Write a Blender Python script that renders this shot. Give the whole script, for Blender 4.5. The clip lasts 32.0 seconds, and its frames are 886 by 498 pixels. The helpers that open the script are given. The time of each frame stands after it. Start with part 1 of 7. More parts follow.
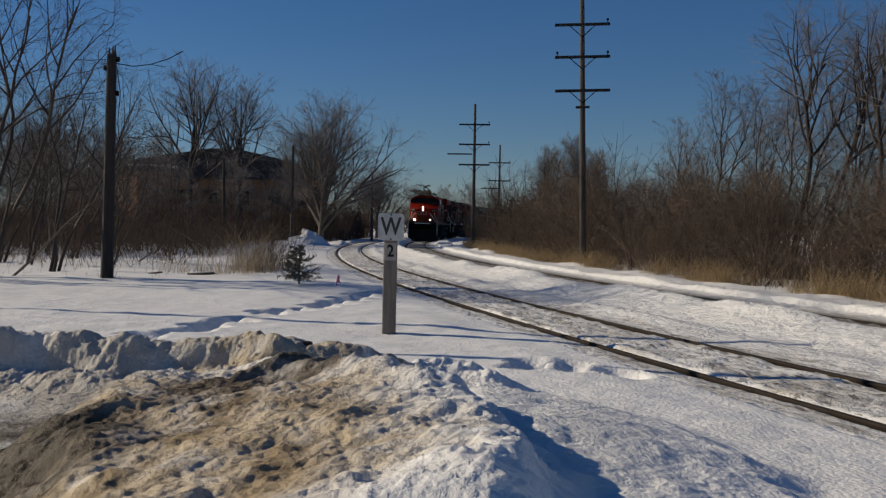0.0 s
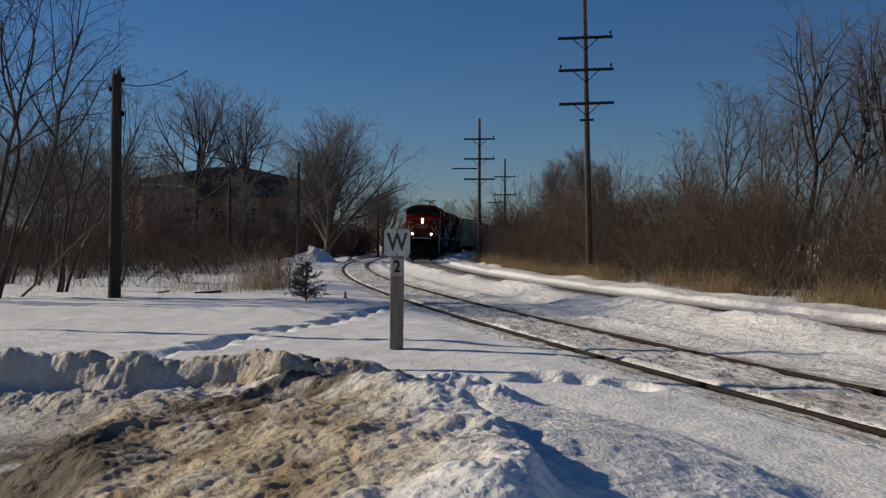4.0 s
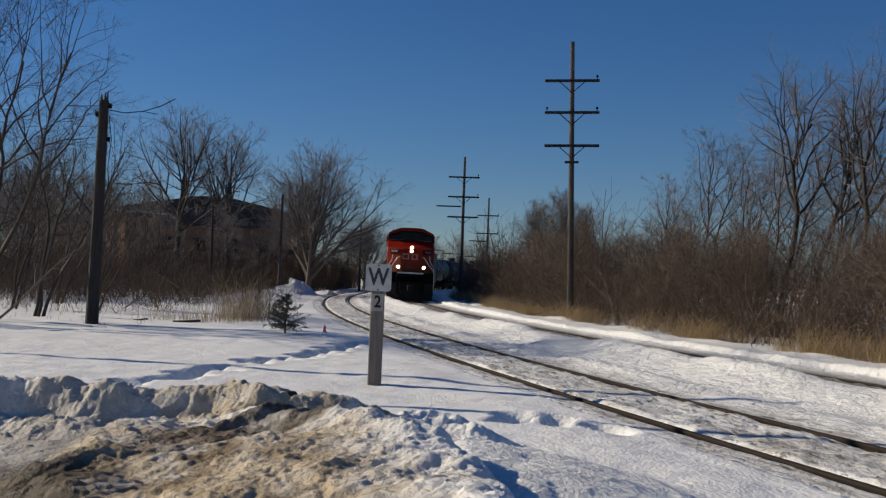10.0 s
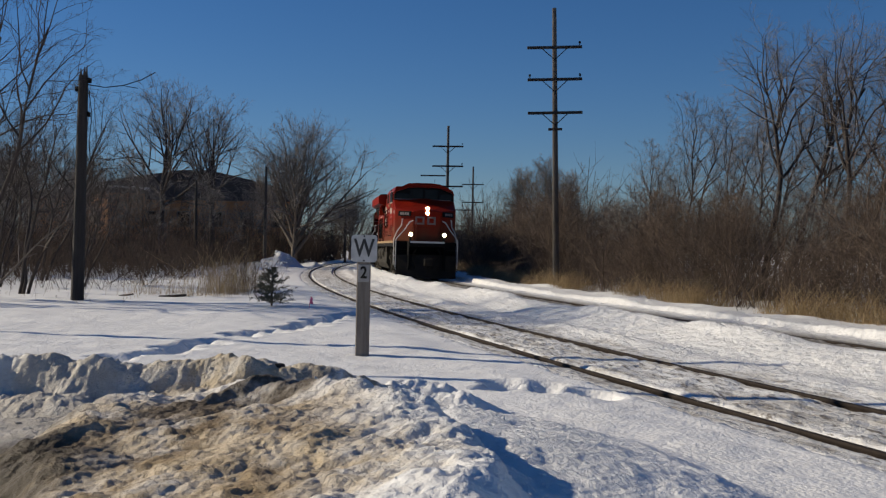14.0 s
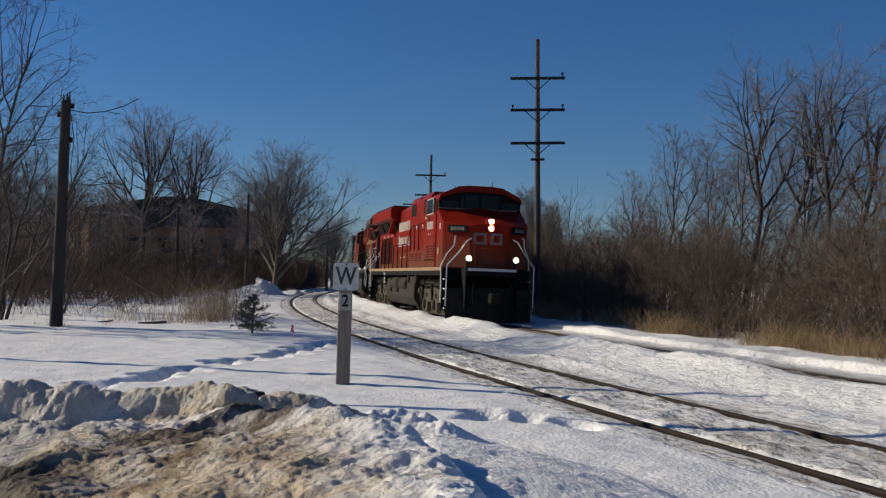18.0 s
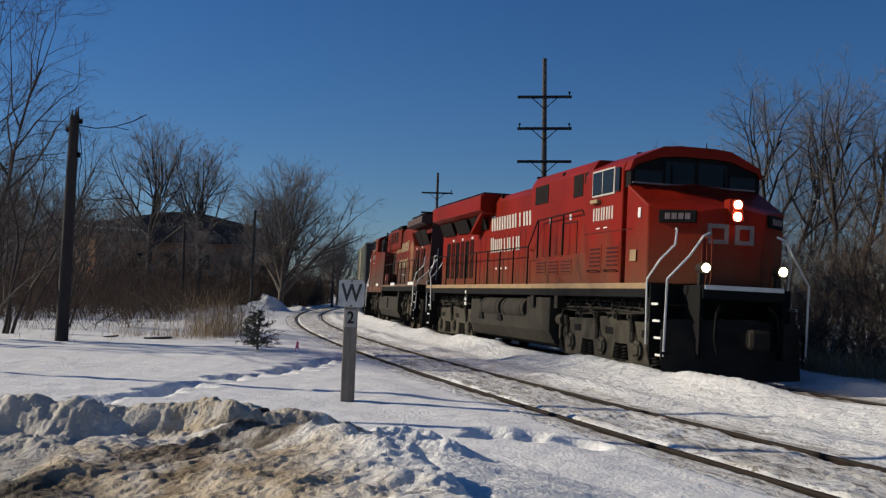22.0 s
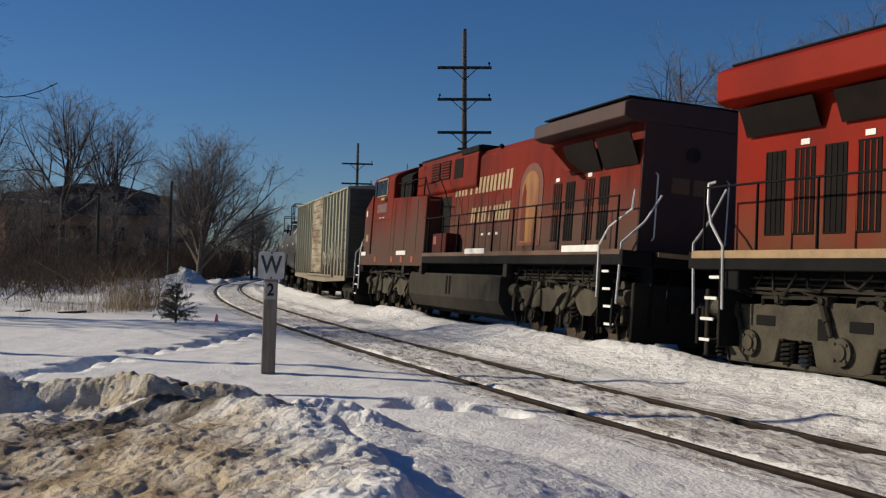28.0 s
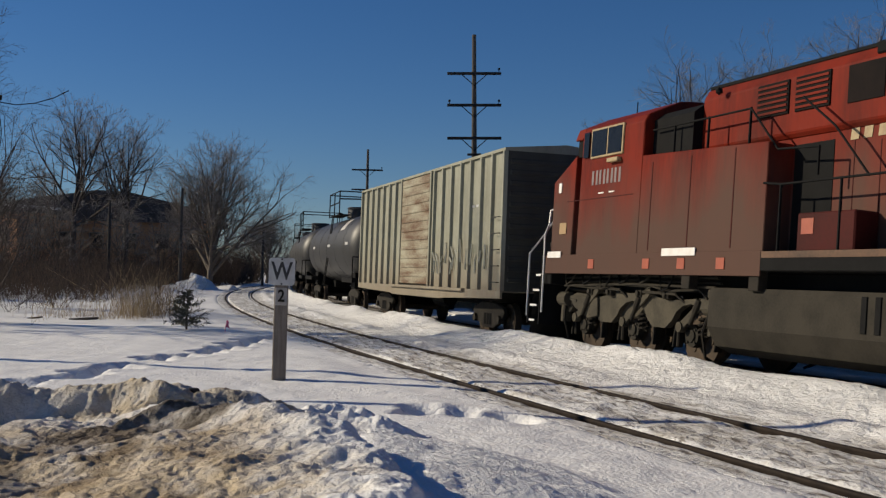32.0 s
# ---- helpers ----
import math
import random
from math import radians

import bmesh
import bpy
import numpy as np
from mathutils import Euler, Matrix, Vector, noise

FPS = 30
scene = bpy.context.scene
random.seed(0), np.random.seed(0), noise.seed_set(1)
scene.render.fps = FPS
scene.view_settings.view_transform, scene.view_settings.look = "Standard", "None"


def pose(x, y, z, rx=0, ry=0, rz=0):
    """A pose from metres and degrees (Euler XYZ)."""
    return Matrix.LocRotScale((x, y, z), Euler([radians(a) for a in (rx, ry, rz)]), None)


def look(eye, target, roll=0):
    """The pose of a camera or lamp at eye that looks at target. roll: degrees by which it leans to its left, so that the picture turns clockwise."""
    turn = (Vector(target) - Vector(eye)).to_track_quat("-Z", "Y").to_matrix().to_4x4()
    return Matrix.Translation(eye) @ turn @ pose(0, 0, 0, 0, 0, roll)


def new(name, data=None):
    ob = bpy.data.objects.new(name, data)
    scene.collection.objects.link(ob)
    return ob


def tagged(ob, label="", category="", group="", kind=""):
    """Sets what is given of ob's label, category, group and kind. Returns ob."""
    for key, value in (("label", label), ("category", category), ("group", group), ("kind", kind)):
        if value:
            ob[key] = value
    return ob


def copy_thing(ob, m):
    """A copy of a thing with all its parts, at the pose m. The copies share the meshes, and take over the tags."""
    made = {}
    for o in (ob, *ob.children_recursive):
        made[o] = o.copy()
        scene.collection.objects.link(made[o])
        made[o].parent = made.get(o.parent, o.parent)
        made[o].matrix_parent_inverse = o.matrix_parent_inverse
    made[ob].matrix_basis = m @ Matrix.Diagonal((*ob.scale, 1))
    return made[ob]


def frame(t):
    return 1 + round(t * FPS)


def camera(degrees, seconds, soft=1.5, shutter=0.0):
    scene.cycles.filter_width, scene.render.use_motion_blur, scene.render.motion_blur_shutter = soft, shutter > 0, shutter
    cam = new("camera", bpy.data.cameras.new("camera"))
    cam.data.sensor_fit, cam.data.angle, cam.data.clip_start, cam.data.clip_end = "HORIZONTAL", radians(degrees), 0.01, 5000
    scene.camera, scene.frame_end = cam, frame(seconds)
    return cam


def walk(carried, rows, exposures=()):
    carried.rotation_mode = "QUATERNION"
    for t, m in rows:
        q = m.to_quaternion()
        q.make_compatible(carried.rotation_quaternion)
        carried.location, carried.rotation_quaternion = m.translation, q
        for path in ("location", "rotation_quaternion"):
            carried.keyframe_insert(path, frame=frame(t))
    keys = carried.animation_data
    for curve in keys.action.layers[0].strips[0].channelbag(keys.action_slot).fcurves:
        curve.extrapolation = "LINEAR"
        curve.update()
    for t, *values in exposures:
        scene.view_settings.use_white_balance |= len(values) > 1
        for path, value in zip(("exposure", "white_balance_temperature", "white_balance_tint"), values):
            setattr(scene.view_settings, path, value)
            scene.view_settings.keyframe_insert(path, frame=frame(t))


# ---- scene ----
cam = camera(45.08, 32.0, soft=1.3)
PATH = [
    (0.0, pose(0, 0, 1.6, 88.76, -0.60, 0.00)),
    (0.5, pose(0, 0, 1.6, 88.90, -0.55, 0.20)),
    (1.0, pose(0, 0, 1.6, 88.65, -0.33, 0.27)),
    (1.5, pose(0, 0, 1.6, 88.37, 0.24, 0.25)),
    (2.0, pose(0, 0, 1.6, 88.76, 0.32, 0.18)),
    (2.5, pose(0, 0, 1.6, 88.70, 0.27, -0.04)),
    (3.0, pose(0, 0, 1.6, 89.19, 0.15, 0.28)),
    (3.5, pose(0, 0, 1.6, 89.46, 0.17, 0.28)),
    (5.5, pose(0, 0, 1.6, 89.63, 0.64, 0.57)),
    (6.0, pose(0, 0, 1.6, 89.02, 0.30, 0.70)),
    (6.5, pose(0, 0, 1.6, 89.20, 0.12, 0.70)),
    (7.0, pose(0, 0, 1.6, 89.14, -0.22, 1.86)),
    (7.5, pose(0, 0, 1.6, 89.31, -0.99, 1.55)),
    (8.0, pose(0, 0, 1.6, 89.51, -0.71, 1.35)),
    (8.5, pose(0, 0, 1.6, 89.83, -1.04, 0.50)),
    (9.0, pose(0, 0, 1.6, 90.46, -1.34, -0.03)),
    (9.5, pose(0, 0, 1.6, 91.09, -1.47, -0.54)),
    (10.0, pose(0, 0, 1.6, 91.55, -1.64, -0.66)),
    (10.5, pose(0, 0, 1.6, 91.38, -1.42, -0.42)),
    (11.0, pose(0, 0, 1.6, 91.22, -1.24, -0.38)),
    (11.5, pose(0, 0, 1.6, 91.08, -0.42, -0.07)),
    (12.0, pose(0, 0, 1.6, 90.67, -0.07, 0.99)),
    (12.5, pose(0, 0, 1.6, 90.55, -0.98, 1.56)),
    (13.0, pose(0, 0, 1.6, 90.19, -1.51, 0.88)),
    (13.5, pose(0, 0, 1.6, 89.74, -1.13, -0.19)),
    (14.0, pose(0, 0, 1.6, 89.93, -0.55, -1.43)),
    (14.5, pose(0, 0, 1.6, 90.47, -0.82, -1.83)),
    (15.0, pose(0, 0, 1.6, 90.73, -0.59, -2.36)),
    (15.5, pose(0, 0, 1.6, 90.81, -0.63, -2.89)),
    (17.5, pose(0, 0, 1.6, 91.11, -0.89, -2.47)),
    (18.0, pose(0, 0, 1.6, 91.49, -1.02, -2.40)),
    (18.5, pose(0, 0, 1.6, 92.01, -1.15, -2.53)),
    (19.0, pose(0, 0, 1.6, 92.56, -1.69, -2.09)),
    (19.5, pose(0, 0, 1.6, 92.80, -1.81, -2.39)),
    (20.0, pose(0, 0, 1.6, 93.34, -1.66, -2.32)),
    (20.5, pose(0, 0, 1.6, 93.24, -1.66, -2.30)),
    (21.0, pose(0, 0, 1.6, 93.05, -1.74, -2.18)),
    (21.5, pose(0, 0, 1.6, 92.71, -1.58, -2.23)),
    (22.0, pose(0, 0, 1.6, 92.43, -1.49, -2.10)),
    (22.5, pose(0, 0, 1.6, 92.08, -1.08, -2.87)),
    (23.0, pose(0, 0, 1.6, 91.57, -1.12, -7.13)),
    (23.5, pose(0, 0, 1.6, 91.48, -1.32, -7.66)),
    (24.0, pose(0, 0, 1.6, 91.45, -0.96, -6.51)),
    (24.5, pose(0, 0, 1.6, 91.62, -1.11, -6.22)),
    (25.0, pose(0, 0, 1.6, 91.43, -1.05, -5.94)),
    (25.5, pose(0, 0, 1.6, 90.94, -1.23, -5.95)),
    (27.5, pose(0, 0, 1.6, 90.68, -1.12, -6.04)),
    (28.0, pose(0, 0, 1.6, 90.97, -1.08, -6.34)),
    (28.5, pose(0, 0, 1.6, 90.88, -0.86, -6.29)),
    (29.0, pose(0, 0, 1.6, 90.92, -0.44, -6.10)),
    (29.5, pose(0, 0, 1.6, 90.94, -0.52, -5.76)),
    (30.0, pose(0, 0, 1.6, 91.15, -0.76, -5.61)),
    (30.5, pose(0, 0, 1.6, 90.91, -0.86, -5.68)),
    (31.0, pose(0, 0, 1.6, 90.67, -0.81, -5.67)),
    (31.5, pose(0, 0, 1.6, 90.92, -0.73, -5.44)),
    (32.0, pose(0, 0, 1.6, 91.27, -0.93, -5.79)),
]
walk(cam, PATH, exposures=[(0.0, -0.13, 6500, 10), (6.4, -0.13, 6450, 10), (7.5, 0.13, 6400, 10), (15.0, 0.12, 6300, 10), (20.0, 0.10, 6150, 9), (22.5, 0.07, 6200, 10), (24.0, 0.07, 6400, 10), (32.0, 0.07, 6450, 10)])

# ---- light ----
SUN_AZ = (-0.950, 0.312)      # the way to the sun on the ground
SUN_EL = radians(26)
world = bpy.data.worlds.new("clear_winter_sky")
scene.world = world
world.use_nodes = True
wn = world.node_tree.nodes
sky = wn.new("ShaderNodeTexSky")
sky.sky_type = "NISHITA"
sky.sun_disc = False
sky.sun_elevation = SUN_EL
sky.sun_rotation = math.atan2(SUN_AZ[0], SUN_AZ[1])
sky.air_density, sky.dust_density, sky.ozone_density = 1.0, 0.0, 4.0
deep = wn.new("ShaderNodeHueSaturation")          # a clear, deep winter blue
deep.inputs["Saturation"].default_value = 1.12
tint = wn.new("ShaderNodeMix")
tint.data_type, tint.blend_type = "RGBA", "MULTIPLY"
tint.inputs[0].default_value = 1.0
tint.inputs[7].default_value = (0.85, 0.965, 1.20, 1)
world.node_tree.links.new(sky.outputs[0], tint.inputs[6])
world.node_tree.links.new(tint.outputs[2], deep.inputs["Color"])
world.node_tree.links.new(deep.outputs[0], wn["Background"].inputs[0])
wn["Background"].inputs[1].default_value = 0.047
sun = new("sun", bpy.data.lights.new("sun", "SUN"))
sun.data.energy, sun.data.angle, sun.data.color = 4.2, radians(0.53), (1.0, 0.87, 0.66)
sun.matrix_world = look((SUN_AZ[0] * 60 * math.cos(SUN_EL), SUN_AZ[1] * 60 * math.cos(SUN_EL), 60 * math.sin(SUN_EL)), (0, 0, 0))


# ---- materials ----
def mat(name, a, b=None, rough=0.7, metal=0.0, scale=3.0, fine=40.0, bump=0.0, mix=0.5, dist=0.02, stretch=(1, 1, 1), spec=0.5, glow=None, each=False):
    """Two colours mixed by coarse and fine noise in object space, with fine relief."""
    m = bpy.data.materials.new(name)
    m.use_nodes = True
    n, l = m.node_tree.nodes, m.node_tree.links
    p = n["Principled BSDF"]
    p.inputs["Roughness"].default_value, p.inputs["Metallic"].default_value = rough, metal
    p.inputs["Specular IOR Level"].default_value = spec
    b = b or tuple(c * 0.7 for c in a)
    tc, mp = n.new("ShaderNodeTexCoord"), n.new("ShaderNodeMapping")
    mp.inputs["Scale"].default_value = stretch
    l.new(tc.outputs["Object"], mp.inputs[0])
    n1, n2 = n.new("ShaderNodeTexNoise"), n.new("ShaderNodeTexNoise")
    n1.inputs["Scale"].default_value, n2.inputs["Scale"].default_value = scale, fine
    n1.inputs["Detail"].default_value, n2.inputs["Detail"].default_value = 6, 3
    for k in (n1, n2):
        l.new(mp.outputs[0], k.inputs["Vector"])
    add = n.new("ShaderNodeMath")
    add.operation = "MULTIPLY_ADD"
    l.new(n2.outputs[0], add.inputs[0])
    add.inputs[1].default_value = 0.4
    l.new(n1.outputs[0], add.inputs[2])
    ramp = n.new("ShaderNodeMapRange")
    ramp.inputs[1].default_value, ramp.inputs[2].default_value = 0.7 - 0.25 * mix, 0.7 + 0.45 * (1 - mix) + 0.05
    l.new(add.outputs[0], ramp.inputs[0])
    mx = n.new("ShaderNodeMix")
    mx.data_type = "RGBA"
    mx.inputs[6].default_value, mx.inputs[7].default_value = (*a, 1), (*b, 1)
    l.new(n.new("ShaderNodeNewGeometry").outputs["Random Per Island"] if each else ramp.outputs[0], mx.inputs[0])
    l.new(mx.outputs[2], p.inputs["Base Color"])
    if bump:
        bp = n.new("ShaderNodeBump")
        bp.inputs["Strength"].default_value, bp.inputs["Distance"].default_value = bump, dist
        l.new(add.outputs[0], bp.inputs["Height"])
        l.new(bp.outputs[0], p.inputs["Normal"])
    if glow:
        p.inputs["Emission Color"].default_value, p.inputs["Emission Strength"].default_value = (*glow[:3], 1), glow[3]
    return m


def snow_mat(name, dirt):
    """Snow: fine crystals, soft lumps; sandy dirt from the ploughed road on the bank beside it."""
    m = mat(name, (0.85, 0.845, 0.83), (0.76, 0.755, 0.745), rough=0.62, scale=1.6, fine=24, bump=0.75, dist=0.05, spec=0.25)
    n, l = m.node_tree.nodes, m.node_tree.links
    p = n["Principled BSDF"]
    base = p.inputs["Base Color"].links[0].from_socket
    geo = n.new("ShaderNodeNewGeometry")
    def noise_at(scale, detail, lo, hi, stretch=(1, 1, 1)):
        mp, t, r = n.new("ShaderNodeMapping"), n.new("ShaderNodeTexNoise"), n.new("ShaderNodeMapRange")
        mp.inputs["Scale"].default_value = stretch
        l.new(geo.outputs["Position"], mp.inputs[0])
        t.inputs["Scale"].default_value, t.inputs["Detail"].default_value, t.inputs["Roughness"].default_value = scale, detail, 0.65
        l.new(mp.outputs[0], t.inputs["Vector"])
        r.inputs[1].default_value, r.inputs[2].default_value = lo, hi
        l.new(t.outputs[0], r.inputs[0])
        return r.outputs[0]
    def spot(cx, cy, rx, ry, turn, lo, hi):
        mp, ln, r = n.new("ShaderNodeMapping"), n.new("ShaderNodeVectorMath"), n.new("ShaderNodeMapRange")
        mp.vector_type = "TEXTURE"
        mp.inputs["Location"].default_value, mp.inputs["Rotation"].default_value = (cx, cy, 0), (0, 0, turn)
        mp.inputs["Scale"].default_value = (rx, ry, 1000)
        l.new(geo.outputs["Position"], mp.inputs[0])
        ln.operation = "LENGTH"
        l.new(mp.outputs[0], ln.inputs[0])
        r.inputs[1].default_value, r.inputs[2].default_value = hi, lo
        l.new(ln.outputs["Value"], r.inputs[0])
        return r.outputs[0]
    def op(kind, a, b):
        k = n.new("ShaderNodeMath")
        k.operation, k.use_clamp = kind, True
        for i, v in enumerate((a, b)):
            if isinstance(v, (int, float)):
                k.inputs[i].default_value = v
            else:
                l.new(v, k.inputs[i])
        return k.outputs[0]
    def blend(mask, color, under):
        mx = n.new("ShaderNodeMix")
        mx.data_type = "RGBA"
        l.new(mask, mx.inputs[0])
        l.new(under, mx.inputs[6])
        mx.inputs[7].default_value = (*color, 1)
        return mx.outputs[2]
    if dirt != "track":
        crust = n.new("ShaderNodeBump")
        crust.inputs["Strength"].default_value, crust.inputs["Distance"].default_value = 0.5, 0.016
        l.new(noise_at(7, 6, 0.25, 0.75, (1, 0.7, 1)), crust.inputs["Height"])
        l.new(p.inputs["Normal"].links[0].from_socket, crust.inputs["Normal"])
        l.new(crust.outputs[0], p.inputs["Normal"])
    if dirt == "bank":
        dull = op("MULTIPLY", noise_at(1.3, 10, 0.22, 0.55), spot(-3.2, 9.0, 2.6, 1.4, 0.0, 0.7, 1.1))
        base = blend(op("MULTIPLY", dull, 0.85), (0.42, 0.375, 0.31), base)
        soil = op("MULTIPLY", noise_at(1.5, 10, 0.30, 0.56), spot(-1.5, 5.6, 1.4, 2.4, 0.0, 0.7, 1.1))
        base = blend(op("MULTIPLY", soil, 0.74), (0.58, 0.43, 0.225), base)
        sand = op("MULTIPLY", noise_at(2.2, 12, 0.44, 0.57, (1, 0.6, 1)), spot(-1.45, 5.6, 1.35, 2.0, 0.3, 0.55, 1.05))
        base = blend(op("MULTIPLY", sand, 0.80), (0.29, 0.198, 0.090), base)
        warm = op("MULTIPLY", noise_at(2.4, 8, 0.40, 0.58), spot(-0.2, 5.2, 0.5, 1.0, 0.1, 0.5, 1.1))
        base = blend(op("MULTIPLY", warm, 0.6), (0.58, 0.44, 0.24), base)
        crest = op("MULTIPLY", noise_at(2.8, 10, 0.36, 0.56), spot(-1.55, 9.35, 0.75, 0.5, 0.0, 0.6, 1.15))
        base = blend(op("MULTIPLY", crest, 0.75), (0.44, 0.34, 0.20), base)
        trail = op("MULTIPLY", noise_at(3.4, 10, 0.40, 0.58), spot(-0.4, 9.1, 0.75, 0.6, -0.2, 0.5, 1.15))
        base = blend(op("MULTIPLY", trail, 0.85), (0.28, 0.21, 0.125), base)
        speck = op("MULTIPLY", noise_at(11, 12, 0.52, 0.64), spot(-1.5, 5.8, 1.6, 2.4, 0.1, 0.6, 1.1))
        base = blend(op("MULTIPLY", speck, 0.65), (0.19, 0.135, 0.075), base)
        mud = op("MULTIPLY", noise_at(3.0, 10, 0.20, 0.58), spot(-1.05, 7.25, 1.0, 0.40, 0.45, 0.7, 1.15))
        base = blend(op("MULTIPLY", mud, 0.95), (0.065, 0.046, 0.028), base)
        mud1 = op("MULTIPLY", noise_at(3.2, 10, 0.42, 0.56), spot(-1.45, 6.3, 0.5, 0.75, -0.35, 0.5, 1.2))
        base = blend(op("MULTIPLY", mud1, 0.7), (0.15, 0.105, 0.058), base)
        mud2 = op("MULTIPLY", noise_at(2.6, 10, 0.24, 0.46), spot(-3.0, 7.15, 0.85, 0.85, 0.0, 0.65, 1.2))
        base = blend(op("MULTIPLY", mud2, 0.92), (0.085, 0.063, 0.036), base)
        mud3 = op("MULTIPLY", noise_at(2.4, 9, 0.16, 0.44), spot(-2.45, 5.6, 0.85, 0.95, 0.0, 0.7, 1.15))
        base = blend(op("MULTIPLY", mud3, 0.95), (0.052, 0.038, 0.022), base)
        grit = n.new("ShaderNodeBump")
        grit.inputs["Strength"].default_value, grit.inputs["Distance"].default_value = 0.8, 0.012
        l.new(op("MULTIPLY", noise_at(38, 6, 0.25, 0.75), spot(-1.5, 7.0, 3.4, 3.2, 0.0, 0.75, 1.05)), grit.inputs["Height"])
        l.new(p.inputs["Normal"].links[0].from_socket, grit.inputs["Normal"])
        l.new(grit.outputs[0], p.inputs["Normal"])
    elif dirt == "track":
        uvn = n.new("ShaderNodeUVMap")
        uvn.uv_map = "along"
        def streak(across, along, detail, lo, hi):
            mp, t, r = n.new("ShaderNodeMapping"), n.new("ShaderNodeTexNoise"), n.new("ShaderNodeMapRange")
            mp.inputs["Scale"].default_value = (across, along, 1)
            l.new(uvn.outputs[0], mp.inputs[0])
            t.inputs["Scale"].default_value, t.inputs["Detail"].default_value, t.inputs["Roughness"].default_value = 1.0, detail, 0.62
            l.new(mp.outputs[0], t.inputs["Vector"])
            r.inputs[1].default_value, r.inputs[2].default_value = lo, hi
            l.new(t.outputs[0], r.inputs[0])
            return r.outputs[0]
        cut = n.new("ShaderNodeSeparateXYZ")
        l.new(uvn.outputs[0], cut.inputs[0])
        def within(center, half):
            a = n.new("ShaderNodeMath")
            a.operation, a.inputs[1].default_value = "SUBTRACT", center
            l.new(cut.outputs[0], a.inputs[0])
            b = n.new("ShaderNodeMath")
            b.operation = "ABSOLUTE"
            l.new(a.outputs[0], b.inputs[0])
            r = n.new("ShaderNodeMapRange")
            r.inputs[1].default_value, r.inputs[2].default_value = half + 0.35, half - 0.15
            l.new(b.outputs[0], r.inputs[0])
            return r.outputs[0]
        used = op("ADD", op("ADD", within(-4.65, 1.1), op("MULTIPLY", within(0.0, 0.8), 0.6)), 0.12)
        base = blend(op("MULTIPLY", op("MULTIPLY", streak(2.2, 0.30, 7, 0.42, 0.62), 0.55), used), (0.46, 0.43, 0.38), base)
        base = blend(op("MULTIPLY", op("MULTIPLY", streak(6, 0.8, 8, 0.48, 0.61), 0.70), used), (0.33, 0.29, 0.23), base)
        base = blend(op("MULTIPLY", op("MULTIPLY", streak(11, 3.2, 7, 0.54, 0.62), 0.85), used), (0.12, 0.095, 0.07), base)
        # far track bed painted darker for the shade beneath the train
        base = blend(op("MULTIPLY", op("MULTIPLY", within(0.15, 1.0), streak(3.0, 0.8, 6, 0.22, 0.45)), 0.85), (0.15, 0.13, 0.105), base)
        rut = n.new("ShaderNodeBump")
        rut.inputs["Strength"].default_value, rut.inputs["Distance"].default_value = 0.6, 0.07
        l.new(streak(5.0, 3.2, 8, 0.30, 0.70), rut.inputs["Height"])
        l.new(p.inputs["Normal"].links[0].from_socket, rut.inputs["Normal"])
        crumb = n.new("ShaderNodeBump")
        crumb.inputs["Strength"].default_value, crumb.inputs["Distance"].default_value = 0.45, 0.03
        l.new(streak(9.0, 8.0, 6, 0.32, 0.68), crumb.inputs["Height"])
        l.new(rut.outputs[0], crumb.inputs["Normal"])
        l.new(crumb.outputs[0], p.inputs["Normal"])
    l.new(base, p.inputs["Base Color"])
    return m


SNOW = snow_mat("field_snow", "field")
BANK_SNOW = snow_mat("ploughed_snow", "bank")
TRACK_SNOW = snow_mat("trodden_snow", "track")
RAIL = mat("rusty_rail", (0.036, 0.027, 0.021), (0.018, 0.014, 0.012), rough=0.85, spec=0.15, scale=6)
POLE = mat("weathered_pole", (0.088, 0.076, 0.066), (0.036, 0.031, 0.028), rough=0.9, bump=0.5, fine=60, stretch=(6, 6, 0.5))
DARK_POLE = mat("dark_pole", (0.034, 0.029, 0.027), (0.016, 0.014, 0.013), rough=0.9, bump=0.5, fine=60, stretch=(6, 6, 0.5))
BARK = mat("grey_bark", (0.17, 0.14, 0.115), (0.08, 0.064, 0.052), rough=0.95, scale=5, stretch=(3, 3, 0.7))
BARK_DARK = mat("dark_bark", (0.055, 0.043, 0.037), (0.028, 0.022, 0.02), rough=0.95, scale=5, stretch=(3, 3, 0.7))
TWIG = mat("grey_twigs", (0.30, 0.27, 0.25), (0.11, 0.095, 0.088), rough=0.95, each=True)
BRUSH = mat("brown_brush", (0.20, 0.145, 0.105), (0.042, 0.030, 0.024), rough=0.95, each=True)
BRUSH_DARK = mat("dark_brush", (0.12, 0.080, 0.056), (0.024, 0.018, 0.015), rough=0.95, each=True)
STRAW = mat("dry_grass", (0.50, 0.38, 0.21), (0.22, 0.15, 0.08), rough=0.9, each=True)
NEEDLE = mat("spruce_needles", (0.10, 0.105, 0.072), (0.15, 0.12, 0.09), rough=0.9, scale=8)
GREY_WOOD = mat("grey_post_timber", (0.22, 0.19, 0.16), (0.12, 0.10, 0.085), rough=0.9, bump=0.4, fine=50, stretch=(6, 6, 0.6))
SIGN = mat("sign_white_paint", (0.50, 0.50, 0.49), (0.36, 0.35, 0.34), rough=0.5, scale=8, mix=0.4)
GREY_PLATE = mat("weathered_plate", (0.34, 0.32, 0.30), (0.22, 0.2, 0.19), rough=0.7, scale=8)
BLACK = mat("black_paint", (0.018, 0.018, 0.02), (0.03, 0.029, 0.028), rough=0.5)
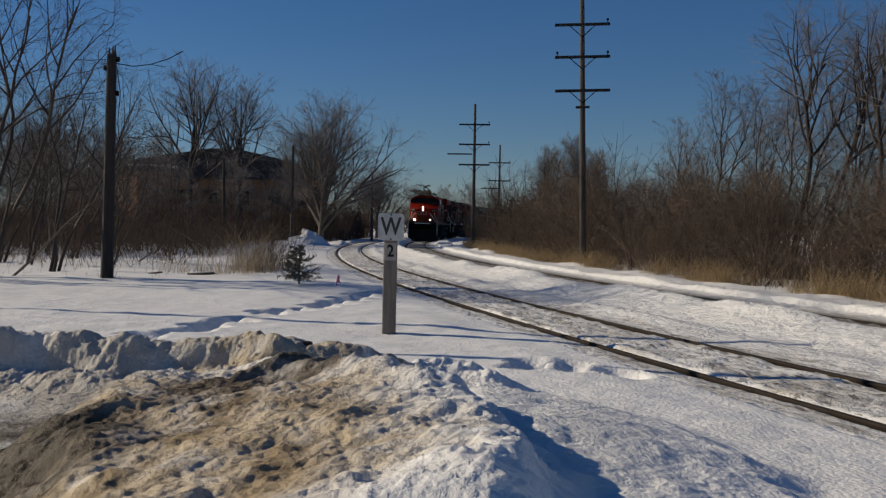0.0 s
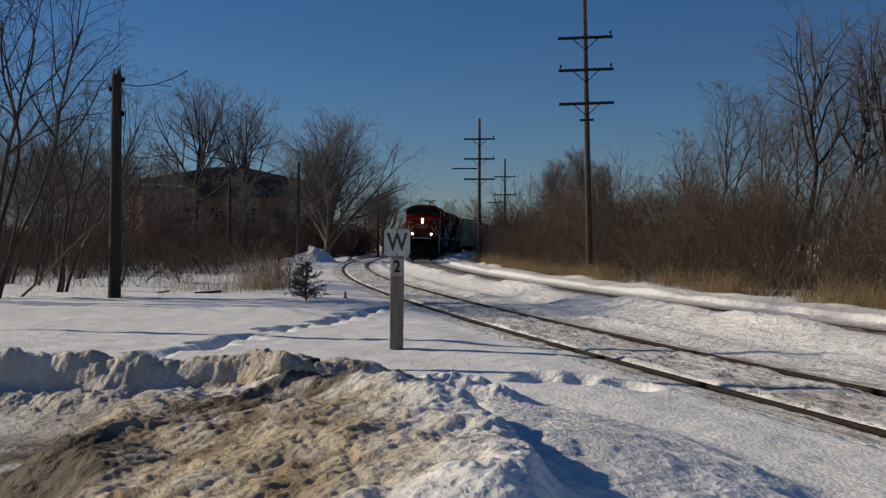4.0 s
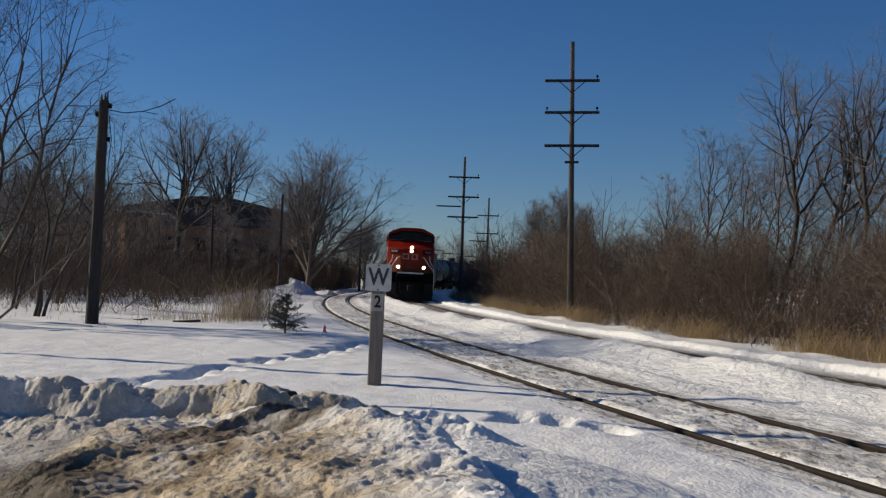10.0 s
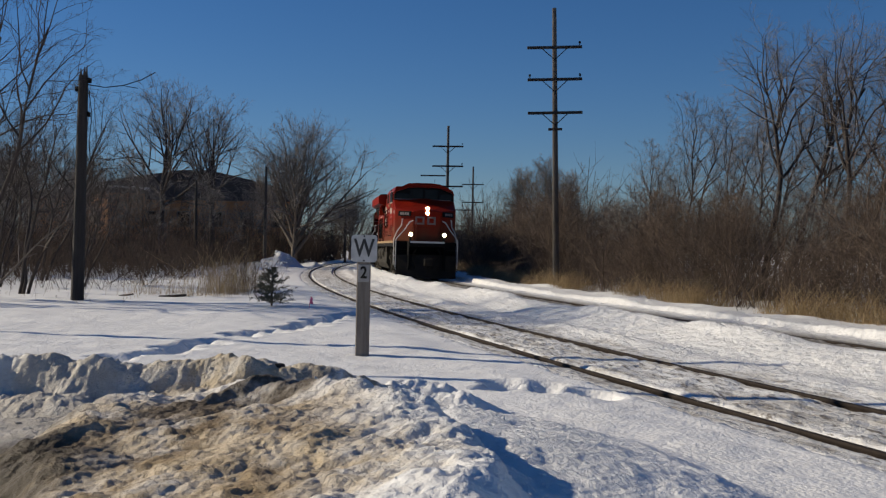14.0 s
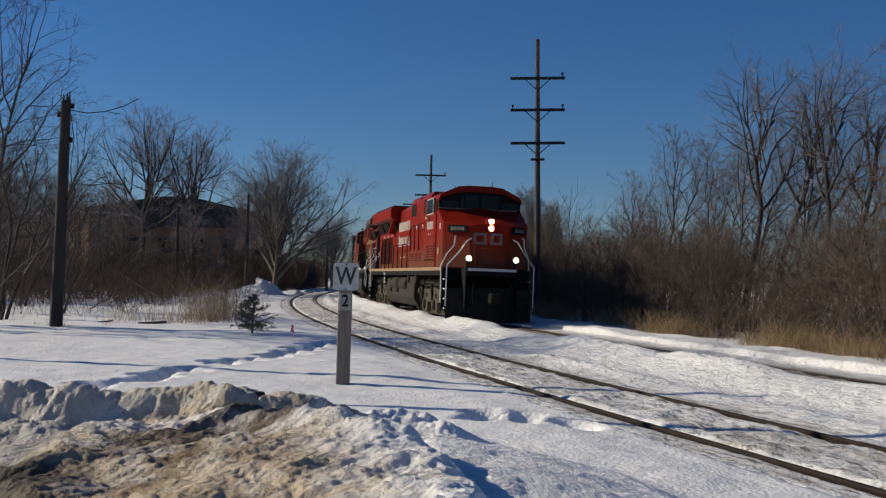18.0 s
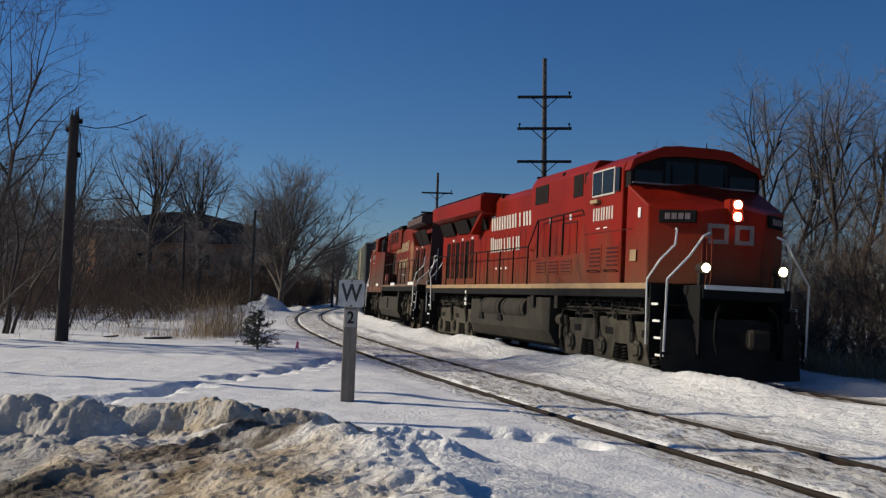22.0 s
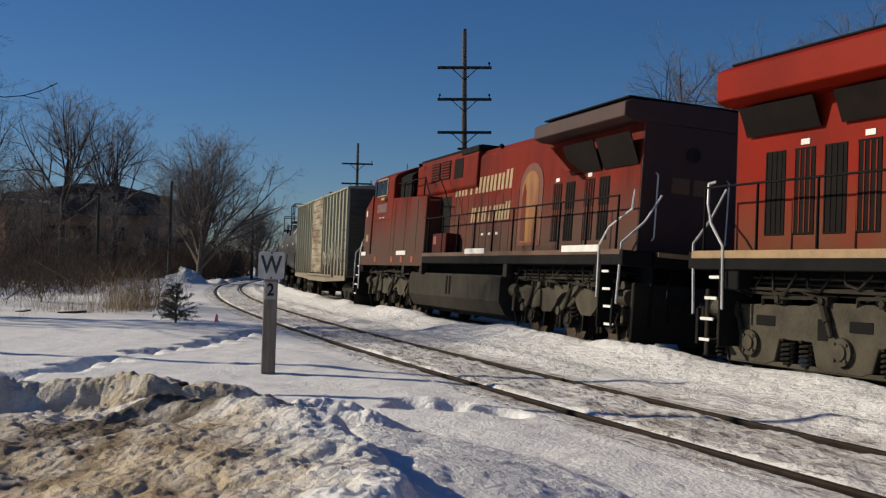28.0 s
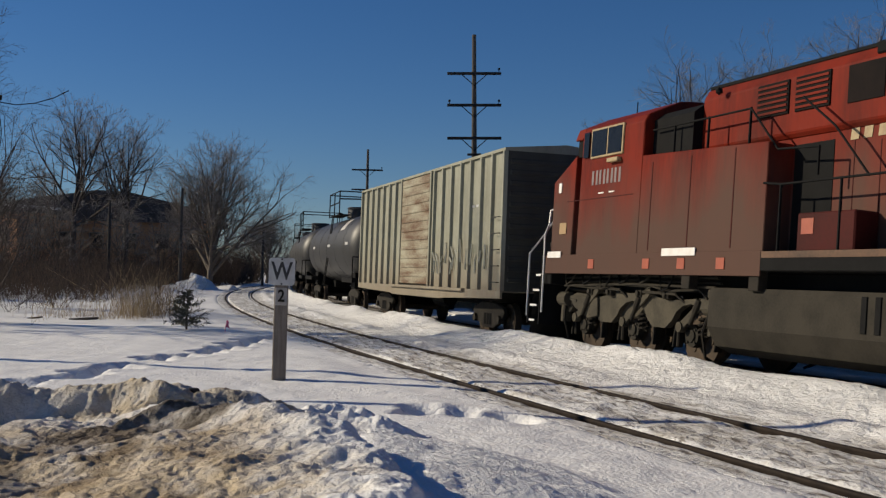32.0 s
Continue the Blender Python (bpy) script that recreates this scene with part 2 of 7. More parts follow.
PINK = mat("pink_ribbon", (0.75, 0.14, 0.25), (0.6, 0.1, 0.2), rough=0.6)
RED = mat("red_loco_paint", (0.225, 0.0125, 0.0035), (0.14, 0.010, 0.0035), spec=0.08, rough=0.42, scale=0.9, fine=18, mix=0.4)
RED_OLD = mat("faded_red_paint", (0.170, 0.0165, 0.0065), (0.074, 0.011, 0.0065), spec=0.08, rough=0.6, scale=1.6, fine=14, mix=0.5, stretch=(1, 1, 0.22))
# radiator housing paint; also puts shade into the old hood's end wall
DARK_BROWN = mat("dark_brown_paint", (0.045, 0.014, 0.011), (0.022, 0.010, 0.008), rough=0.7, scale=1.2)
LOGO_GREY = mat("dull_logo_paint", (0.20, 0.155, 0.15), (0.12, 0.085, 0.08), rough=0.6, scale=5)
RED_DARK = mat("dark_red_paint", (0.060, 0.011, 0.009), (0.032, 0.010, 0.008), spec=0.12, rough=0.7, scale=1.2, fine=16)
DECK_BROWN = mat("dusty_brown_deck", (0.12, 0.065, 0.036), (0.04, 0.026, 0.018), rough=0.8, scale=1.5, fine=20)
GRIME = mat("grimy_underframe", (0.026, 0.022, 0.017), (0.012, 0.011, 0.009), rough=0.85, spec=0.2, scale=2.5, fine=25, bump=0.25)
WHEEL = mat("brown_wheel_steel", (0.085, 0.062, 0.042), (0.045, 0.034, 0.026), rough=0.8, spec=0.2, scale=3)
FRAME_DUST = mat("dusty_truck_frame", (0.078, 0.068, 0.049), (0.036, 0.032, 0.024), rough=0.85, spec=0.2, scale=2.4, fine=25, bump=0.2)
GRIME_LIGHT = mat("dusty_steel", (0.037, 0.032, 0.024), (0.019, 0.017, 0.013), rough=0.85, spec=0.2, scale=2.2, fine=25, bump=0.2)
# black parts and soot; also stands in for shade in recesses and openings
NEAR_BLACK = mat("near_black", (0.010, 0.010, 0.010), (0.006, 0.006, 0.006), rough=0.85, spec=0.12)
GRILLE = mat("dark_grille", (0.014, 0.010, 0.009), (0.007, 0.006, 0.006), rough=0.8, spec=0.08, fine=90, bump=0.5)
GOLD = mat("dusty_gold_stripe", (0.34, 0.22, 0.10), (0.20, 0.13, 0.07), rough=0.6, scale=3)
WHITE = mat("white_paint", (0.80, 0.78, 0.74), (0.66, 0.63, 0.58), rough=0.5, scale=6)
LETTER = mat("dull_white_letter", (0.52, 0.48, 0.42), (0.38, 0.34, 0.28), rough=0.6, scale=6)
CREAM = mat("aged_cream_letter", (0.38, 0.29, 0.15), (0.22, 0.14, 0.07), rough=0.6, scale=6)
GOLD_MARK = mat("yellow_emblem", (0.30, 0.13, 0.012), (0.13, 0.022, 0.009), rough=0.6, scale=1.8, mix=0.62, stretch=(1, 2.2, 0.4))
SILVER = mat("silver_handrail", (0.62, 0.62, 0.60), (0.5, 0.49, 0.47), rough=0.45, metal=0.2)
GLASS = mat("dark_cab_glass", (0.012, 0.014, 0.017), (0.016, 0.018, 0.02), rough=0.12, spec=0.12)
ORANGE = mat("orange_reflector", (0.36, 0.09, 0.045), (0.25, 0.06, 0.03), rough=0.4)
LAMP = mat("lit_headlamp", (1.0, 0.9, 0.7), rough=0.3, glow=(1.0, 0.78, 0.42, 80.0))
EMBLEM_RING = mat("faded_olive_ring", (0.125, 0.032, 0.008), (0.12, 0.016, 0.007), rough=0.65, scale=2.5, stretch=(1, 2.5, 0.5))
BOX = mat("pale_green_boxcar", (0.275, 0.275, 0.21), (0.165, 0.160, 0.115), rough=0.7, scale=1.3, fine=20, mix=0.45, stretch=(1, 1, 0.4))
CHALK = mat("faded_scrawl", (0.37, 0.37, 0.31), (0.28, 0.275, 0.215), rough=0.8, scale=5)
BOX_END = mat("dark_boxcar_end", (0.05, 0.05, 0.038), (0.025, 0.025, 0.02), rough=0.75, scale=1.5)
RUST_DOOR = mat("rusting_boxcar_door", (0.33, 0.31, 0.225), (0.11, 0.055, 0.024), rough=0.8, scale=1.1, fine=9, mix=0.74, stretch=(1, 0.7, 4.0))
TANK = mat("black_tank_shell", (0.022, 0.022, 0.022), (0.011, 0.011, 0.011), rough=0.5, scale=1.1, fine=12)
BRICK = mat("tan_brick", (0.50, 0.25, 0.12), (0.34, 0.17, 0.09), rough=0.9, scale=1.0, fine=14, bump=0.2)
ROOF = mat("dark_shingle_roof", (0.07, 0.062, 0.06), (0.045, 0.04, 0.04), rough=0.9, scale=0.7)


def dusty(m, color, top, strength, scale=1.1):
    """Road dust caught on the lower body: uneven, thinning out upwards in streaks."""
    n, l = m.node_tree.nodes, m.node_tree.links
    p = n["Principled BSDF"]
    under = p.inputs["Base Color"].links[0].from_socket
    tc, sp, mp, t = n.new("ShaderNodeTexCoord"), n.new("ShaderNodeSeparateXYZ"), n.new("ShaderNodeMapping"), n.new("ShaderNodeTexNoise")
    l.new(tc.outputs["Object"], sp.inputs[0])
    l.new(tc.outputs["Object"], mp.inputs[0])
    mp.inputs["Scale"].default_value = (1, 1, 0.35)
    l.new(mp.outputs[0], t.inputs["Vector"])
    t.inputs["Scale"].default_value, t.inputs["Detail"].default_value = scale, 8
    k, r, f, mx = n.new("ShaderNodeMath"), n.new("ShaderNodeMapRange"), n.new("ShaderNodeMath"), n.new("ShaderNodeMix")
    k.operation, k.inputs[1].default_value = "MULTIPLY_ADD", -2.2
    l.new(t.outputs[0], k.inputs[0])
    l.new(sp.outputs[2], k.inputs[2])
    r.inputs[1].default_value, r.inputs[2].default_value = top - 1.1, top - 2.4
    l.new(k.outputs[0], r.inputs[0])
    f.operation, f.inputs[1].default_value = "MULTIPLY", strength
    l.new(r.outputs[0], f.inputs[0])
    mx.data_type = "RGBA"
    l.new(f.outputs[0], mx.inputs[0])
    l.new(under, mx.inputs[6])
    mx.inputs[7].default_value = (*color, 1)
    l.new(mx.outputs[2], p.inputs["Base Color"])


dusty(RED, (0.13, 0.058, 0.030), 3.15, 0.82)
dusty(RED_OLD, (0.085, 0.054, 0.041), 3.6, 0.92)
dusty(BOX, (0.17, 0.115, 0.07), 2.4, 0.6, 2.5)


# ---- shared helpers ----
def link_mesh(name, me, material, parent=None, label="", smooth=False):
    me.materials.append(material)
    if smooth:
        me.polygons.foreach_set("use_smooth", np.ones(len(me.polygons), dtype=bool))
    ob = new(name, me)
    if parent:
        ob.parent = parent
    if label:
        tagged(ob, label)
    return ob


def part(name, bm, material, parent, label="", smooth=False):
    """Links a bmesh as one mesh object under a thing or a part."""
    me = bpy.data.meshes.new(name)
    bm.normal_update()
    bm.to_mesh(me)
    bm.free()
    return link_mesh(name, me, material, parent, label, smooth)


def thing(name, m, label, category, group=""):
    ob = new(name)
    ob.matrix_world = m
    return tagged(ob, label, category, group)


def mesh_from_arrays(name, verts, quads):
    me = bpy.data.meshes.new(name)
    me.vertices.add(len(verts))
    me.vertices.foreach_set("co", np.ascontiguousarray(verts, dtype=np.float32).ravel())
    me.loops.add(quads.size)
    me.loops.foreach_set("vertex_index", np.ascontiguousarray(quads, dtype=np.int32).ravel())
    me.polygons.add(len(quads))
    me.polygons.foreach_set("loop_start", np.arange(0, quads.size, 4, dtype=np.int32))
    me.update(calc_edges=True)
    return me


def lattice(x, y, seed):
    """Smooth value noise in -1..1 on arrays."""
    xi, yi = np.floor(x), np.floor(y)
    fx, fy = x - xi, y - yi
    fx, fy = fx * fx * (3 - 2 * fx), fy * fy * (3 - 2 * fy)
    def h(a, b):
        v = np.sin(a * 127.1 + b * 311.7 + seed * 74.7) * 43758.5453
        return (v - np.floor(v)) * 2 - 1
    return (h(xi, yi) * (1 - fx) + h(xi + 1, yi) * fx) * (1 - fy) + (h(xi, yi + 1) * (1 - fx) + h(xi + 1, yi + 1) * fx) * fy


def fbm(x, y, scale, seed, octaves=4, gain=0.5):
    out, amp = 0, 1
    for o in range(octaves):
        out = out + amp * lattice(x / scale * 2 ** o, y / scale * 2 ** o, seed + o * 3)
        amp *= gain
    return out


def fade(v, lo, hi):
    u = np.clip((v - lo) / (hi - lo), 0, 1)
    return u * u * (3 - 2 * u)


# ---- the line of the tracks ----
def line_x(y):
    """x of the second track's centre line at y."""
    y = np.asarray(y, dtype=float)
    u = np.minimum(y, 100) / 50
    x = 11.77 - 14.871 * u + 3.175 * u ** 2 + 0.812 * u ** 3 - 0.22 * u ** 4
    far = np.maximum(y - 100, 0)
    return x + 0.011 * far + 0.0017 * far ** 2


LINE_Y = np.arange(320, -90, -0.1)
LINE_X = line_x(LINE_Y)
LINE_S = np.concatenate([[0], np.cumsum(np.hypot(np.diff(LINE_X), np.diff(LINE_Y)))])
LINE_S -= np.interp(-110, -LINE_Y, LINE_S)
SPACING = 4.65          # between the two tracks


def line_at(s):
    """Point and heading on the second track at s metres along it."""
    return (np.interp(s, LINE_S, LINE_X), np.interp(s, LINE_S, LINE_Y))


def offset(x, y):
    """Signed distance to the second track's centre line, positive away from the road."""
    g = (line_x(y + 0.5) - line_x(y - 0.5))
    return (x - line_x(y)) / np.sqrt(1 + g * g)


# ---- ground ----
TRAIL = [(-4.9, 13.6), (-4.28, 14.58), (-3.63, 15.82), (-3.11, 18.36), (-2.47, 20.72), (-1.56, 24.82), (-0.2, 29.5)]
FOOTPRINTS = []
for (ax, ay), (bx, by) in zip(TRAIL[:-1], TRAIL[1:]):
    for i in range(int(math.hypot(bx - ax, by - ay) / 0.46)):
        u = i * 0.46 / math.hypot(bx - ax, by - ay)
        FOOTPRINTS.append((ax + (bx - ax) * u + 0.14 * (-1) ** i, ay + (by - ay) * u, 0.24 + 0.05 * (i % 3), 0.26))
FOOTPRINTS += [(1.05 + 0.42 * i, 12.3 - 0.34 * i + 0.28 * (i % 2), 0.25, 0.30) for i in range(3)] + [(0.95 + 0.5 * i, 11.75 - 0.12 * i, 0.25, 0.3) for i in range(3)]
PILES = [(-10.3, 79, 1.1, 1.3, 1.05), (-9.3, 80, 0.7, 1.0, 0.6), (-8.3, 88, 1.1, 3.0, 0.4), (-6.8, 97, 1.6, 2.0, 0.5)]


def cells(x, y, size, seed):
    """Rounded lumps with sharp creases between them, 0 to 1."""
    u, v = x / size, y / size
    ui, vi = np.floor(u), np.floor(v)
    best = np.full(np.shape(u), 9.0)
    for a in (-1, 0, 1):
        for b in (-1, 0, 1):
            p, q = ui + a, vi + b
            h1 = np.sin(p * 127.1 + q * 311.7 + seed * 13.7) * 43758.5453
            h2 = np.sin(p * 269.5 + q * 183.3 + seed * 7.9) * 43758.5453
            best = np.minimum(best, (u - p - (h1 - np.floor(h1))) ** 2 + (v - q - (h2 - np.floor(h2))) ** 2)
    return np.sqrt(np.clip(1 - best / 0.9, 0, 1))


def bed_surface(x, y, d2):
    """Trodden snow of both tracks: grooves along the rails, a low lumpy line on either side of a smooth hollow, a flat berm on the far side."""
    d1 = d2 + SPACING
    a = np.minimum(np.abs(d1), np.abs(d2))
    z = -0.025 + 0.022 * fbm(x, y, 0.45, 71, 4, 0.65) * fade(a, 1.0, 0.6) + 0.008 * fbm(x, y, 2.2, 78, 2)
    z = z + 0.02 * cells(x, y, 0.24, 6) * (a < 0.62)
    z = z - np.where(a > 0.77, 0.035, 0.065) * np.exp(-((a - 0.77) / 0.07) ** 2) * (0.75 + 0.55 * fbm(x, y, 0.7, 91, 3)) - 0.05 * np.exp(-((a - 0.64) / 0.05) ** 2)
    z = z + 0.05 * fade(a, 0.95, 1.5) * np.where(d1 < 0, 0.6, 0.5)
    near = fade(y, -40, 0) * (1 - fade(y, 150, 200))
    patch = fade(fbm(x, y, 2.6, 27, 2), -0.5, 0.5)
    lump = 0.05 * cells(x, y, 0.24, 7) * patch + 0.055 * cells(x, y, 0.12, 8) * (0.25 + 0.75 * patch)
    z = z + near * np.exp(-((d2 + 3.05) / 0.30) ** 2) * (0.01 + 0.01 * patch + 0.9 * lump)
    z = z + near * np.exp(-((d2 + 1.50) / 0.30) ** 2) * (0.01 + 0.03 * patch + 1.1 * lump)
    z = z + near * 0.21 * fade(d2, -3.1, -1.5) * (1 - fade(d2, -1.28, -1.02))
    z = z - near * 0.05 * np.exp(-((d2 + 2.45) / 0.40) ** 2)
    z = z + near * fade(d2, 1.75, 1.9) * (1 - fade(d2, 2.7, 3.2)) * (0.13 + 0.06 * fbm(x, y, 2.4, 22, 2) + 0.3 * lump)
    return z + 0.012 * fbm(x, y, 0.4, 25, 4, 0.65) * fade(a, 0.9, 1.3)


def bed_height(x, y, d2):
    return bed_surface(x, y, d2) - 0.03 * (1 - fade(d2 + SPACING, -1.32, -1.16)) - 0.6 * fade(d2, 3.2, 3.5)


def bank(x, y):
    """The ploughed bank: a steep-faced ridge behind, a broad dirty mound with a bright rim, a muddy lip, a shaded slope towards the tracks."""
    wx = x + 0.05 * lattice(x * 2.6, y * 2.6, 81) + 0.022 * lattice(x * 8, y * 8, 82)
    wy = y + 0.07 * lattice(x * 2.3, y * 2.3, 83) + 0.022 * lattice(x * 8, y * 8, 84)
    # ridge behind
    yc = 9.5 + 0.16 * lattice(x * 1.4, x * 0, 17)
    top = np.interp(wx, [-8, -5.5, -4.1, -3.9, -3.6, -2.9, -2.45, -1.7, -1.2, -0.9, -0.2, 0.35, 0.95], [0, 0.42, 0.46, 0.60, 0.49, 0.53, 0.45, 0.56, 0.55, 0.42, 0.33, 0.24, 0])
    s = yc - wy
    steep = 0.62 - 0.25 * fade(x, -2.2, -1.6)
    face = 1 - steep * fade(s, 0.04, 0.30) - (1 - steep) * fade(s, 0.25, 1.5)
    ridge = top * np.where(s < 0, np.exp(-(s / 0.42) ** 2), face)
    # low rubble that fills the hollow between ridge and mound
    fill = 0.11 * fade(x, -5.5, -4.0) * (1 - fade(x, 0.1, 0.7)) * fade(y, 5.5, 7.2) * (1 - fade(y, 9.6, 10.1))
    # mound
    xr = np.interp(wy, [3.2, 4.2, 5.0, 5.7, 6.5, 6.9, 7.4], [0.0, 0.16, 0.32, 0.24, 0.0, -0.30, -0.95])
    xt = np.interp(wy, [3.5, 6.6, 7.1, 8.0, 8.9, 9.9], [2.2, 2.1, 2.0, 1.85, 1.55, 0.9])
    yb = np.interp(wx, [-2.6, -2.3, -1.6, -1.1, -0.8], [7.2, 7.75, 8.1, 7.75, 7.1])
    f = np.clip((wx - xr) / (xt - xr), 0, 1.2)
    slope = np.interp(f, [0, 0.03, 0.12, 0.26, 0.6, 0.9, 1.0, 1.08], [1, 0.97, 0.70, 0.46, 0.26, 0.11, 0.04, 0])
    apron = np.interp(y, [4, 5.2, 6.2, 7.2, 9], [0.14, 0.34, 0.50, 0.42, 0.26]) * np.interp((wx - 0.25) / (xt - 0.25), [0, 0.5, 0.85, 1.0, 1.08], [1, 0.66, 0.34, 0.08, 0]) * fade(x, -0.4, 0.35) * fade(y, 3.4, 4.6) * (1 - fade(y, 8.0, 9.9))
    rim = np.exp(-((wx - xr + 0.16) / 0.22) ** 2) * fade(y, 3.9, 4.6)
    crown = 0.45 + 0.175 * fade(x, -2.0, 0.3) + 0.03 * rim + 0.04 * fade(y, 6.0, 7.2) - 0.03 * (1 - fade(y, 4.4, 5.6))
    xl = -2.42 + 0.55 * (1 - fade(y, 5.1, 6.1)) + 0.1 * lattice(y * 2, y * 0, 5)
    left = 0.25 + 0.75 * fade(wx, xl - 0.45, xl + 0.35)
    rear = np.where(x < -0.8, 1 - 0.75 * fade(wy - yb, 0, 0.42), 1)
    rear = rear * (1 - fade(wy, 8.3, 9.1))
    mound = crown * slope * left * rear * fade(y, 2.9, 4.2)
    # muddy lip behind the rim, steep towards the road
    ym = np.interp(wx, [-1.9, -1.0, -0.3, 0.1], [6.95, 7.45, 7.75, 7.8])
    q = ym - wy
    lip = (0.635 - 0.04 * fade(x, -0.9, -0.4)) * fade(wx, -2.0, -1.2) * (1 - fade(wx, -0.4, 0.1)) * np.where(q < 0, np.exp(-(q / 0.30) ** 2), 1 - 0.40 * fade(q, 0.0, 0.20) - 0.60 * fade(q, 0.20, 0.6))
    pile = np.maximum(np.maximum(ridge, fill), np.maximum(np.maximum(mound, apron), lip))
    pile = pile * (1 - fade(x, 2.3, 2.7)) * fade(x, -7.6, -6.2)
    rough = fade(pile, 0.02, 0.22)
    shady = np.maximum(fade(f, 0.10, 0.25), fade(x, 0.3, 0.8)) * (1 - fade(y, 8.4, 9.0))
    clod = fade(fbm(x, y, 0.8, 71, 2), -0.7, 0.5)
    vx, vy = x + 0.05 * lattice(x * 7, y * 7, 91), y + 0.05 * lattice(x * 7, y * 7, 92)
    chunky = np.clip(fade(y, 7.9, 8.8) + 0.55 * rim * fade(clod, 0.3, 0.8), 0, 1.25) * (1 - 0.6 * shady)
    lumps = (0.050 * cells(vx, vy, 0.26, 1) + 0.030 * cells(vx, vy, 0.12, 2)) * clod * chunky + 0.010 * cells(vx, vy, 0.055, 3) * (0.12 + 0.88 * chunky) * (1 - 0.7 * shady) - 0.02
    across, along = 0.7 * (x - y), 0.7 * (x + y)
    wave = fbm(across + 0.08 * lattice(x * 3, y * 3, 93), 0.42 * along, 0.40, 66, 6, 0.60)
    forms = 0.052 * fbm(across, 0.5 * along, 0.9, 67, 3) * (1 - shady) + 0.032 * (0.45 - np.abs(wave)) * (1 - 0.75 * shady)
    grain = 0.028 * fbm(x + 0.5 * y, y - 0.3 * x, 0.45, 63, 5, 0.60) + 0.009 * fbm(x, y, 0.07, 65, 3, 0.6)
    return pile + rough * (lumps + forms + grain * (1 - 0.5 * shady + 0.5 * fade(y, 8.2, 9.0)))


def height(x, y):
    d2 = offset(x, y)
    d1 = d2 + SPACING
    z = 0.03 + 0.05 * fbm(x, y, 3.5, 1, 4) * fade(np.abs(y), 0, 8) + 0.008 * fbm(x, y, 0.25, 9, 2)
    z = z + 0.012 * np.sin(y * 9 + 3 * lattice(x, y, 4)) * 0.4
    z = np.where(d2 > 3.2, z - 0.12 * fade(d2, 3.2, 6) + 0.1 * fbm(x, y, 2.5, 31, 3) * fade(d2, 3.2, 4.2), z)
    bed = (1 - fade(y, 290, 300)) * fade(y, -60, -58)
    z = z + (bed_surface(x, y, d2) - 0.004 - z) * fade(d1, -2.3, -1.5) * (1 - fade(d2, 3.3, 3.9)) * bed
    z = z - 0.5 * fade(d1, -1.2, -0.97) * (1 - fade(d2, 2.9, 3.25)) * bed
    for cx, cy, rx, ry, h in PILES:
        e = np.exp(-((x - cx) / rx) ** 2 - ((y - cy) / ry) ** 2)
        z = z + e * h * (0.8 + 0.35 * fbm(x, y, 0.9, 41, 4))
    near = (x > -8) & (x < 2.8) & (y > 2.5) & (y < 11.5)
    if np.any(near):
        z = z + np.zeros(np.broadcast(x, y).shape)
        z[near] += bank(x[near], y[near])
    if np.any((np.abs(x + 2) < 8) & (y > 9) & (y < 31)):
        for fx, fy, rx, ry in FOOTPRINTS:
            r2 = ((x - fx) / rx) ** 2 + ((y - fy) / ry) ** 2
            z = z - 0.20 * np.exp(-r2 * r2) + 0.02 * np.exp(-((np.sqrt(r2) - 1.35) / 0.28) ** 2)
    return z


def grid_lines(lo, hi, fine, grow=(1.18, 1.12)):
    """Lines from lo to hi: spacing by the bands given, widening outside."""
    v = [fine[0][0]]
    for a, b, d in fine:
        v += list(np.linspace(a, b, int(round((b - a) / d)) + 1)[1:])
    d = fine[0][2]
    while v[0] > lo:
        d *= grow[0]
        v.insert(0, v[0] - d)
    d = fine[-1][2]
    while v[-1] < hi:
        d *= grow[1]
        v.append(v[-1] + d)
    return np.array(v)


def sheet(name, X, Y, Z):
    ny, nx = X.shape
    v = np.stack([X.ravel(), Y.ravel(), Z.ravel()], 1)
    i = (np.arange(ny - 1)[:, None] * nx + np.arange(nx - 1)[None, :]).ravel()
    return mesh_from_arrays(name, v, np.stack([i, i + 1, i + nx + 1, i + nx], 1))


BANK_BOX = (-7.9, 2.75, 3.0, 10.9)


def ground():
    xs = grid_lines(-2200, 2200, [(-22, -8, 0.2), (-8, 2.8, 0.085), (2.8, 12, 0.10)])
    ys = grid_lines(-1500, 2600, [(0, 10.4, 0.12), (10.4, 26, 0.075), (26, 50, 0.18), (50, 110, 0.6)])
    X, Y = np.meshgrid(xs, ys)
    Z = height(X, Y)
    inside = np.minimum(np.minimum(X - BANK_BOX[0], BANK_BOX[1] - X), np.minimum(Y - BANK_BOX[2], BANK_BOX[3] - Y))
    Z = Z - 0.30 * fade(inside, 0.12, 0.6)
    ob = link_mesh("ground", sheet("ground", X, Y, Z), SNOW, smooth=True)
    tagged(ob, "snow-covered ground with footprints across the field", "ground", kind="structure")


ground()


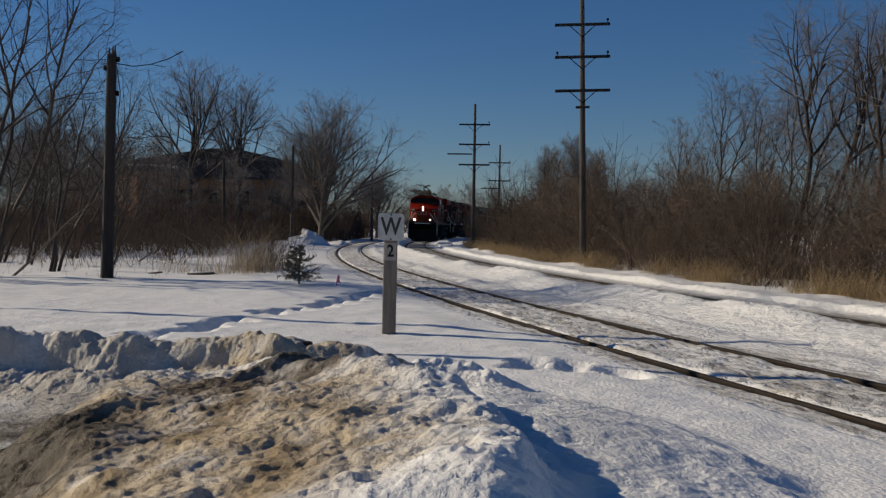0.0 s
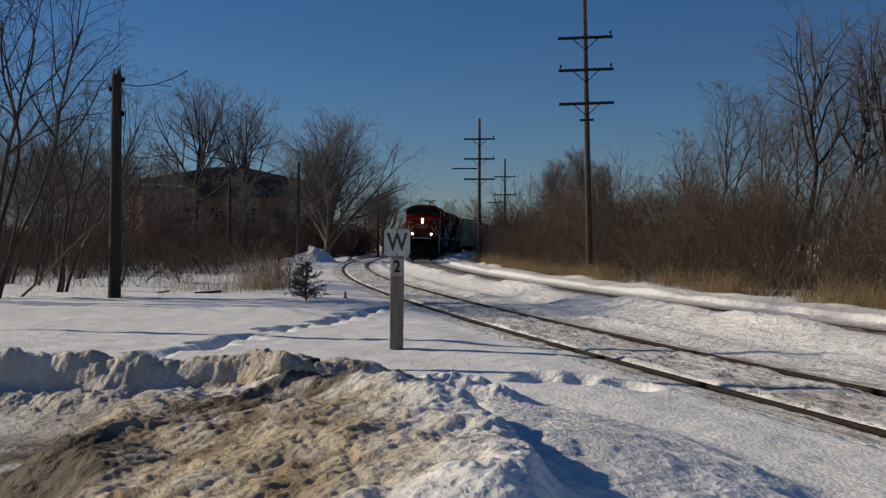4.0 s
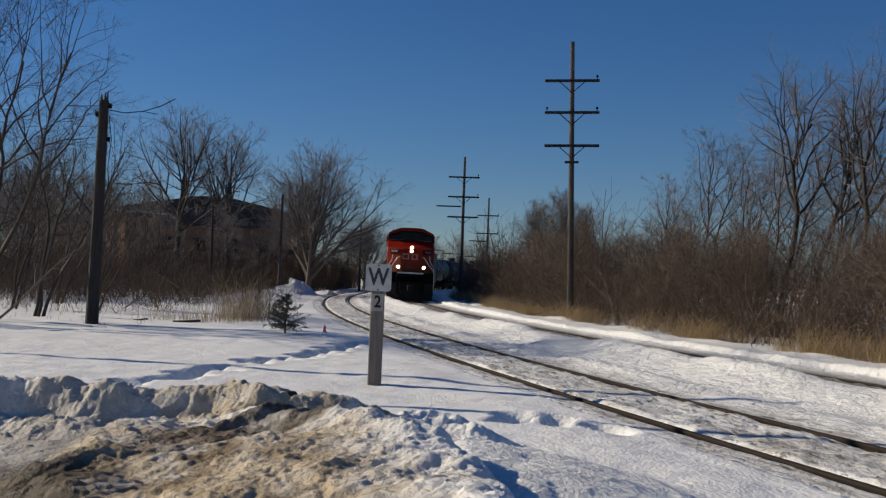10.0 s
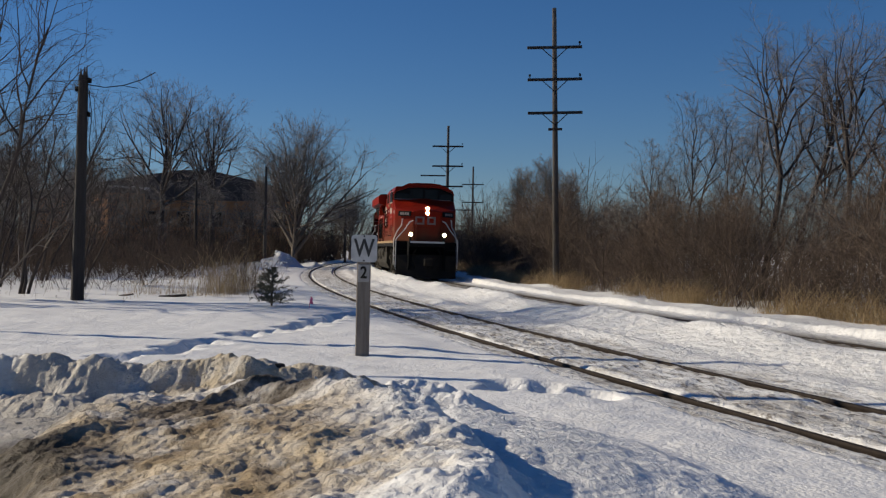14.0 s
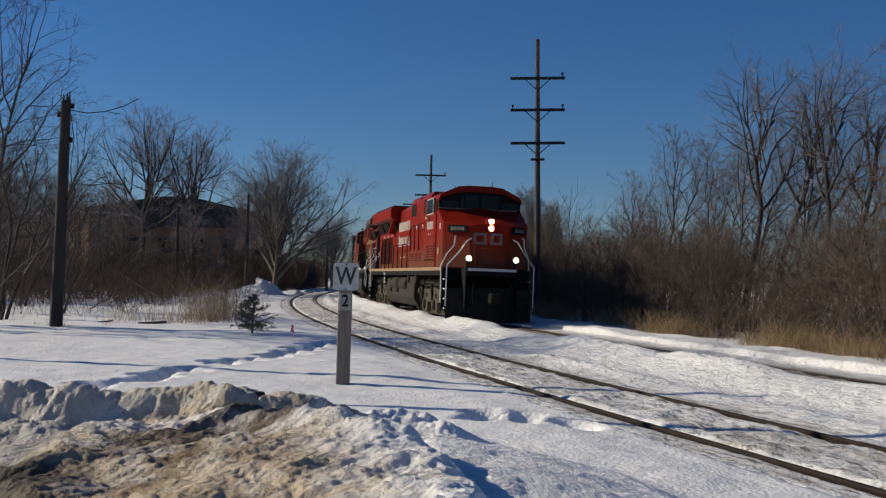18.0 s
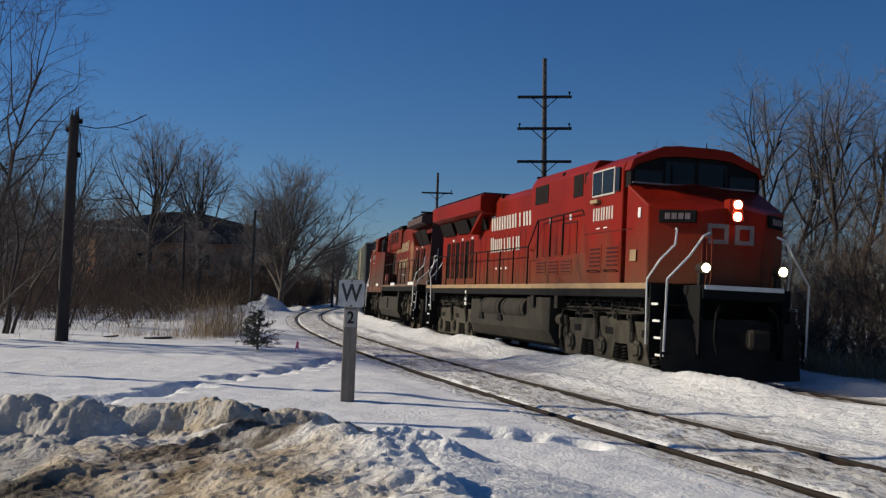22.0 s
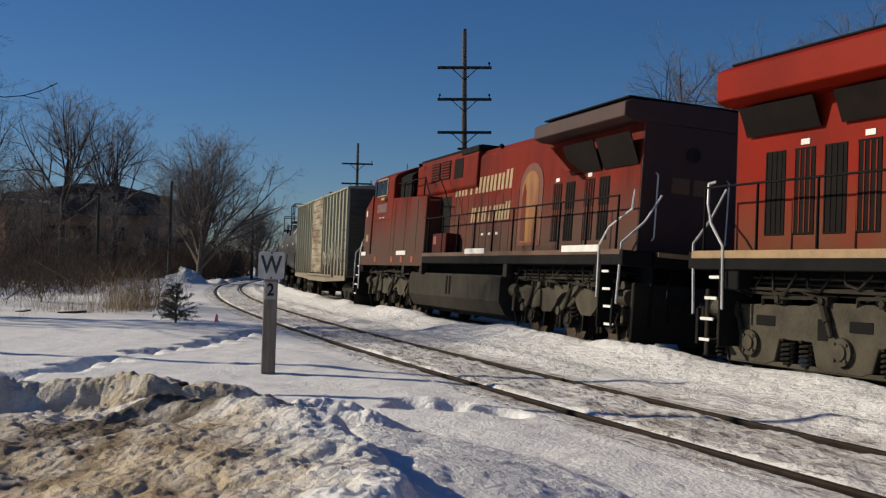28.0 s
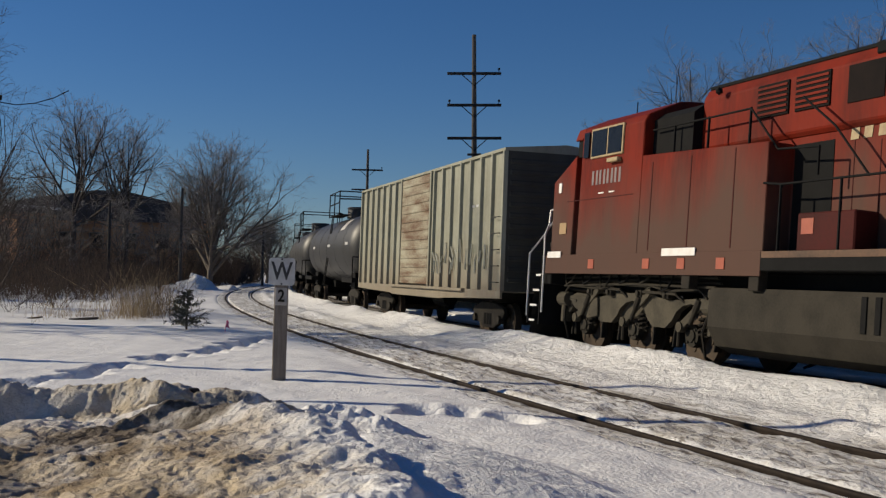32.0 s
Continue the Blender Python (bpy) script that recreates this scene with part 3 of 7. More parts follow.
def snow_bank():
    """The bank of ploughed snow beside the road, in one fine sheet that dips into the ground at its edges."""
    x0, x1, y0, y1 = BANK_BOX
    xs = grid_lines(x0, x1, [(x0, -4.4, 0.06), (-4.4, 0.8, 0.0125), (0.8, 2.1, 0.018), (2.1, x1, 0.05)])
    ys = grid_lines(y0, y1, [(y0, 4.2, 0.035), (4.2, 8.3, 0.0135), (8.3, 10.1, 0.017), (10.1, y1, 0.05)])
    X, Y = np.meshgrid(xs, ys)
    inside = np.minimum(np.minimum(X - x0, x1 - X), np.minimum(Y - y0, y1 - Y))
    Z = height(X, Y) + 0.003 - 0.012 * (1 - fade(inside, 0.0, 0.10))
    ob = link_mesh("snowbank", sheet("snowbank", X, Y, Z), BANK_SNOW, smooth=True)
    tagged(ob, "ploughed snowbank stained with brown sand and mud", "snowbank", kind="structure")


snow_bank()


def snow_chunks():
    """Broken lumps of snow lying on the ploughed bank."""
    rng = np.random.default_rng(5)
    t = bmesh.new()
    bmesh.ops.create_icosphere(t, subdivisions=1, radius=1)
    base = np.array([v.co[:] for v in t.verts])
    tri = np.array([[v.index for v in f.verts] for f in t.faces])
    t.free()
    vs, qs, k = [], [], 0
    spots = [(rng.uniform(-4.5, 0.9), rng.uniform(8.2, 9.9), 0.008 + 0.022 * rng.uniform(0, 1) ** 2.5) for _ in range(130)]
    spots += [(rng.uniform(-0.4, 0.7), rng.uniform(4.4, 8.2), 0.006 + 0.014 * rng.uniform(0, 1) ** 2.5) for _ in range(90)]
    spots += [(0.15, 8.3, 0.035), (0.30, 8.2, 0.025)]
    spots += [(-10.4 + rng.normal(0, 0.55), 78.6 + rng.normal(0, 0.6), rng.uniform(0.06, 0.16)) for _ in range(40)]
    for x, y, r in spots:
        z = float(height(np.array([x]), np.array([y]))[0])
        n = 1 + 0.45 * lattice(base[:, 0] * 1.7 + x * 9, base[:, 1] * 1.7 + base[:, 2] * 2.3 + y * 5, 3)
        p = base * n[:, None] * r * np.array([rng.uniform(0.8, 1.5), rng.uniform(0.8, 1.3), rng.uniform(0.6, 1.0)])
        vs.append(p + (x, y, z + r * 0.25))
        qs.append(tri + k)
        k += len(base)
    v, f = np.concatenate(vs), np.concatenate(qs)
    me = bpy.data.meshes.new("snow_chunks")
    me.from_pydata(v.tolist(), [], f.tolist())
    ob = link_mesh("snow_chunks", me, BANK_SNOW)
    tagged(ob, "broken lumps of snow on the ploughed bank", "snow", kind="stuff")


snow_chunks()


# ---- tracks ----
def strip_rows():
    return np.concatenate([np.arange(-60, 4, 0.6), np.arange(4, 30, 0.065), np.arange(30, 60, 0.2), np.arange(60, 150, 1.0), np.arange(150, 300, 5.0)])


def track(d, u, name, label):
    """One track: its bed of packed snow and its two rails."""
    y = strip_rows()
    cx, g = line_x(y), line_x(y + 0.5) - line_x(y - 0.5)
    nrm = np.sqrt(1 + g * g)
    nx, ny = 1 / nrm, -g / nrm                       # across the track, away from the road
    U, CX = np.meshgrid(u, cx)
    X, Y = CX + (U + d) * nx[:, None], y[:, None] + (U + d) * ny[:, None]
    z = bed_height(X, Y, U + d)
    v = np.stack([X.ravel(), Y.ravel(), z.ravel()], 1)
    n, m = len(u), len(y)
    i = (np.arange(m - 1)[:, None] * n + np.arange(n - 1)[None, :]).ravel()
    top = thing(name, pose(0, 0, 0), label, "railway track", "tracks")
    q = np.stack([i, i + 1, i + n + 1, i + n], 1)
    bed = mesh_from_arrays("snow_bed", v, q)
    uv = np.stack([(U + d).ravel(), np.broadcast_to(y[:, None], U.shape).ravel()], 1)[q.ravel()]
    bed.uv_layers.new(name="along").data.foreach_set("uv", np.ascontiguousarray(uv, dtype=np.float32).ravel())
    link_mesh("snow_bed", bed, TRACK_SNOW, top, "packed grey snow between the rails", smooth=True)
    prof = [(-0.07, -0.17), (-0.07, -0.155), (-0.012, -0.14), (-0.012, -0.045), (-0.036, -0.03), (-0.036, -0.004), (-0.03, 0), (0.03, 0), (0.036, -0.004), (0.036, -0.03), (0.012, -0.045), (0.012, -0.14), (0.07, -0.155), (0.07, -0.17)]
    for side in (-0.755, 0.755):
        k = len(prof)
        pv = np.array([[(cx[j] + (side + d + q) * nx[j], y[j] + (side + d + q) * ny[j], w - 0.002) for q, w in prof] for j in range(m)]).reshape(-1, 3)
        i = (np.arange(m - 1)[:, None] * k + np.arange(k - 1)[None, :]).ravel()
        link_mesh("rail", mesh_from_arrays("rail", pv, np.stack([i, i + k, i + k + 1, i + 1], 1)), RAIL, top)
    return top


RAILS_U = list(np.arange(-1.0, 1.0001, 0.033))
track(-SPACING, np.array(list(np.arange(-1.32, -1.02, 0.05)) + RAILS_U + list(np.linspace(1.05, 2.325, 34))), "railway_track", "near railway track half buried in trodden snow")
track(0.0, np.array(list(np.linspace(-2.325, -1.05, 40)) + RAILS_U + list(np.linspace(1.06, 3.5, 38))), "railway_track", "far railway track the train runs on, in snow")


# ---- plants ----
def tubes(P, R, sides=3):
    """Tapered tubes along polylines: P is n x k x 3, R is n x k. Returns vertices and quads."""
    n, k, _ = P.shape
    T = np.gradient(P, axis=1)
    T /= np.linalg.norm(T, axis=2, keepdims=True) + 1e-9
    ref = np.where(np.abs(T[..., 2:3]) > 0.9, np.array([1.0, 0, 0]), np.array([0, 0, 1.0]))
    A = np.cross(T, ref)
    A /= np.linalg.norm(A, axis=2, keepdims=True) + 1e-9
    B = np.cross(T, A)
    ang = np.arange(sides) * 2 * np.pi / sides
    ring = A[:, :, None, :] * np.cos(ang)[None, None, :, None] + B[:, :, None, :] * np.sin(ang)[None, None, :, None]
    V = (P[:, :, None, :] + ring * R[:, :, None, None]).reshape(-1, 3)
    i = np.arange(n)[:, None, None] * (k * sides) + np.arange(k - 1)[None, :, None] * sides
    a = i + np.arange(sides)[None, None, :]
    b = i + (np.arange(sides)[None, None, :] + 1) % sides
    return V, np.stack([a, b, b + sides, a + sides], -1).reshape(-1, 4)


def joined(sets):
    vs, qs, k = [], [], 0
    for v, q in sets:
        vs.append(v)
        qs.append(q + k)
        k += len(v)
    return np.concatenate(vs), np.concatenate(qs)


def spread(P, R, count, lo, hi, angle, length, shrink, rng, k=3, up=0.25, bend=0.12, wind=(0, 0, 0)):
    """Child branches on the given polylines, evenly spread from lo to hi along each."""
    n, kk, _ = P.shape
    t = (np.arange(count)[None, :] + rng.uniform(0, 1, (n, count))) / count * (hi - lo) + lo
    f = t * (kk - 1)
    j = np.minimum(f.astype(int), kk - 2)
    w = (f - j)[..., None]
    r = np.arange(n)[:, None]
    start = P[r, j] * (1 - w) + P[r, j + 1] * w
    rad = R[r, j] * (1 - w[..., 0]) + R[r, j + 1] * w[..., 0]
    tan = P[r, j + 1] - P[r, j]
    tan /= np.linalg.norm(tan, axis=2, keepdims=True) + 1e-9
    side = rng.normal(0, 1, tan.shape)
    side -= (side * tan).sum(2, keepdims=True) * tan
    side /= np.linalg.norm(side, axis=2, keepdims=True) + 1e-9
    ang = np.radians(rng.uniform(*angle, (n, count)))[..., None]
    d = tan * np.cos(ang) + side * np.sin(ang)
    plen = np.linalg.norm(np.diff(P, axis=1), axis=2).sum(1)[:, None]
    ln = plen * rng.uniform(*length, (n, count)) * (1.05 - 0.55 * t)
    d, start, ln, rad = d.reshape(-1, 3), start.reshape(-1, 3), ln.reshape(-1), rad.reshape(-1)
    pts, cur, step = [start], start, ln[:, None] / (k - 1)
    for _ in range(k - 1):
        d = d + np.array([0, 0, up]) + rng.normal(0, bend, d.shape) + np.array(wind)
        d /= np.linalg.norm(d, axis=1, keepdims=True)
        cur = cur + d * step
        pts.append(cur)
    r0 = np.minimum(rad * shrink, 0.02 * ln + 0.003)
    return np.stack(pts, 1), r0[:, None] * np.linspace(1, 0.35, k)[None, :]


def fan_tree(seed, tall, trunk=0.3, limbs=7, polar=(8, 60), counts=(8, 7, 5), girth=0.03, lean=(0, 0), wind=(0, 0, 0), thin=0.006, stems=1, fork=0.15, limb_len=(0.55, 0.75), up=0.06, rough=0.11, crook=0.06):
    """Arrays of a leafless tree with a rounded crown: the trunk parts into limbs that fan out and fork again and again."""
    rng = np.random.default_rng(seed)
    big, L1P, L1R = [], [], []
    for s in range(stems):
        d = np.array([lean[0], lean[1], 1.0]) + (rng.normal(0, fork, 3) * (1, 1, 0) if stems > 1 else 0)
        p = np.array([rng.normal(0, 0.15), rng.normal(0, 0.15), -0.3]) * (1, 1, 1) if stems > 1 else np.array([0, 0, -0.3])
        k, hs = 11, tall * (trunk + 0.35) * rng.uniform(0.85, 1.05)
        pts = []
        for j in range(k):
            pts.append(p)
            d = d + rng.normal(0, crook, 3) * (1, 1, 0.1) + (np.array([lean[0], lean[1], 1.0]) - d) * 0.25 + np.array(wind) * 0.4
            p = p + d / np.linalg.norm(d) * hs / (k - 1)
        P = np.array(pts)
        r0 = tall * girth * 0.5 / stems ** 0.4
        R = r0 * np.linspace(1, 0.3, k)
        big.append(tubes(P[None], R[None], 7))
        for i in range(limbs):
            u = trunk / (trunk + 0.35) + (1 - trunk / (trunk + 0.35)) * (i + rng.uniform(0, 1)) / limbs
            f = u * (k - 1)
            j = min(int(f), k - 2)
            q = P[j] * (1 - f + j) + P[j + 1] * (f - j)
            rr = (R[j] * (1 - f + j) + R[j + 1] * (f - j)) * 0.7
            pol = np.radians(polar[1] + (polar[0] - polar[1]) * (i + rng.uniform(0, 1)) / limbs)
            az = i * 2.4 + rng.uniform(-0.5, 0.5)
            axis = d / np.linalg.norm(d)
            dd = np.array([np.sin(pol) * np.cos(az), np.sin(pol) * np.sin(az), np.cos(pol)]) + axis * 0.15
            ln = tall * rng.uniform(*limb_len) * (1 - 0.35 * (u - 0.4))
            ln = min(ln, (tall - q[2]) / max(np.cos(pol), 0.45) * rng.uniform(0.9, 1.05))
            lp = []
            for _ in range(7):
                lp.append(q)
                dd = dd / np.linalg.norm(dd) + np.array([0, 0, up]) + rng.normal(0, rough, 3) + np.array(wind)
                q = q + dd / np.linalg.norm(dd) * ln / 6
            L1P.append(lp)
            L1R.append(rr * np.linspace(1, 0.18, 7))
    L1 = (np.array(L1P), np.maximum(np.array(L1R), thin * 1.2))
    big.append(tubes(*L1, 5))
    L2 = spread(*L1, counts[0], 0.15, 1.0, (24, 58), (0.40, 0.68), 0.65, rng, 5, 0.04, rough * 1.25, wind)
    L2 = (L2[0], np.maximum(L2[1], thin))
    L3 = spread(*L2, counts[1], 0.15, 1.0, (24, 60), (0.42, 0.78), 0.65, rng, 4, 0.03, rough * 1.4, wind)
    L3 = (L3[0], np.maximum(L3[1], thin * 0.75))
    big.append(tubes(*L2, 4))
    small = [tubes(*L3, 3)]
    if counts[2]:
        L4 = spread(*L3, counts[2], 0.15, 1.0, (22, 58), (0.5, 0.9), 0.7, rng, 2, 0.03, rough, wind)
        L4 = (L4[0], np.maximum(L4[1], thin * 0.5))
        small.append(tubes(*L4, 3))
    return joined(big), joined(small)


def tree_thing(name, arrays, m, label, bark, twig, group=""):
    top = thing(name, m, label, "tree", group)
    link_mesh("trunk", mesh_from_arrays("trunk", *arrays[0]), bark, top, smooth=True)
    link_mesh("crown", mesh_from_arrays("crown", *arrays[1]), twig, top)
    return top


def stand(x, y, turn=0, size=1.0, lean=0):
    z = float(height(np.array([float(x)]), np.array([float(y)]))[0])
    return pose(x, y, z, 0, lean, turn) @ Matrix.Scale(size, 4)


def planted(src, spots):
    """Copies of a tree at (x, y, turn, size) spots."""
    for x, y, turn, size in spots:
        z = float(height(np.array([float(x)]), np.array([float(y)]))[0])
        ob = copy_thing(src, pose(x, y, z, 0, 0, turn))
        ob.scale = (size, size, size)


def thicket(name, label, spots, tall, material, seed, stems=5, twigs=4, thin=0.006, wind=(0, 0, 0), droop=0.25):
    """Brush: many thin stems with side twigs at n x 2 spots of ground."""
    rng = np.random.default_rng(seed)
    x = np.repeat(spots[:, 0], stems) + rng.normal(0, 0.22, len(spots) * stems)
    y = np.repeat(spots[:, 1], stems) + rng.normal(0, 0.22, len(spots) * stems)
    h = np.repeat(tall, stems) * rng.uniform(0.45, 1.05, len(x))
    z = height(x, y) - 0.05
    p = np.stack([x, y, z], 1)
    d = np.stack([rng.normal(0, droop, len(x)), rng.normal(0, droop, len(x)), np.ones(len(x))], 1)
    pts = [p]
    for _ in range(3):
        d = d + rng.normal(0, 0.13, d.shape) + np.array(wind)
        d /= np.linalg.norm(d, axis=1, keepdims=True)
        p = p + d * (h / 3)[:, None]
        pts.append(p)
    P = np.stack(pts, 1)
    R = np.maximum((0.0065 * h)[:, None] * np.array([1, 0.75, 0.5, 0.25])[None, :], thin * 0.7)
    sets = [tubes(P, R, 3)]
    if twigs:
        L = spread(P, R, twigs, 0.25, 1.0, (30, 70), (0.25, 0.55), 0.7, rng, 2, 0.06, 0.2, wind)
        L = (L[0], np.maximum(L[1], thin * 0.6))
        sets.append(tubes(*L, 3))
    ob = link_mesh(name, mesh_from_arrays(name, *joined(sets)), material)
    return tagged(ob, label, "brush", kind="stuff")


def blades(name, label, spots, tall, material, seed, per=12, lean=0.25, radius=0.004, spread_m=0.12):
    rng = np.random.default_rng(seed)
    n = len(spots) * per
    x, y = np.repeat(spots[:, 0], per) + rng.normal(0, spread_m, n), np.repeat(spots[:, 1], per) + rng.normal(0, spread_m, n)
    h = np.repeat(tall, per) * rng.uniform(0.4, 1.1, n)
    d = np.stack([rng.normal(0, lean, n), rng.normal(0, lean, n), np.ones(n)], 1)
    p0 = np.stack([x, y, height(x, y) - 0.03], 1)
    p1 = p0 + d * (h * 0.55)[:, None]
    d2 = d + np.stack([rng.normal(0.1, lean, n), rng.normal(0, lean, n), np.zeros(n)], 1)
    P = np.stack([p0, p1, p1 + d2 * (h * 0.45)[:, None]], 1)
    R = np.ones((n, 3)) * radius * np.array([1, 0.8, 0.3])
    ob = link_mesh(name, mesh_from_arrays(name, *tubes(P, R, 3)), material)
    return tagged(ob, label, "grass", kind="stuff")


def beside(d, y):
    """Ground spots at distances d from the second track's centre line."""
    g = line_x(y + 0.5) - line_x(y - 0.5)
    n = np.sqrt(1 + g * g)
    return np.stack([line_x(y) + d / n, y - d * g / n], 1)


RNG = np.random.default_rng(11)

# woods beside the far track
wind = (0.05, 0.0, 0.02)
t_a = tree_thing("bare_tree", fan_tree(1, 11.0, 0.42, 9, (10, 50), (6, 6, 5), 0.034, (0.20, 0.0), wind, 0.0046, 2, 0.10, (0.24, 0.42), 0.05, 0.17, 0.14), stand(11.9, 36.0), "tall leafless tree leaning beside the track", BARK_DARK, TWIG, "woods beside the far track")
t_b = tree_thing("bare_tree", fan_tree(2, 9.4, 0.40, 9, (10, 48), (6, 6, 5), 0.022, (0.15, 0.0), wind, 0.0046, 3, 0.12, (0.20, 0.36), 0.05, 0.18, 0.14), stand(11.4, 44.0), "slender leafless tree with fine grey twigs", BARK_DARK, TWIG, "woods beside the far track")
t_c = tree_thing("bare_tree", fan_tree(3, 6.0, 0.25, 8, (12, 65), (6, 6, 4), 0.024, (0.1, 0.0), wind, 0.0052, 3, 0.22, (0.28, 0.46), 0.03, 0.19, 0.15), stand(10.3, 50.0), "small leafless tree with several stems", BARK_DARK, TWIG, "woods beside the far track")
t_d = tree_thing("bare_tree", fan_tree(4, 9.6, 0.30, 6, (4, 24), (5, 5, 3), 0.012, (0.0, 0.0), (0, 0, 0.03), 0.009, 8, 0.10, (0.25, 0.42), 0.05, 0.08), stand(9.4, 78.0), "clump of tall thin leafless saplings", BARK, TWIG, "woods beside the far track")
planted(t_a, [(13.3, 33.2, 8, 0.93), (15.2, 29.0, 25, 1.0), (17.0, 23.5, 330, 1.05), (18.5, 37, 340, 0.9)])
planted(t_b, [(12.4, 41.5, 30, 0.9), (14.2, 37.0, 350, 0.95), (12.9, 39.0, 20, 0.95), (10.2, 47.0, 340, 0.8), (16.6, 31.5, 15, 0.95), (19.5, 27, 10, 1.0), (15.8, 19.5, 20, 0.9)])
planted(t_c, [(8.8, 53.0, 40, 0.85), (11.9, 32.0, 20, 0.8), (8.2, 60.0, 10, 0.8), (13.4, 22.5, 340, 0.9), (11.2, 40.5, 15, 0.8), (14.6, 42.0, 10, 1.0), (17.6, 25.5, 330, 1.0), (14.0, 35.0, 20, 0.9), (8.0, 50.5, 100, 0.85), (9.5, 43.0, 150, 0.9), (11.2, 35.5, 80, 0.8)])
planted(t_d, [(11.4, 80.5, 90, 0.9), (8.0, 80.0, 200, 0.92)])
SHRUBS = [tree_thing("shrub", fan_tree(50 + k, 3.6, 0.03, 5, (6, 48), (6, 5, 3), 0.016, (0.05, 0), (0.02, 0, 0), 0.005, 4, 0.25, (0.6, 0.9), 0.05, 0.14), stand(*beside(np.array([5.4 + k]), np.array([24.0 + 9 * k]))[0]), "leafless brown shrub with a tangle of twigs beside the track", BRUSH, BRUSH, "shrubs beside the far track") for k in range(3)]
for k in range(44):
    yy = 11 + 62 * ((k + RNG.uniform(0, 1)) / 44) ** 1.15
    q = beside(np.array([5.0 + RNG.gamma(1.5, 1.5)]), np.array([yy]))[0]
    planted(SHRUBS[k % 3], [(q[0], q[1], RNG.uniform(0, 360), RNG.uniform(0.6, 1.45))])
y = RNG.uniform(10, 78, 1000)
d = 4.9 + RNG.gamma(1.6, 2.1, 1000)
sp = beside(d, y)
thicket("brush", "dense brown leafless brush beside the far track", sp, 0.7 + RNG.gamma(2.2, 0.55, len(sp)), BRUSH, 6, 5, 8, 0.005, (0.03, 0, 0), 0.42)
y = RNG.uniform(60, 170, 900)
sp = beside(4.8 + RNG.gamma(1.5, 4.0, 900), y)
thicket("brush", "distant brown leafless brush beside the far track", sp, 1.2 + RNG.gamma(2.2, 0.9, len(sp)), BRUSH_DARK, 7, 6, 6, 0.010, (0, 0, 0), 0.35)
y = RNG.uniform(8, 90, 2600)
y = y[lattice(y / 1.7, y * 0, 5) > -0.12]
sp = beside(4.0 + np.abs(RNG.normal(0, 0.9, len(y))), y)
blades("dry_grass", "pale dry grass along the snowy track edge", sp, RNG.uniform(0.2, 0.9, len(sp)), STRAW, 8, 10, 0.4, 0.005)

# trees and scrub on the road's side
l_a = tree_thing("bare_tree", fan_tree(11, 11.0, 0.42, 8, (14, 60), (4, 4, 4), 0.024, (0.13, 0.0), (0.03, 0, 0.0), 0.005, 3, 0.13, (0.26, 0.46), 0.07, 0.16, 0.13), stand(-13.2, 30.5), "leafless tree with several thin leaning stems in snow", BARK_DARK, BARK_DARK, "trees beside the field")
planted(l_a, [(-15.2, 29.2, 340, 1.05), (-12.2, 33.5, 30, 0.7), (-18.6, 31.0, 350, 1.1), (-14.8, 38.0, 340, 0.6), (-17.0, 41.0, 20, 0.7), (-12.9, 40.5, 350, 0.5), (-15.6, 45.0, 15, 0.65), (-11.8, 38.0, 10, 0.42)])
l_b = tree_thing("bare_tree", fan_tree(12, 13.6, 0.10, 24, (3, 44), (8, 7, 5), 0.044, (0.0, 0.0), (0, 0, 0.0), 0.011, 1, 0.1, (0.50, 0.68), 0.05, 0.07, 0.05), stand(-10.6, 92), "large spreading leafless tree behind the snow pile", BARK, TWIG, "woods behind the field")
l_c = tree_thing("bare_tree", fan_tree(13, 13.4, 0.34, 12, (6, 74), (8, 6, 4), 0.046, (0.0, 0.0), (0, 0, 0.0), 0.0105, 1, 0.12, (0.50, 0.66), 0.05, 0.11), stand(-19.7, 84), "large leafless tree with open limbs", BARK_DARK, TWIG, "woods behind the field")
l_d = tree_thing("bare_tree", fan_tree(14, 9.4, 0.28, 8, (6, 66), (6, 6, 4), 0.026, (0.0, 0.0), (0, 0, 0.0), 0.012, 2, 0.14, (0.36, 0.52), 0.03, 0.13), stand(-26, 80), "leafless tree in the woods behind the field", BARK_DARK, TWIG, "woods behind the field")
planted(l_b, [(-34, 90, 150, 0.8), (-8.0, 128, 40, 0.7)])
planted(l_c, [(-16.4, 86, 130, 0.92), (-31, 86, 10, 0.8), (-40, 92, 90, 0.95), (-47, 80, 60, 0.9)])
planted(l_d, [(-22.8, 76, 30, 0.85), (-29.0, 74, 250, 0.95), (-25.6, 94, 300, 1.1), (-36, 72, 200, 1.0), (-13.6, 100, 20, 0.8), (-42, 70, 80, 1.0), (-24, 52, 120, 0.75), (-30, 56, 180, 0.9), (-20.6, 66, 200, 0.75), (-17.4, 70, 60, 0.7), (-27, 64, 320, 0.85), (-34, 62, 20, 0.95), (-15.2, 78, 140, 0.7), (-22, 58, 270, 0.7), (-13.2, 82, 220, 0.65), (-19, 60, 10, 0.65)])
n = 1150
sp = np.stack([RNG.uniform(-50, -11.5, n), RNG.uniform(50, 96, n)], 1)
sp = sp[(sp[:, 0] < -11.5 - 0.05 * (sp[:, 1] - 46)) & (sp[:, 1] > 40 + 0.0 * sp[:, 0])]
thicket("brush", "dark brown leafless undergrowth behind the snowy field", sp, 0.8 + RNG.gamma(2.0, 0.8, len(sp)), BRUSH_DARK, 21, 5, 7, 0.011, (0, 0, 0), 0.4)
n = 300
sp = np.stack([RNG.uniform(-26, -9.8, n), RNG.uniform(36, 54, n)], 1)
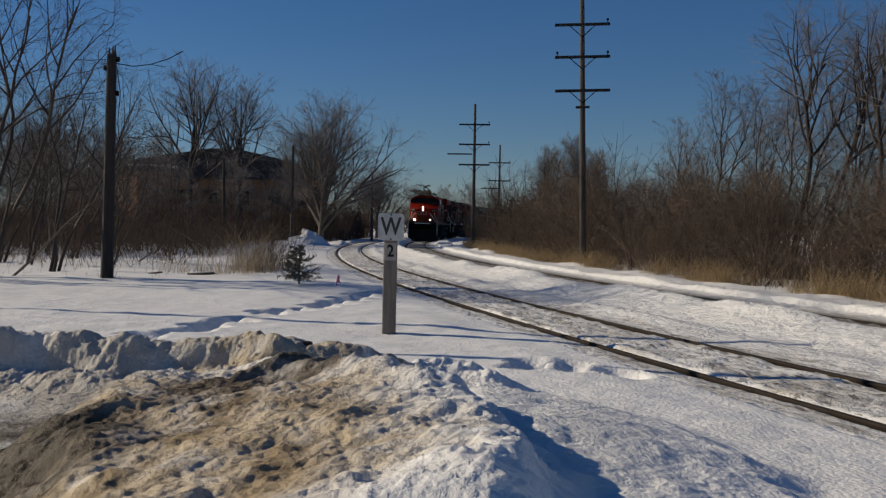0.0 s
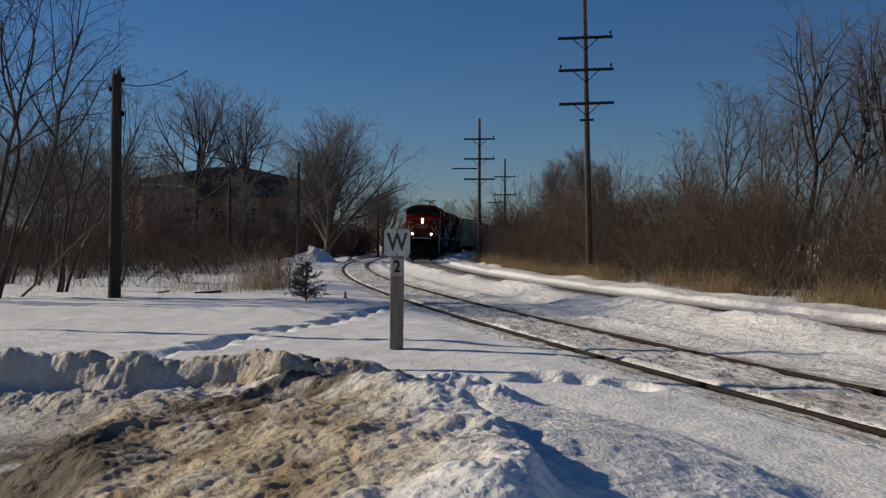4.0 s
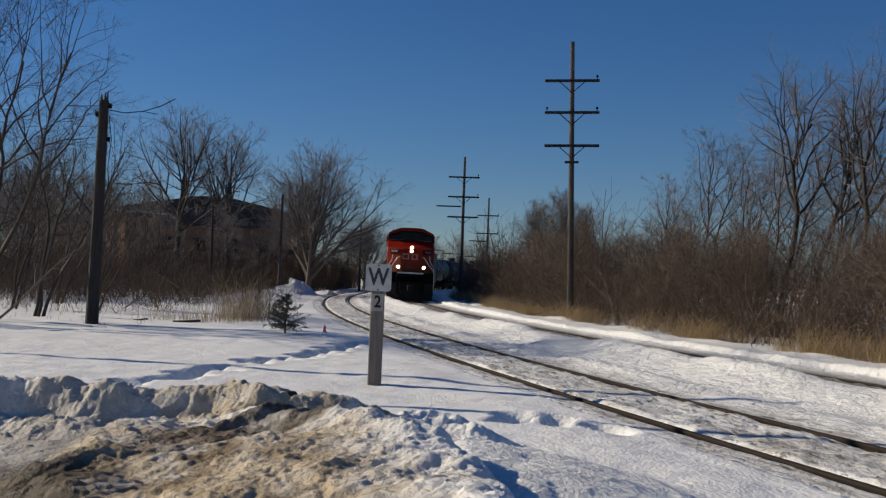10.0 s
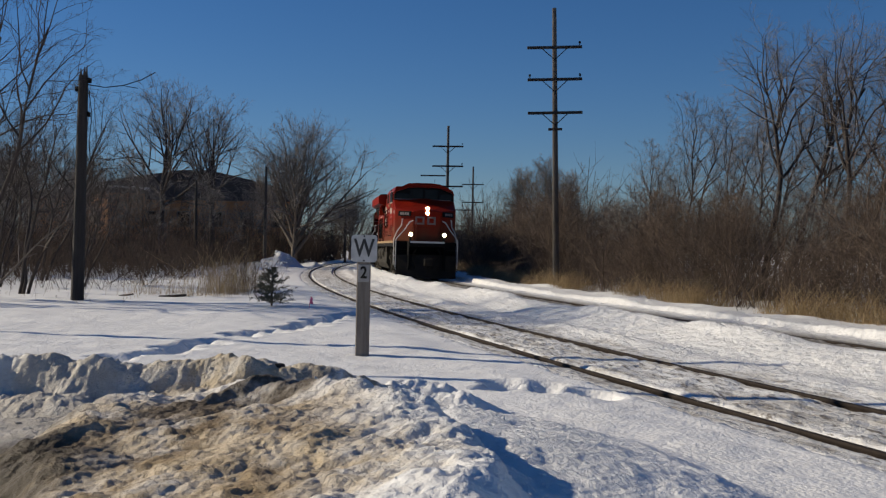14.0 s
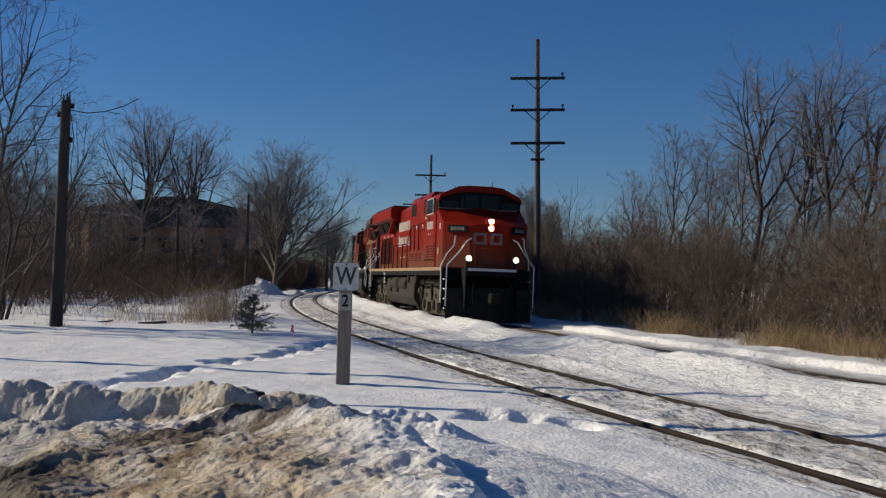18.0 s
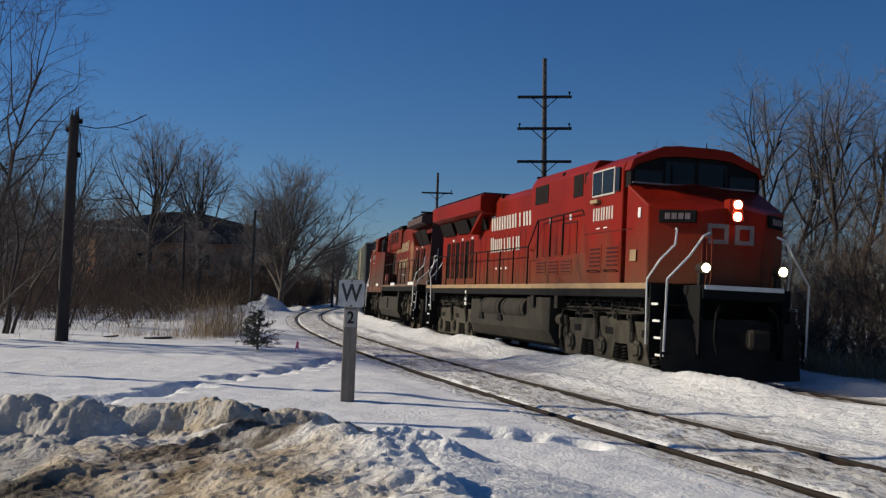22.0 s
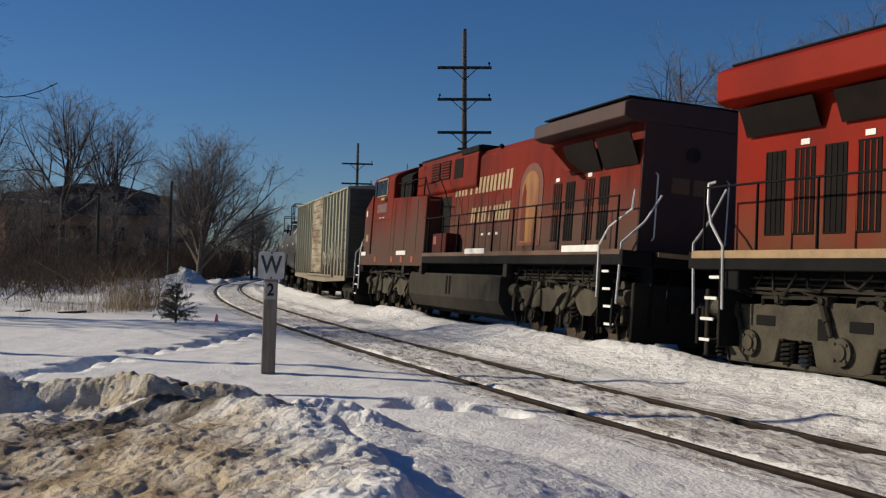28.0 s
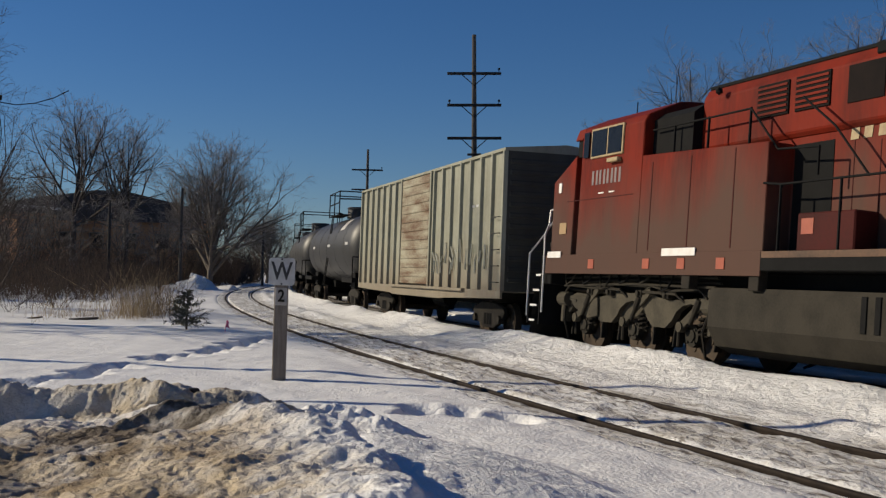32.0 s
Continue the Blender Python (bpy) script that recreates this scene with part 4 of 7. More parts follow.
thicket("brush", "thin leafless shrubs standing in the snow", sp, RNG.uniform(0.8, 2.6, n), BRUSH_DARK, 22, 4, 5, 0.005, (0, 0, 0), 0.5)
n = 26
sp = np.stack([RNG.uniform(-13, -6.5, n), RNG.uniform(29, 36, n)], 1)
thicket("weed_stalks", "thin dry weed stalks sticking out of the snow", sp, RNG.uniform(0.25, 0.8, n), BRUSH, 23, 2, 2, 0.004)
n = 75
sp = np.stack([-6.3 + RNG.normal(0, 0.6, n), 35.3 + RNG.normal(0, 1.3, n)], 1)
blades("dry_reeds", "clump of tall pale dry reeds in the snow", sp, RNG.uniform(0.4, 1.75, n), STRAW, 24, 6, 0.42, 0.005, 0.3)
thicket("weed_stalks", "tangle of dry brown weed stems among the reeds", sp[:40] + (0.3, 0.8), RNG.uniform(0.7, 1.9, 40), BRUSH, 27, 3, 5, 0.004)
sp = np.stack([-7.7 + RNG.normal(0, 0.9, 40), 34.0 + RNG.normal(0, 1.2, 40)], 1)
blades("dry_reeds", "sparse pale dry reeds in the snow", sp, RNG.uniform(0.2, 0.9, 40), STRAW, 25, 4, 0.25, 0.0045, 0.25)
n = 900
sp = np.stack([RNG.uniform(-34, -9.3, n), RNG.uniform(98, 150, n)], 1)
thicket("brush", "dark leafless woods edge behind the snow pile", sp, RNG.uniform(2.5, 5.5, n), BRUSH_DARK, 26, 7, 5, 0.013)
n = 800
sp = np.stack([RNG.uniform(-80, -30, n), RNG.uniform(78, 130, n)], 1)
thicket("brush", "dark brown leafless woods beyond the field", sp, RNG.uniform(2.5, 5.5, n), BRUSH_DARK, 28, 6, 5, 0.014)
# a thin dead stem leaning across the others
rng = np.random.default_rng(77)
stem = np.array([[(-12.6 + 2.9 * u + 0.10 * math.sin(7 * u), 31.0 + 0.5 * u, -0.1 + 2.9 * u + 0.08 * math.sin(5 * u)) for u in np.linspace(0, 1, 9)]])
dead = (stem, 0.045 * np.linspace(1, 0.25, 9)[None, :])
side = spread(*dead, 9, 0.3, 1.0, (25, 60), (0.10, 0.25), 0.6, rng, 4, 0.03, 0.12)
top = thing("leaning_sapling", pose(0, 0, 0), "thin dead grey sapling leaning over in the snow", "tree")
link_mesh("trunk", mesh_from_arrays("trunk", *tubes(*dead, 6)), BARK, top, smooth=True)
link_mesh("crown", mesh_from_arrays("crown", *tubes(*side, 3)), TWIG, top)
# distance
n = 1000
a = RNG.uniform(-1.0, 1.05, n)
r = RNG.uniform(170, 330, n)
sp = np.stack([r * np.sin(a), r * np.cos(a)], 1)
sp = sp[np.abs(offset(sp[:, 0], sp[:, 1])) > 9]
thicket("far_woods", "distant dark leafless woods along the horizon", sp, RNG.uniform(3.0, 7.5, len(sp)), BRUSH_DARK, 31, 7, 4, 0.04)
planted(l_d, [(-4, 150, 10, 0.8), (1, 172, 60, 0.9), (5, 190, 120, 1.0), (16, 180, 200, 1.0), (22, 165, 300, 1.0), (11, 205, 20, 1.1), (27, 150, 250, 0.9), (-12, 160, 30, 1.0), (-18, 150, 200, 1.1), (-30, 160, 100, 1.2), (-48, 150, 0, 1.3)])


def spruce(x, y, h, label, seed, snowy=False):
    """A young spruce: stem, whorls of drooping branches and needles as short spikes."""
    rng = np.random.default_rng(seed)
    top = thing("spruce_tree", stand(x, y), label, "tree")
    P = np.array([[[0, 0, -0.1], [0.01, 0, h * 0.5], [0, 0.01, h]]], dtype=float)
    link_mesh("trunk", mesh_from_arrays("trunk", *tubes(P, np.array([[0.03, 0.018, 0.004]]) * h, 6)), BARK_DARK, top)
    n = 105
    t = rng.uniform(0.03, 0.97, n)
    a = rng.uniform(0, 6.283, n)
    ln = h * 0.64 * (1 - t) ** 0.7 * rng.uniform(0.3, 1.15, n) + 0.03 * h
    s = np.stack([np.zeros(n), np.zeros(n), t * h], 1)
    d = np.stack([np.cos(a), np.sin(a), rng.uniform(-0.05, 0.5, n)], 1)
    B = np.stack([s, s + d * ln[:, None] * 0.5, s + d * ln[:, None] + np.array([0, 0, -0.02 * h])], 1)
    br = (B, np.ones((n, 3)) * 0.006 * h * np.array([1, 0.7, 0.4]))
    tw = spread(*br, 7, 0.15, 1.0, (25, 55), (0.25, 0.4), 0.8, rng, 2, 0.0, 0.05)
    nd = spread(*tw, 8, 0.0, 1.0, (30, 60), (0.25, 0.45), 0.8, rng, 2, 0.05, 0.05)
    nd2 = spread(*br, 14, 0.1, 1.0, (30, 60), (0.10, 0.18), 0.8, rng, 2, 0.05, 0.05)
    small = [tubes(*br, 3), tubes(tw[0], np.maximum(tw[1], 0.003 * h), 3), tubes(nd[0], np.maximum(nd[1], 0.0055 * h), 3), tubes(nd2[0], np.maximum(nd2[1], 0.0055 * h), 3)]
    link_mesh("crown", mesh_from_arrays("crown", *joined(small)), NEEDLE, top)


spruce(-3.66, 27.2, 1.02, "small scraggly spruce sapling standing in the snow", 41)
spruce(-3.0, 165, 8.0, "distant dark pointed spruce", 42)


# ---- solid shapes ----
def box(bm, x0, x1, y0, y1, z0, z1, bevel=0.0, m=None):
    """A box between the given sides, with bevelled edges, added to bm."""
    t = bmesh.new()
    bmesh.ops.create_cube(t, size=1, matrix=Matrix.Translation(((x0 + x1) / 2, (y0 + y1) / 2, (z0 + z1) / 2)) @ Matrix.Diagonal((abs(x1 - x0), abs(y1 - y0), abs(z1 - z0), 1)))
    if bevel:
        bmesh.ops.bevel(t, geom=t.edges[:], offset=bevel, segments=1, affect="EDGES", profile=0.5)
    return merge(bm, t, m)


def merge(bm, t, m=None):
    if m is not None:
        bmesh.ops.transform(t, matrix=m, verts=t.verts)
    me = bpy.data.meshes.new("tmp")
    t.to_mesh(me)
    t.free()
    bm.from_mesh(me)
    bpy.data.meshes.remove(me)
    return bm


def rod(bm, a, b, r0, r1=None, n=8):
    """A closed cylinder or cone frustum from a to b."""
    a, b = Vector(a), Vector(b)
    r1 = r0 if r1 is None else r1
    m = Matrix.Translation((a + b) / 2) @ (b - a).to_track_quat("Z", "Y").to_matrix().to_4x4()
    bmesh.ops.create_cone(bm, cap_ends=True, segments=n, radius1=r0, radius2=r1, depth=(b - a).length, matrix=m)
    return bm


def pipe(bm, pts, r, n=6):
    for a, b in zip(pts[:-1], pts[1:]):
        rod(bm, a, b, r, r, n)
    for p in pts[1:-1]:
        bmesh.ops.create_icosphere(bm, subdivisions=1, radius=r * 1.02, matrix=Matrix.Translation(p))
    return bm


def prism(bm, poly, x0, x1, bevel=0.0, axis="x"):
    """A polygon given in (y, z), pulled from x0 to x1; axis 'y': polygon in (x, z), pulled along y."""
    t = bmesh.new()
    put = (lambda u, v, w: (w, u, v)) if axis == "x" else (lambda u, v, w: (u, w, v))
    a = [t.verts.new(put(u, v, x0)) for u, v in poly]
    b = [t.verts.new(put(u, v, x1)) for u, v in poly]
    n = len(poly)
    for i in range(n):
        t.faces.new((a[i], a[(i + 1) % n], b[(i + 1) % n], b[i]))
    t.faces.new(a[::-1])
    t.faces.new(b)
    bmesh.ops.recalc_face_normals(t, faces=t.faces)
    if bevel:
        bmesh.ops.bevel(t, geom=t.edges[:], offset=bevel, segments=1, affect="EDGES", profile=0.5)
    return merge(bm, t)


def text_part(name, body, size, m, material, parent, depth=0.004, bold=0.006):
    c = bpy.data.curves.new(name, "FONT")
    c.body, c.size, c.extrude, c.align_x, c.align_y, c.offset = body, size, depth, "CENTER", "CENTER", bold
    tmp = bpy.data.objects.new("tmp", c)
    scene.collection.objects.link(tmp)
    me = bpy.data.meshes.new_from_object(tmp.evaluated_get(bpy.context.evaluated_depsgraph_get()))
    bpy.data.objects.remove(tmp)
    me.transform(m)
    me.name = name
    me.materials.clear()
    return link_mesh(name, me, material, parent)


# ---- whistle post ----
def whistle_post(x, y):
    """Square grey timber post with a white whistle board and a small mile figure."""
    z = float(height(np.array([x]), np.array([y]))[0])
    top = thing("whistle_post", pose(x, y, z, 0, 0.7, 2), "grey wooden post with a white whistle board in the snow", "railway sign")
    bm = bmesh.new()
    box(bm, -0.1, 0.1, -0.075, 0.075, -0.4, 1.66 - z, 0.012)
    part("post", bm, GREY_WOOD, top)
    bm = bmesh.new()
    t = bmesh.new()
    box(t, -0.188, 0.188, -0.098, -0.078, 1.38 - z, 1.775 - z)
    bmesh.ops.bevel(t, geom=[e for e in t.edges if abs(e.verts[0].co.y - e.verts[1].co.y) > 0.01], offset=0.045, segments=3, affect="EDGES", profile=0.5)
    merge(bm, t)
    board = part("board", bm, SIGN, top, "white board with clipped corners and a black letter")
    flat = Matrix.Rotation(radians(90), 4, "X")
    text_part("lettering", "W", 0.36, Matrix.Translation((0.0, -0.1, 1.575 - z)) @ flat @ Matrix.Diagonal((0.78, 1, 1, 1)), BLACK, board, bold=0.007)
    for zz in (1.755, 1.40):
        bm = bmesh.new()
        rod(bm, (0, -0.11, zz - z), (0, -0.097, zz - z), 0.014, 0.014, 8)
        part("bolt", bm, BLACK, board)
    bm = bmesh.new()
    box(bm, -0.085, 0.085, -0.088, -0.076, 1.09 - z, 1.345 - z, 0.004)
    plate = part("mile_plate", bm, GREY_PLATE, top, "small weathered plate with a figure")
    text_part("lettering", "2", 0.24, Matrix.Translation((0.0, -0.09, 1.22 - z)) @ flat @ Matrix.Diagonal((0.85, 1, 1, 1)), GRIME, plate)


whistle_post(-0.78, 15.64)


# ---- line poles ----
def line_pole(x, y, tall, arms, label, material=POLE, r=0.15, lean=0.0, turn=0.0, width=2.35, extra=()):
    z = float(height(np.array([float(x)]), np.array([float(y)]))[0])
    top = thing("utility_pole", pose(x, y, z, 0, lean, turn), label, "utility pole", "poles along the railway")
    bm = bmesh.new()
    rod(bm, (0, 0, -0.6), (0, 0, tall - z), r, r * 0.6, 12)
    part("pole", bm, material, top)
    for za, pins in arms:
        za -= z
        bm = bmesh.new()
        box(bm, -width / 2, width / 2, -0.19, -0.09, za - 0.06, za + 0.06, 0.01)
        arm = part("crossarm", bm, DARK_POLE, top)
        for s in (-1, 1):
            bm = bmesh.new()
            box(bm, -0.4, 0.4, -0.02, 0.0, -0.018, 0.018, 0, Matrix.Translation((s * 0.29, -0.19, za - 0.28)) @ Matrix.Rotation(radians(-s * 42), 4, "Y"))
            part("brace", bm, GRIME, arm)
        for s in pins:
            bm = bmesh.new()
            px = s * (width / 2 - 0.1)
            rod(bm, (px, -0.14, za + 0.06), (px, -0.14, za + 0.17), 0.02, 0.02, 6)
            rod(bm, (px, -0.14, za + 0.15), (px, -0.14, za + 0.24), 0.055, 0.04, 8)
            part("insulator", bm, NEAR_BLACK, arm)
    for za, half, dx in extra:
        bm = bmesh.new()
        box(bm, dx - half, dx + half, -0.17, -0.09, za - z - 0.05, za - z + 0.05, 0.01)
        part("crossarm", bm, DARK_POLE, top)
    return top


line_pole(6.05, 46.0, 12.0, [(10.28, (1,)), (8.9, (-1, 1)), (7.46, ())], "tall grey utility pole with three dark crossarms", lean=-0.9, turn=-6, extra=[(6.75, 0.3, 0.0)])
line_pole(2.27, 81.0, 10.85, [(9.28, (1,)), (7.78, (1,)), (6.25, ())], "utility pole with three crossarms beside the track", lean=0.4, turn=-4, extra=[(7.05, 0.95, -1.1)])
line_pole(6.0, 116.0, 10.45, [(8.5, (1,)), (6.55, (-1, 1))], "distant utility pole with two crossarms", lean=0.6, turn=-4, extra=[(5.7, 1.0, -1.0)])
line_pole(-14.8, 72, 6.0, [], "thin dark pole at the edge of the woods", DARK_POLE, 0.13)
line_pole(-11.9, 84, 7.8, [], "slender pole beside the woods", POLE, 0.15, 0.6)
line_pole(-7.2, 108, 7.0, [], "slender distant pole beside the track", POLE, 0.15)


def broken_pole(x, y):
    """Old pole, its top split, with a strand of wire hanging off it."""
    z = float(height(np.array([x]), np.array([y]))[0])
    top = thing("old_pole", pose(x, y, z, 0, 1.1, 0), "dark weathered pole with a broken top and loose wire", "utility pole", "poles along the railway")
    bm = bmesh.new()
    rod(bm, (0, 0, -0.6), (0, 0, 6.3), 0.19, 0.135, 12)
    for a, h in ((0.4, 0.28), (1.7, 0.12), (2.9, 0.2), (4.2, 0.06), (5.3, 0.24)):
        rod(bm, (0.07 * math.cos(a), 0.07 * math.sin(a), 6.2), (0.09 * math.cos(a), 0.09 * math.sin(a), 6.3 + h), 0.055, 0.012, 5)
    part("pole", bm, DARK_POLE, top, smooth=False)
    for zz, s in ((5.9, -1), (6.15, 1), (5.2, 1)):
        bm = bmesh.new()
        box(bm, 0.1 * s, 0.22 * s, -0.05, 0.05, zz - 0.06, zz + 0.08, 0.01)
        part("bracket", bm, NEAR_BLACK, top)
    bm = bmesh.new()
    pipe(bm, [(0.1, 0, 6.05), (0.6, 0, 5.98), (1.1, 0, 6.05), (1.6, 0, 6.22), (2.0, 0, 6.45)], 0.014, 5)
    pipe(bm, [(1.1, 0, 6.05), (1.5, 0.1, 6.0)], 0.009, 4)
    part("wire", bm, NEAR_BLACK, top)
    bm = bmesh.new()
    pipe(bm, [(0.17, -0.05, 5.9), (0.28, -0.06, 5.2), (0.22, -0.05, 4.4), (0.27, -0.05, 3.9)], 0.012, 4)
    part("wire", bm, NEAR_BLACK, top)


broken_pole(-9.5, 30.2)

# poles and trees beyond the view beside the road, whose shadows cross the field
line_pole(-10.8, 19.95, 8.2, [], "plain pole beside the road", POLE, 0.14)
line_pole(-9.0, 15.75, 8.0, [], "plain pole beside the road", POLE, 0.13)


def survey_flag(x, y):
    z = float(height(np.array([x]), np.array([y]))[0])
    top = thing("survey_flag", pose(x, y, z, 0, 8, 10), "small pink survey ribbon on a wire stake", "marker flag")
    bm = bmesh.new()
    rod(bm, (0, 0, -0.1), (0, 0, 0.3), 0.008, 0.006, 6)
    part("stake", bm, PINK, top)
    bm = bmesh.new()
    prism(bm, [(-0.01, 0.12), (0.0, 0.31), (0.06, 0.26), (0.05, 0.2), (0.1, 0.1), (0.05, 0.13)], -0.012, 0.012)
    bmesh.ops.transform(bm, matrix=Matrix.Rotation(radians(-80), 4, "Z"), verts=bm.verts)
    part("ribbon", bm, PINK, top)


survey_flag(-2.65, 26.6)


def fallen_log(x, y, ln, r, turn, label):
    z = float(height(np.array([x]), np.array([y]))[0])
    bm = bmesh.new()
    rod(bm, (-ln / 2, 0, 0), (ln / 2, 0, 0.05), r, r * 0.8, 9)
    for v in bm.verts:
        v.co += Vector((0, 0.3 * r * math.sin(v.co.x * 5), 0.2 * r * math.sin(v.co.x * 7 + v.co.y * 20)))
    me = bpy.data.meshes.new("fallen_log")
    bm.to_mesh(me)
    bm.free()
    ob = link_mesh("fallen_log", me, BARK_DARK)
    ob.matrix_world = pose(x, y, z + r * 0.1, 0, 0, turn)
    tagged(ob, label, "log")


fallen_log(-7.2, 31.8, 0.8, 0.045, 8, "dark weathered log lying in the snow")
fallen_log(-8.7, 32.3, 0.45, 0.03, -10, "short dark branch lying in the snow")

bm = bmesh.new()
bmesh.ops.create_icosphere(bm, subdivisions=2, radius=1)
for v in bm.verts:
    v.co *= 1 + 0.25 * noise.noise(v.co * 1.8)
    v.co = Vector((v.co.x * 0.09, v.co.y * 0.06, v.co.z * 0.045))
me = bpy.data.meshes.new("dirt_clod")
bm.to_mesh(me)
bm.free()
clod = link_mesh("dirt_clod", me, BARK_DARK)
clod.matrix_world = pose(-1.18, 9.35, float(height(np.array([-1.18]), np.array([9.4]))[0]) + 0.0, 0, 12, 20) @ Matrix.Scale(0.6, 4)
tagged(clod, "dark frozen clod of dirt on the snowbank", "dirt")


# ---- the building behind the woods ----
def building():
    """Long brick building with a low dark roof and a lighter gabled wing."""
    top = thing("building", pose(-25.5, 116, 0, 0, 0, 6), "long brown brick building with a low dark roof behind trees", "building")
    bm = bmesh.new()
    box(bm, -14.5, 12.5, -6, 8, -0.3, 6.2)
    wall = part("wall", bm, BRICK, top)
    bm = bmesh.new()
    prism(bm, [(-17, 6.2), (-5, 8.3), (1.0, 9.3), (4.0, 9.2), (9.5, 8.0), (14.0, 6.2)], -6.8, 8.8, 0, "y")
    part("roof", bm, ROOF, top, "dark low-pitched roof")
    bm = bmesh.new()
    askew = Matrix.Translation((-7, -7.7, 0)) @ Matrix.Rotation(radians(-42), 4, "Z") @ Matrix.Translation((7, 7.7, 0))
    box(bm, -10.5, -3.5, -9.5, -5.0, -0.3, 6.7, 0, askew)
    wing = part("wing_wall", bm, BRICK, top)
    for k in range(2):
        for zc in (1.7, 4.4):
            bm = bmesh.new()
            box(bm, -9.7 + k * 3.6, -8.3 + k * 3.6, -9.56, -9.48, zc - 0.8, zc + 0.8, 0.02, askew)
            win = part("window", bm, GREY_WOOD, wing)
    bm = bmesh.new()
    box(bm, -10.9, -3.1, -9.9, -4.9, 6.7, 7.1, 0, askew)
    part("wing_roof", bm, ROOF, top, "flat roof edge")
    bm = bmesh.new()
    box(bm, -11.0, -3.0, -10.0, -4.8, 7.1, 7.35, 0, askew)
    part("roof_snow", bm, SNOW, top, "band of snow on the flat roof")
    for i in range(5):
        for zc in (1.6, 4.3):
            x = -2.2 + i * 3.2
            bm = bmesh.new()
            box(bm, x - 0.7, x + 0.7, -6.06, -5.98, zc - 0.8, zc + 0.8, 0.02)
            win = part("window", bm, GREY_WOOD, top)
            bm = bmesh.new()
            box(bm, x - 0.6, x + 0.6, -6.09, -6.05, zc - 0.7, zc + 0.7)
            part("pane", bm, GLASS, win)


building()


# ---- the train ----
# Each vehicle stands in its own space: y ahead, x to its right-hand side, z up from the rail head.
def lamp_disc(bm, x, y, z, r, tilt=0):
    rod(bm, (x, y, z), (x, y + 0.03, z), r, r, 14)


def loft(sections, cap=True):
    """Skin through closed rings of equal length."""
    t = bmesh.new()
    rings = [[t.verts.new(p) for p in s] for s in sections]
    n = len(rings[0])
    for a, b in zip(rings[:-1], rings[1:]):
        for i in range(n):
            t.faces.new((a[i], a[(i + 1) % n], b[(i + 1) % n], b[i]))
    if cap:
        t.faces.new(rings[0][::-1])
        t.faces.new(rings[-1])
    bmesh.ops.recalc_face_normals(t, faces=t.faces)
    return t


def section(half, y):
    """Ring from the right half of an (x, z) outline, bottom first, mirrored."""
    return [(x, y, z) for x, z in half] + [(-x, y, z) for x, z in half[::-1]]


WHEELS = []          # (wheelset, radius)


def wheelset(parent, y, r, material=WHEEL):
    bm = bmesh.new()
    rod(bm, (-0.9, 0, 0), (0.9, 0, 0), 0.085, 0.085, 10)
    for s in (-1, 1):
        rod(bm, (s * 0.70, 0, 0), (s * 0.83, 0, 0), r, r, 28)
        rod(bm, (s * 0.675, 0, 0), (s * 0.70, 0, 0), r + 0.025, r + 0.025, 28)
        rod(bm, (s * 0.82, 0, 0), (s * 0.875, 0, 0), 0.17, 0.14, 12)
        for k in range(6):
            a = k * math.pi / 3
            rod(bm, (s * 0.825, 0.3 * math.cos(a), 0.3 * math.sin(a)), (s * 0.845, 0.3 * math.cos(a), 0.3 * math.sin(a)), 0.06, 0.06, 8)
    w = part("wheelset", bm, material, parent)
    w.location = (0, y, r)
    WHEELS.append((w, r))
    return w


def coil(parent, x, y, z0, z1, r=0.105, turns=5):
    """A coil spring: one bent rod wound upwards."""
    bm = bmesh.new()
    pts = [(x + r * math.cos(a), y + r * math.sin(a), z0 + (z1 - z0) * a / (turns * 2 * math.pi)) for a in np.linspace(0, turns * 2 * math.pi, turns * 8 + 1)]
    pipe(bm, pts, 0.022, 5)
    part("spring", bm, GRIME, parent)


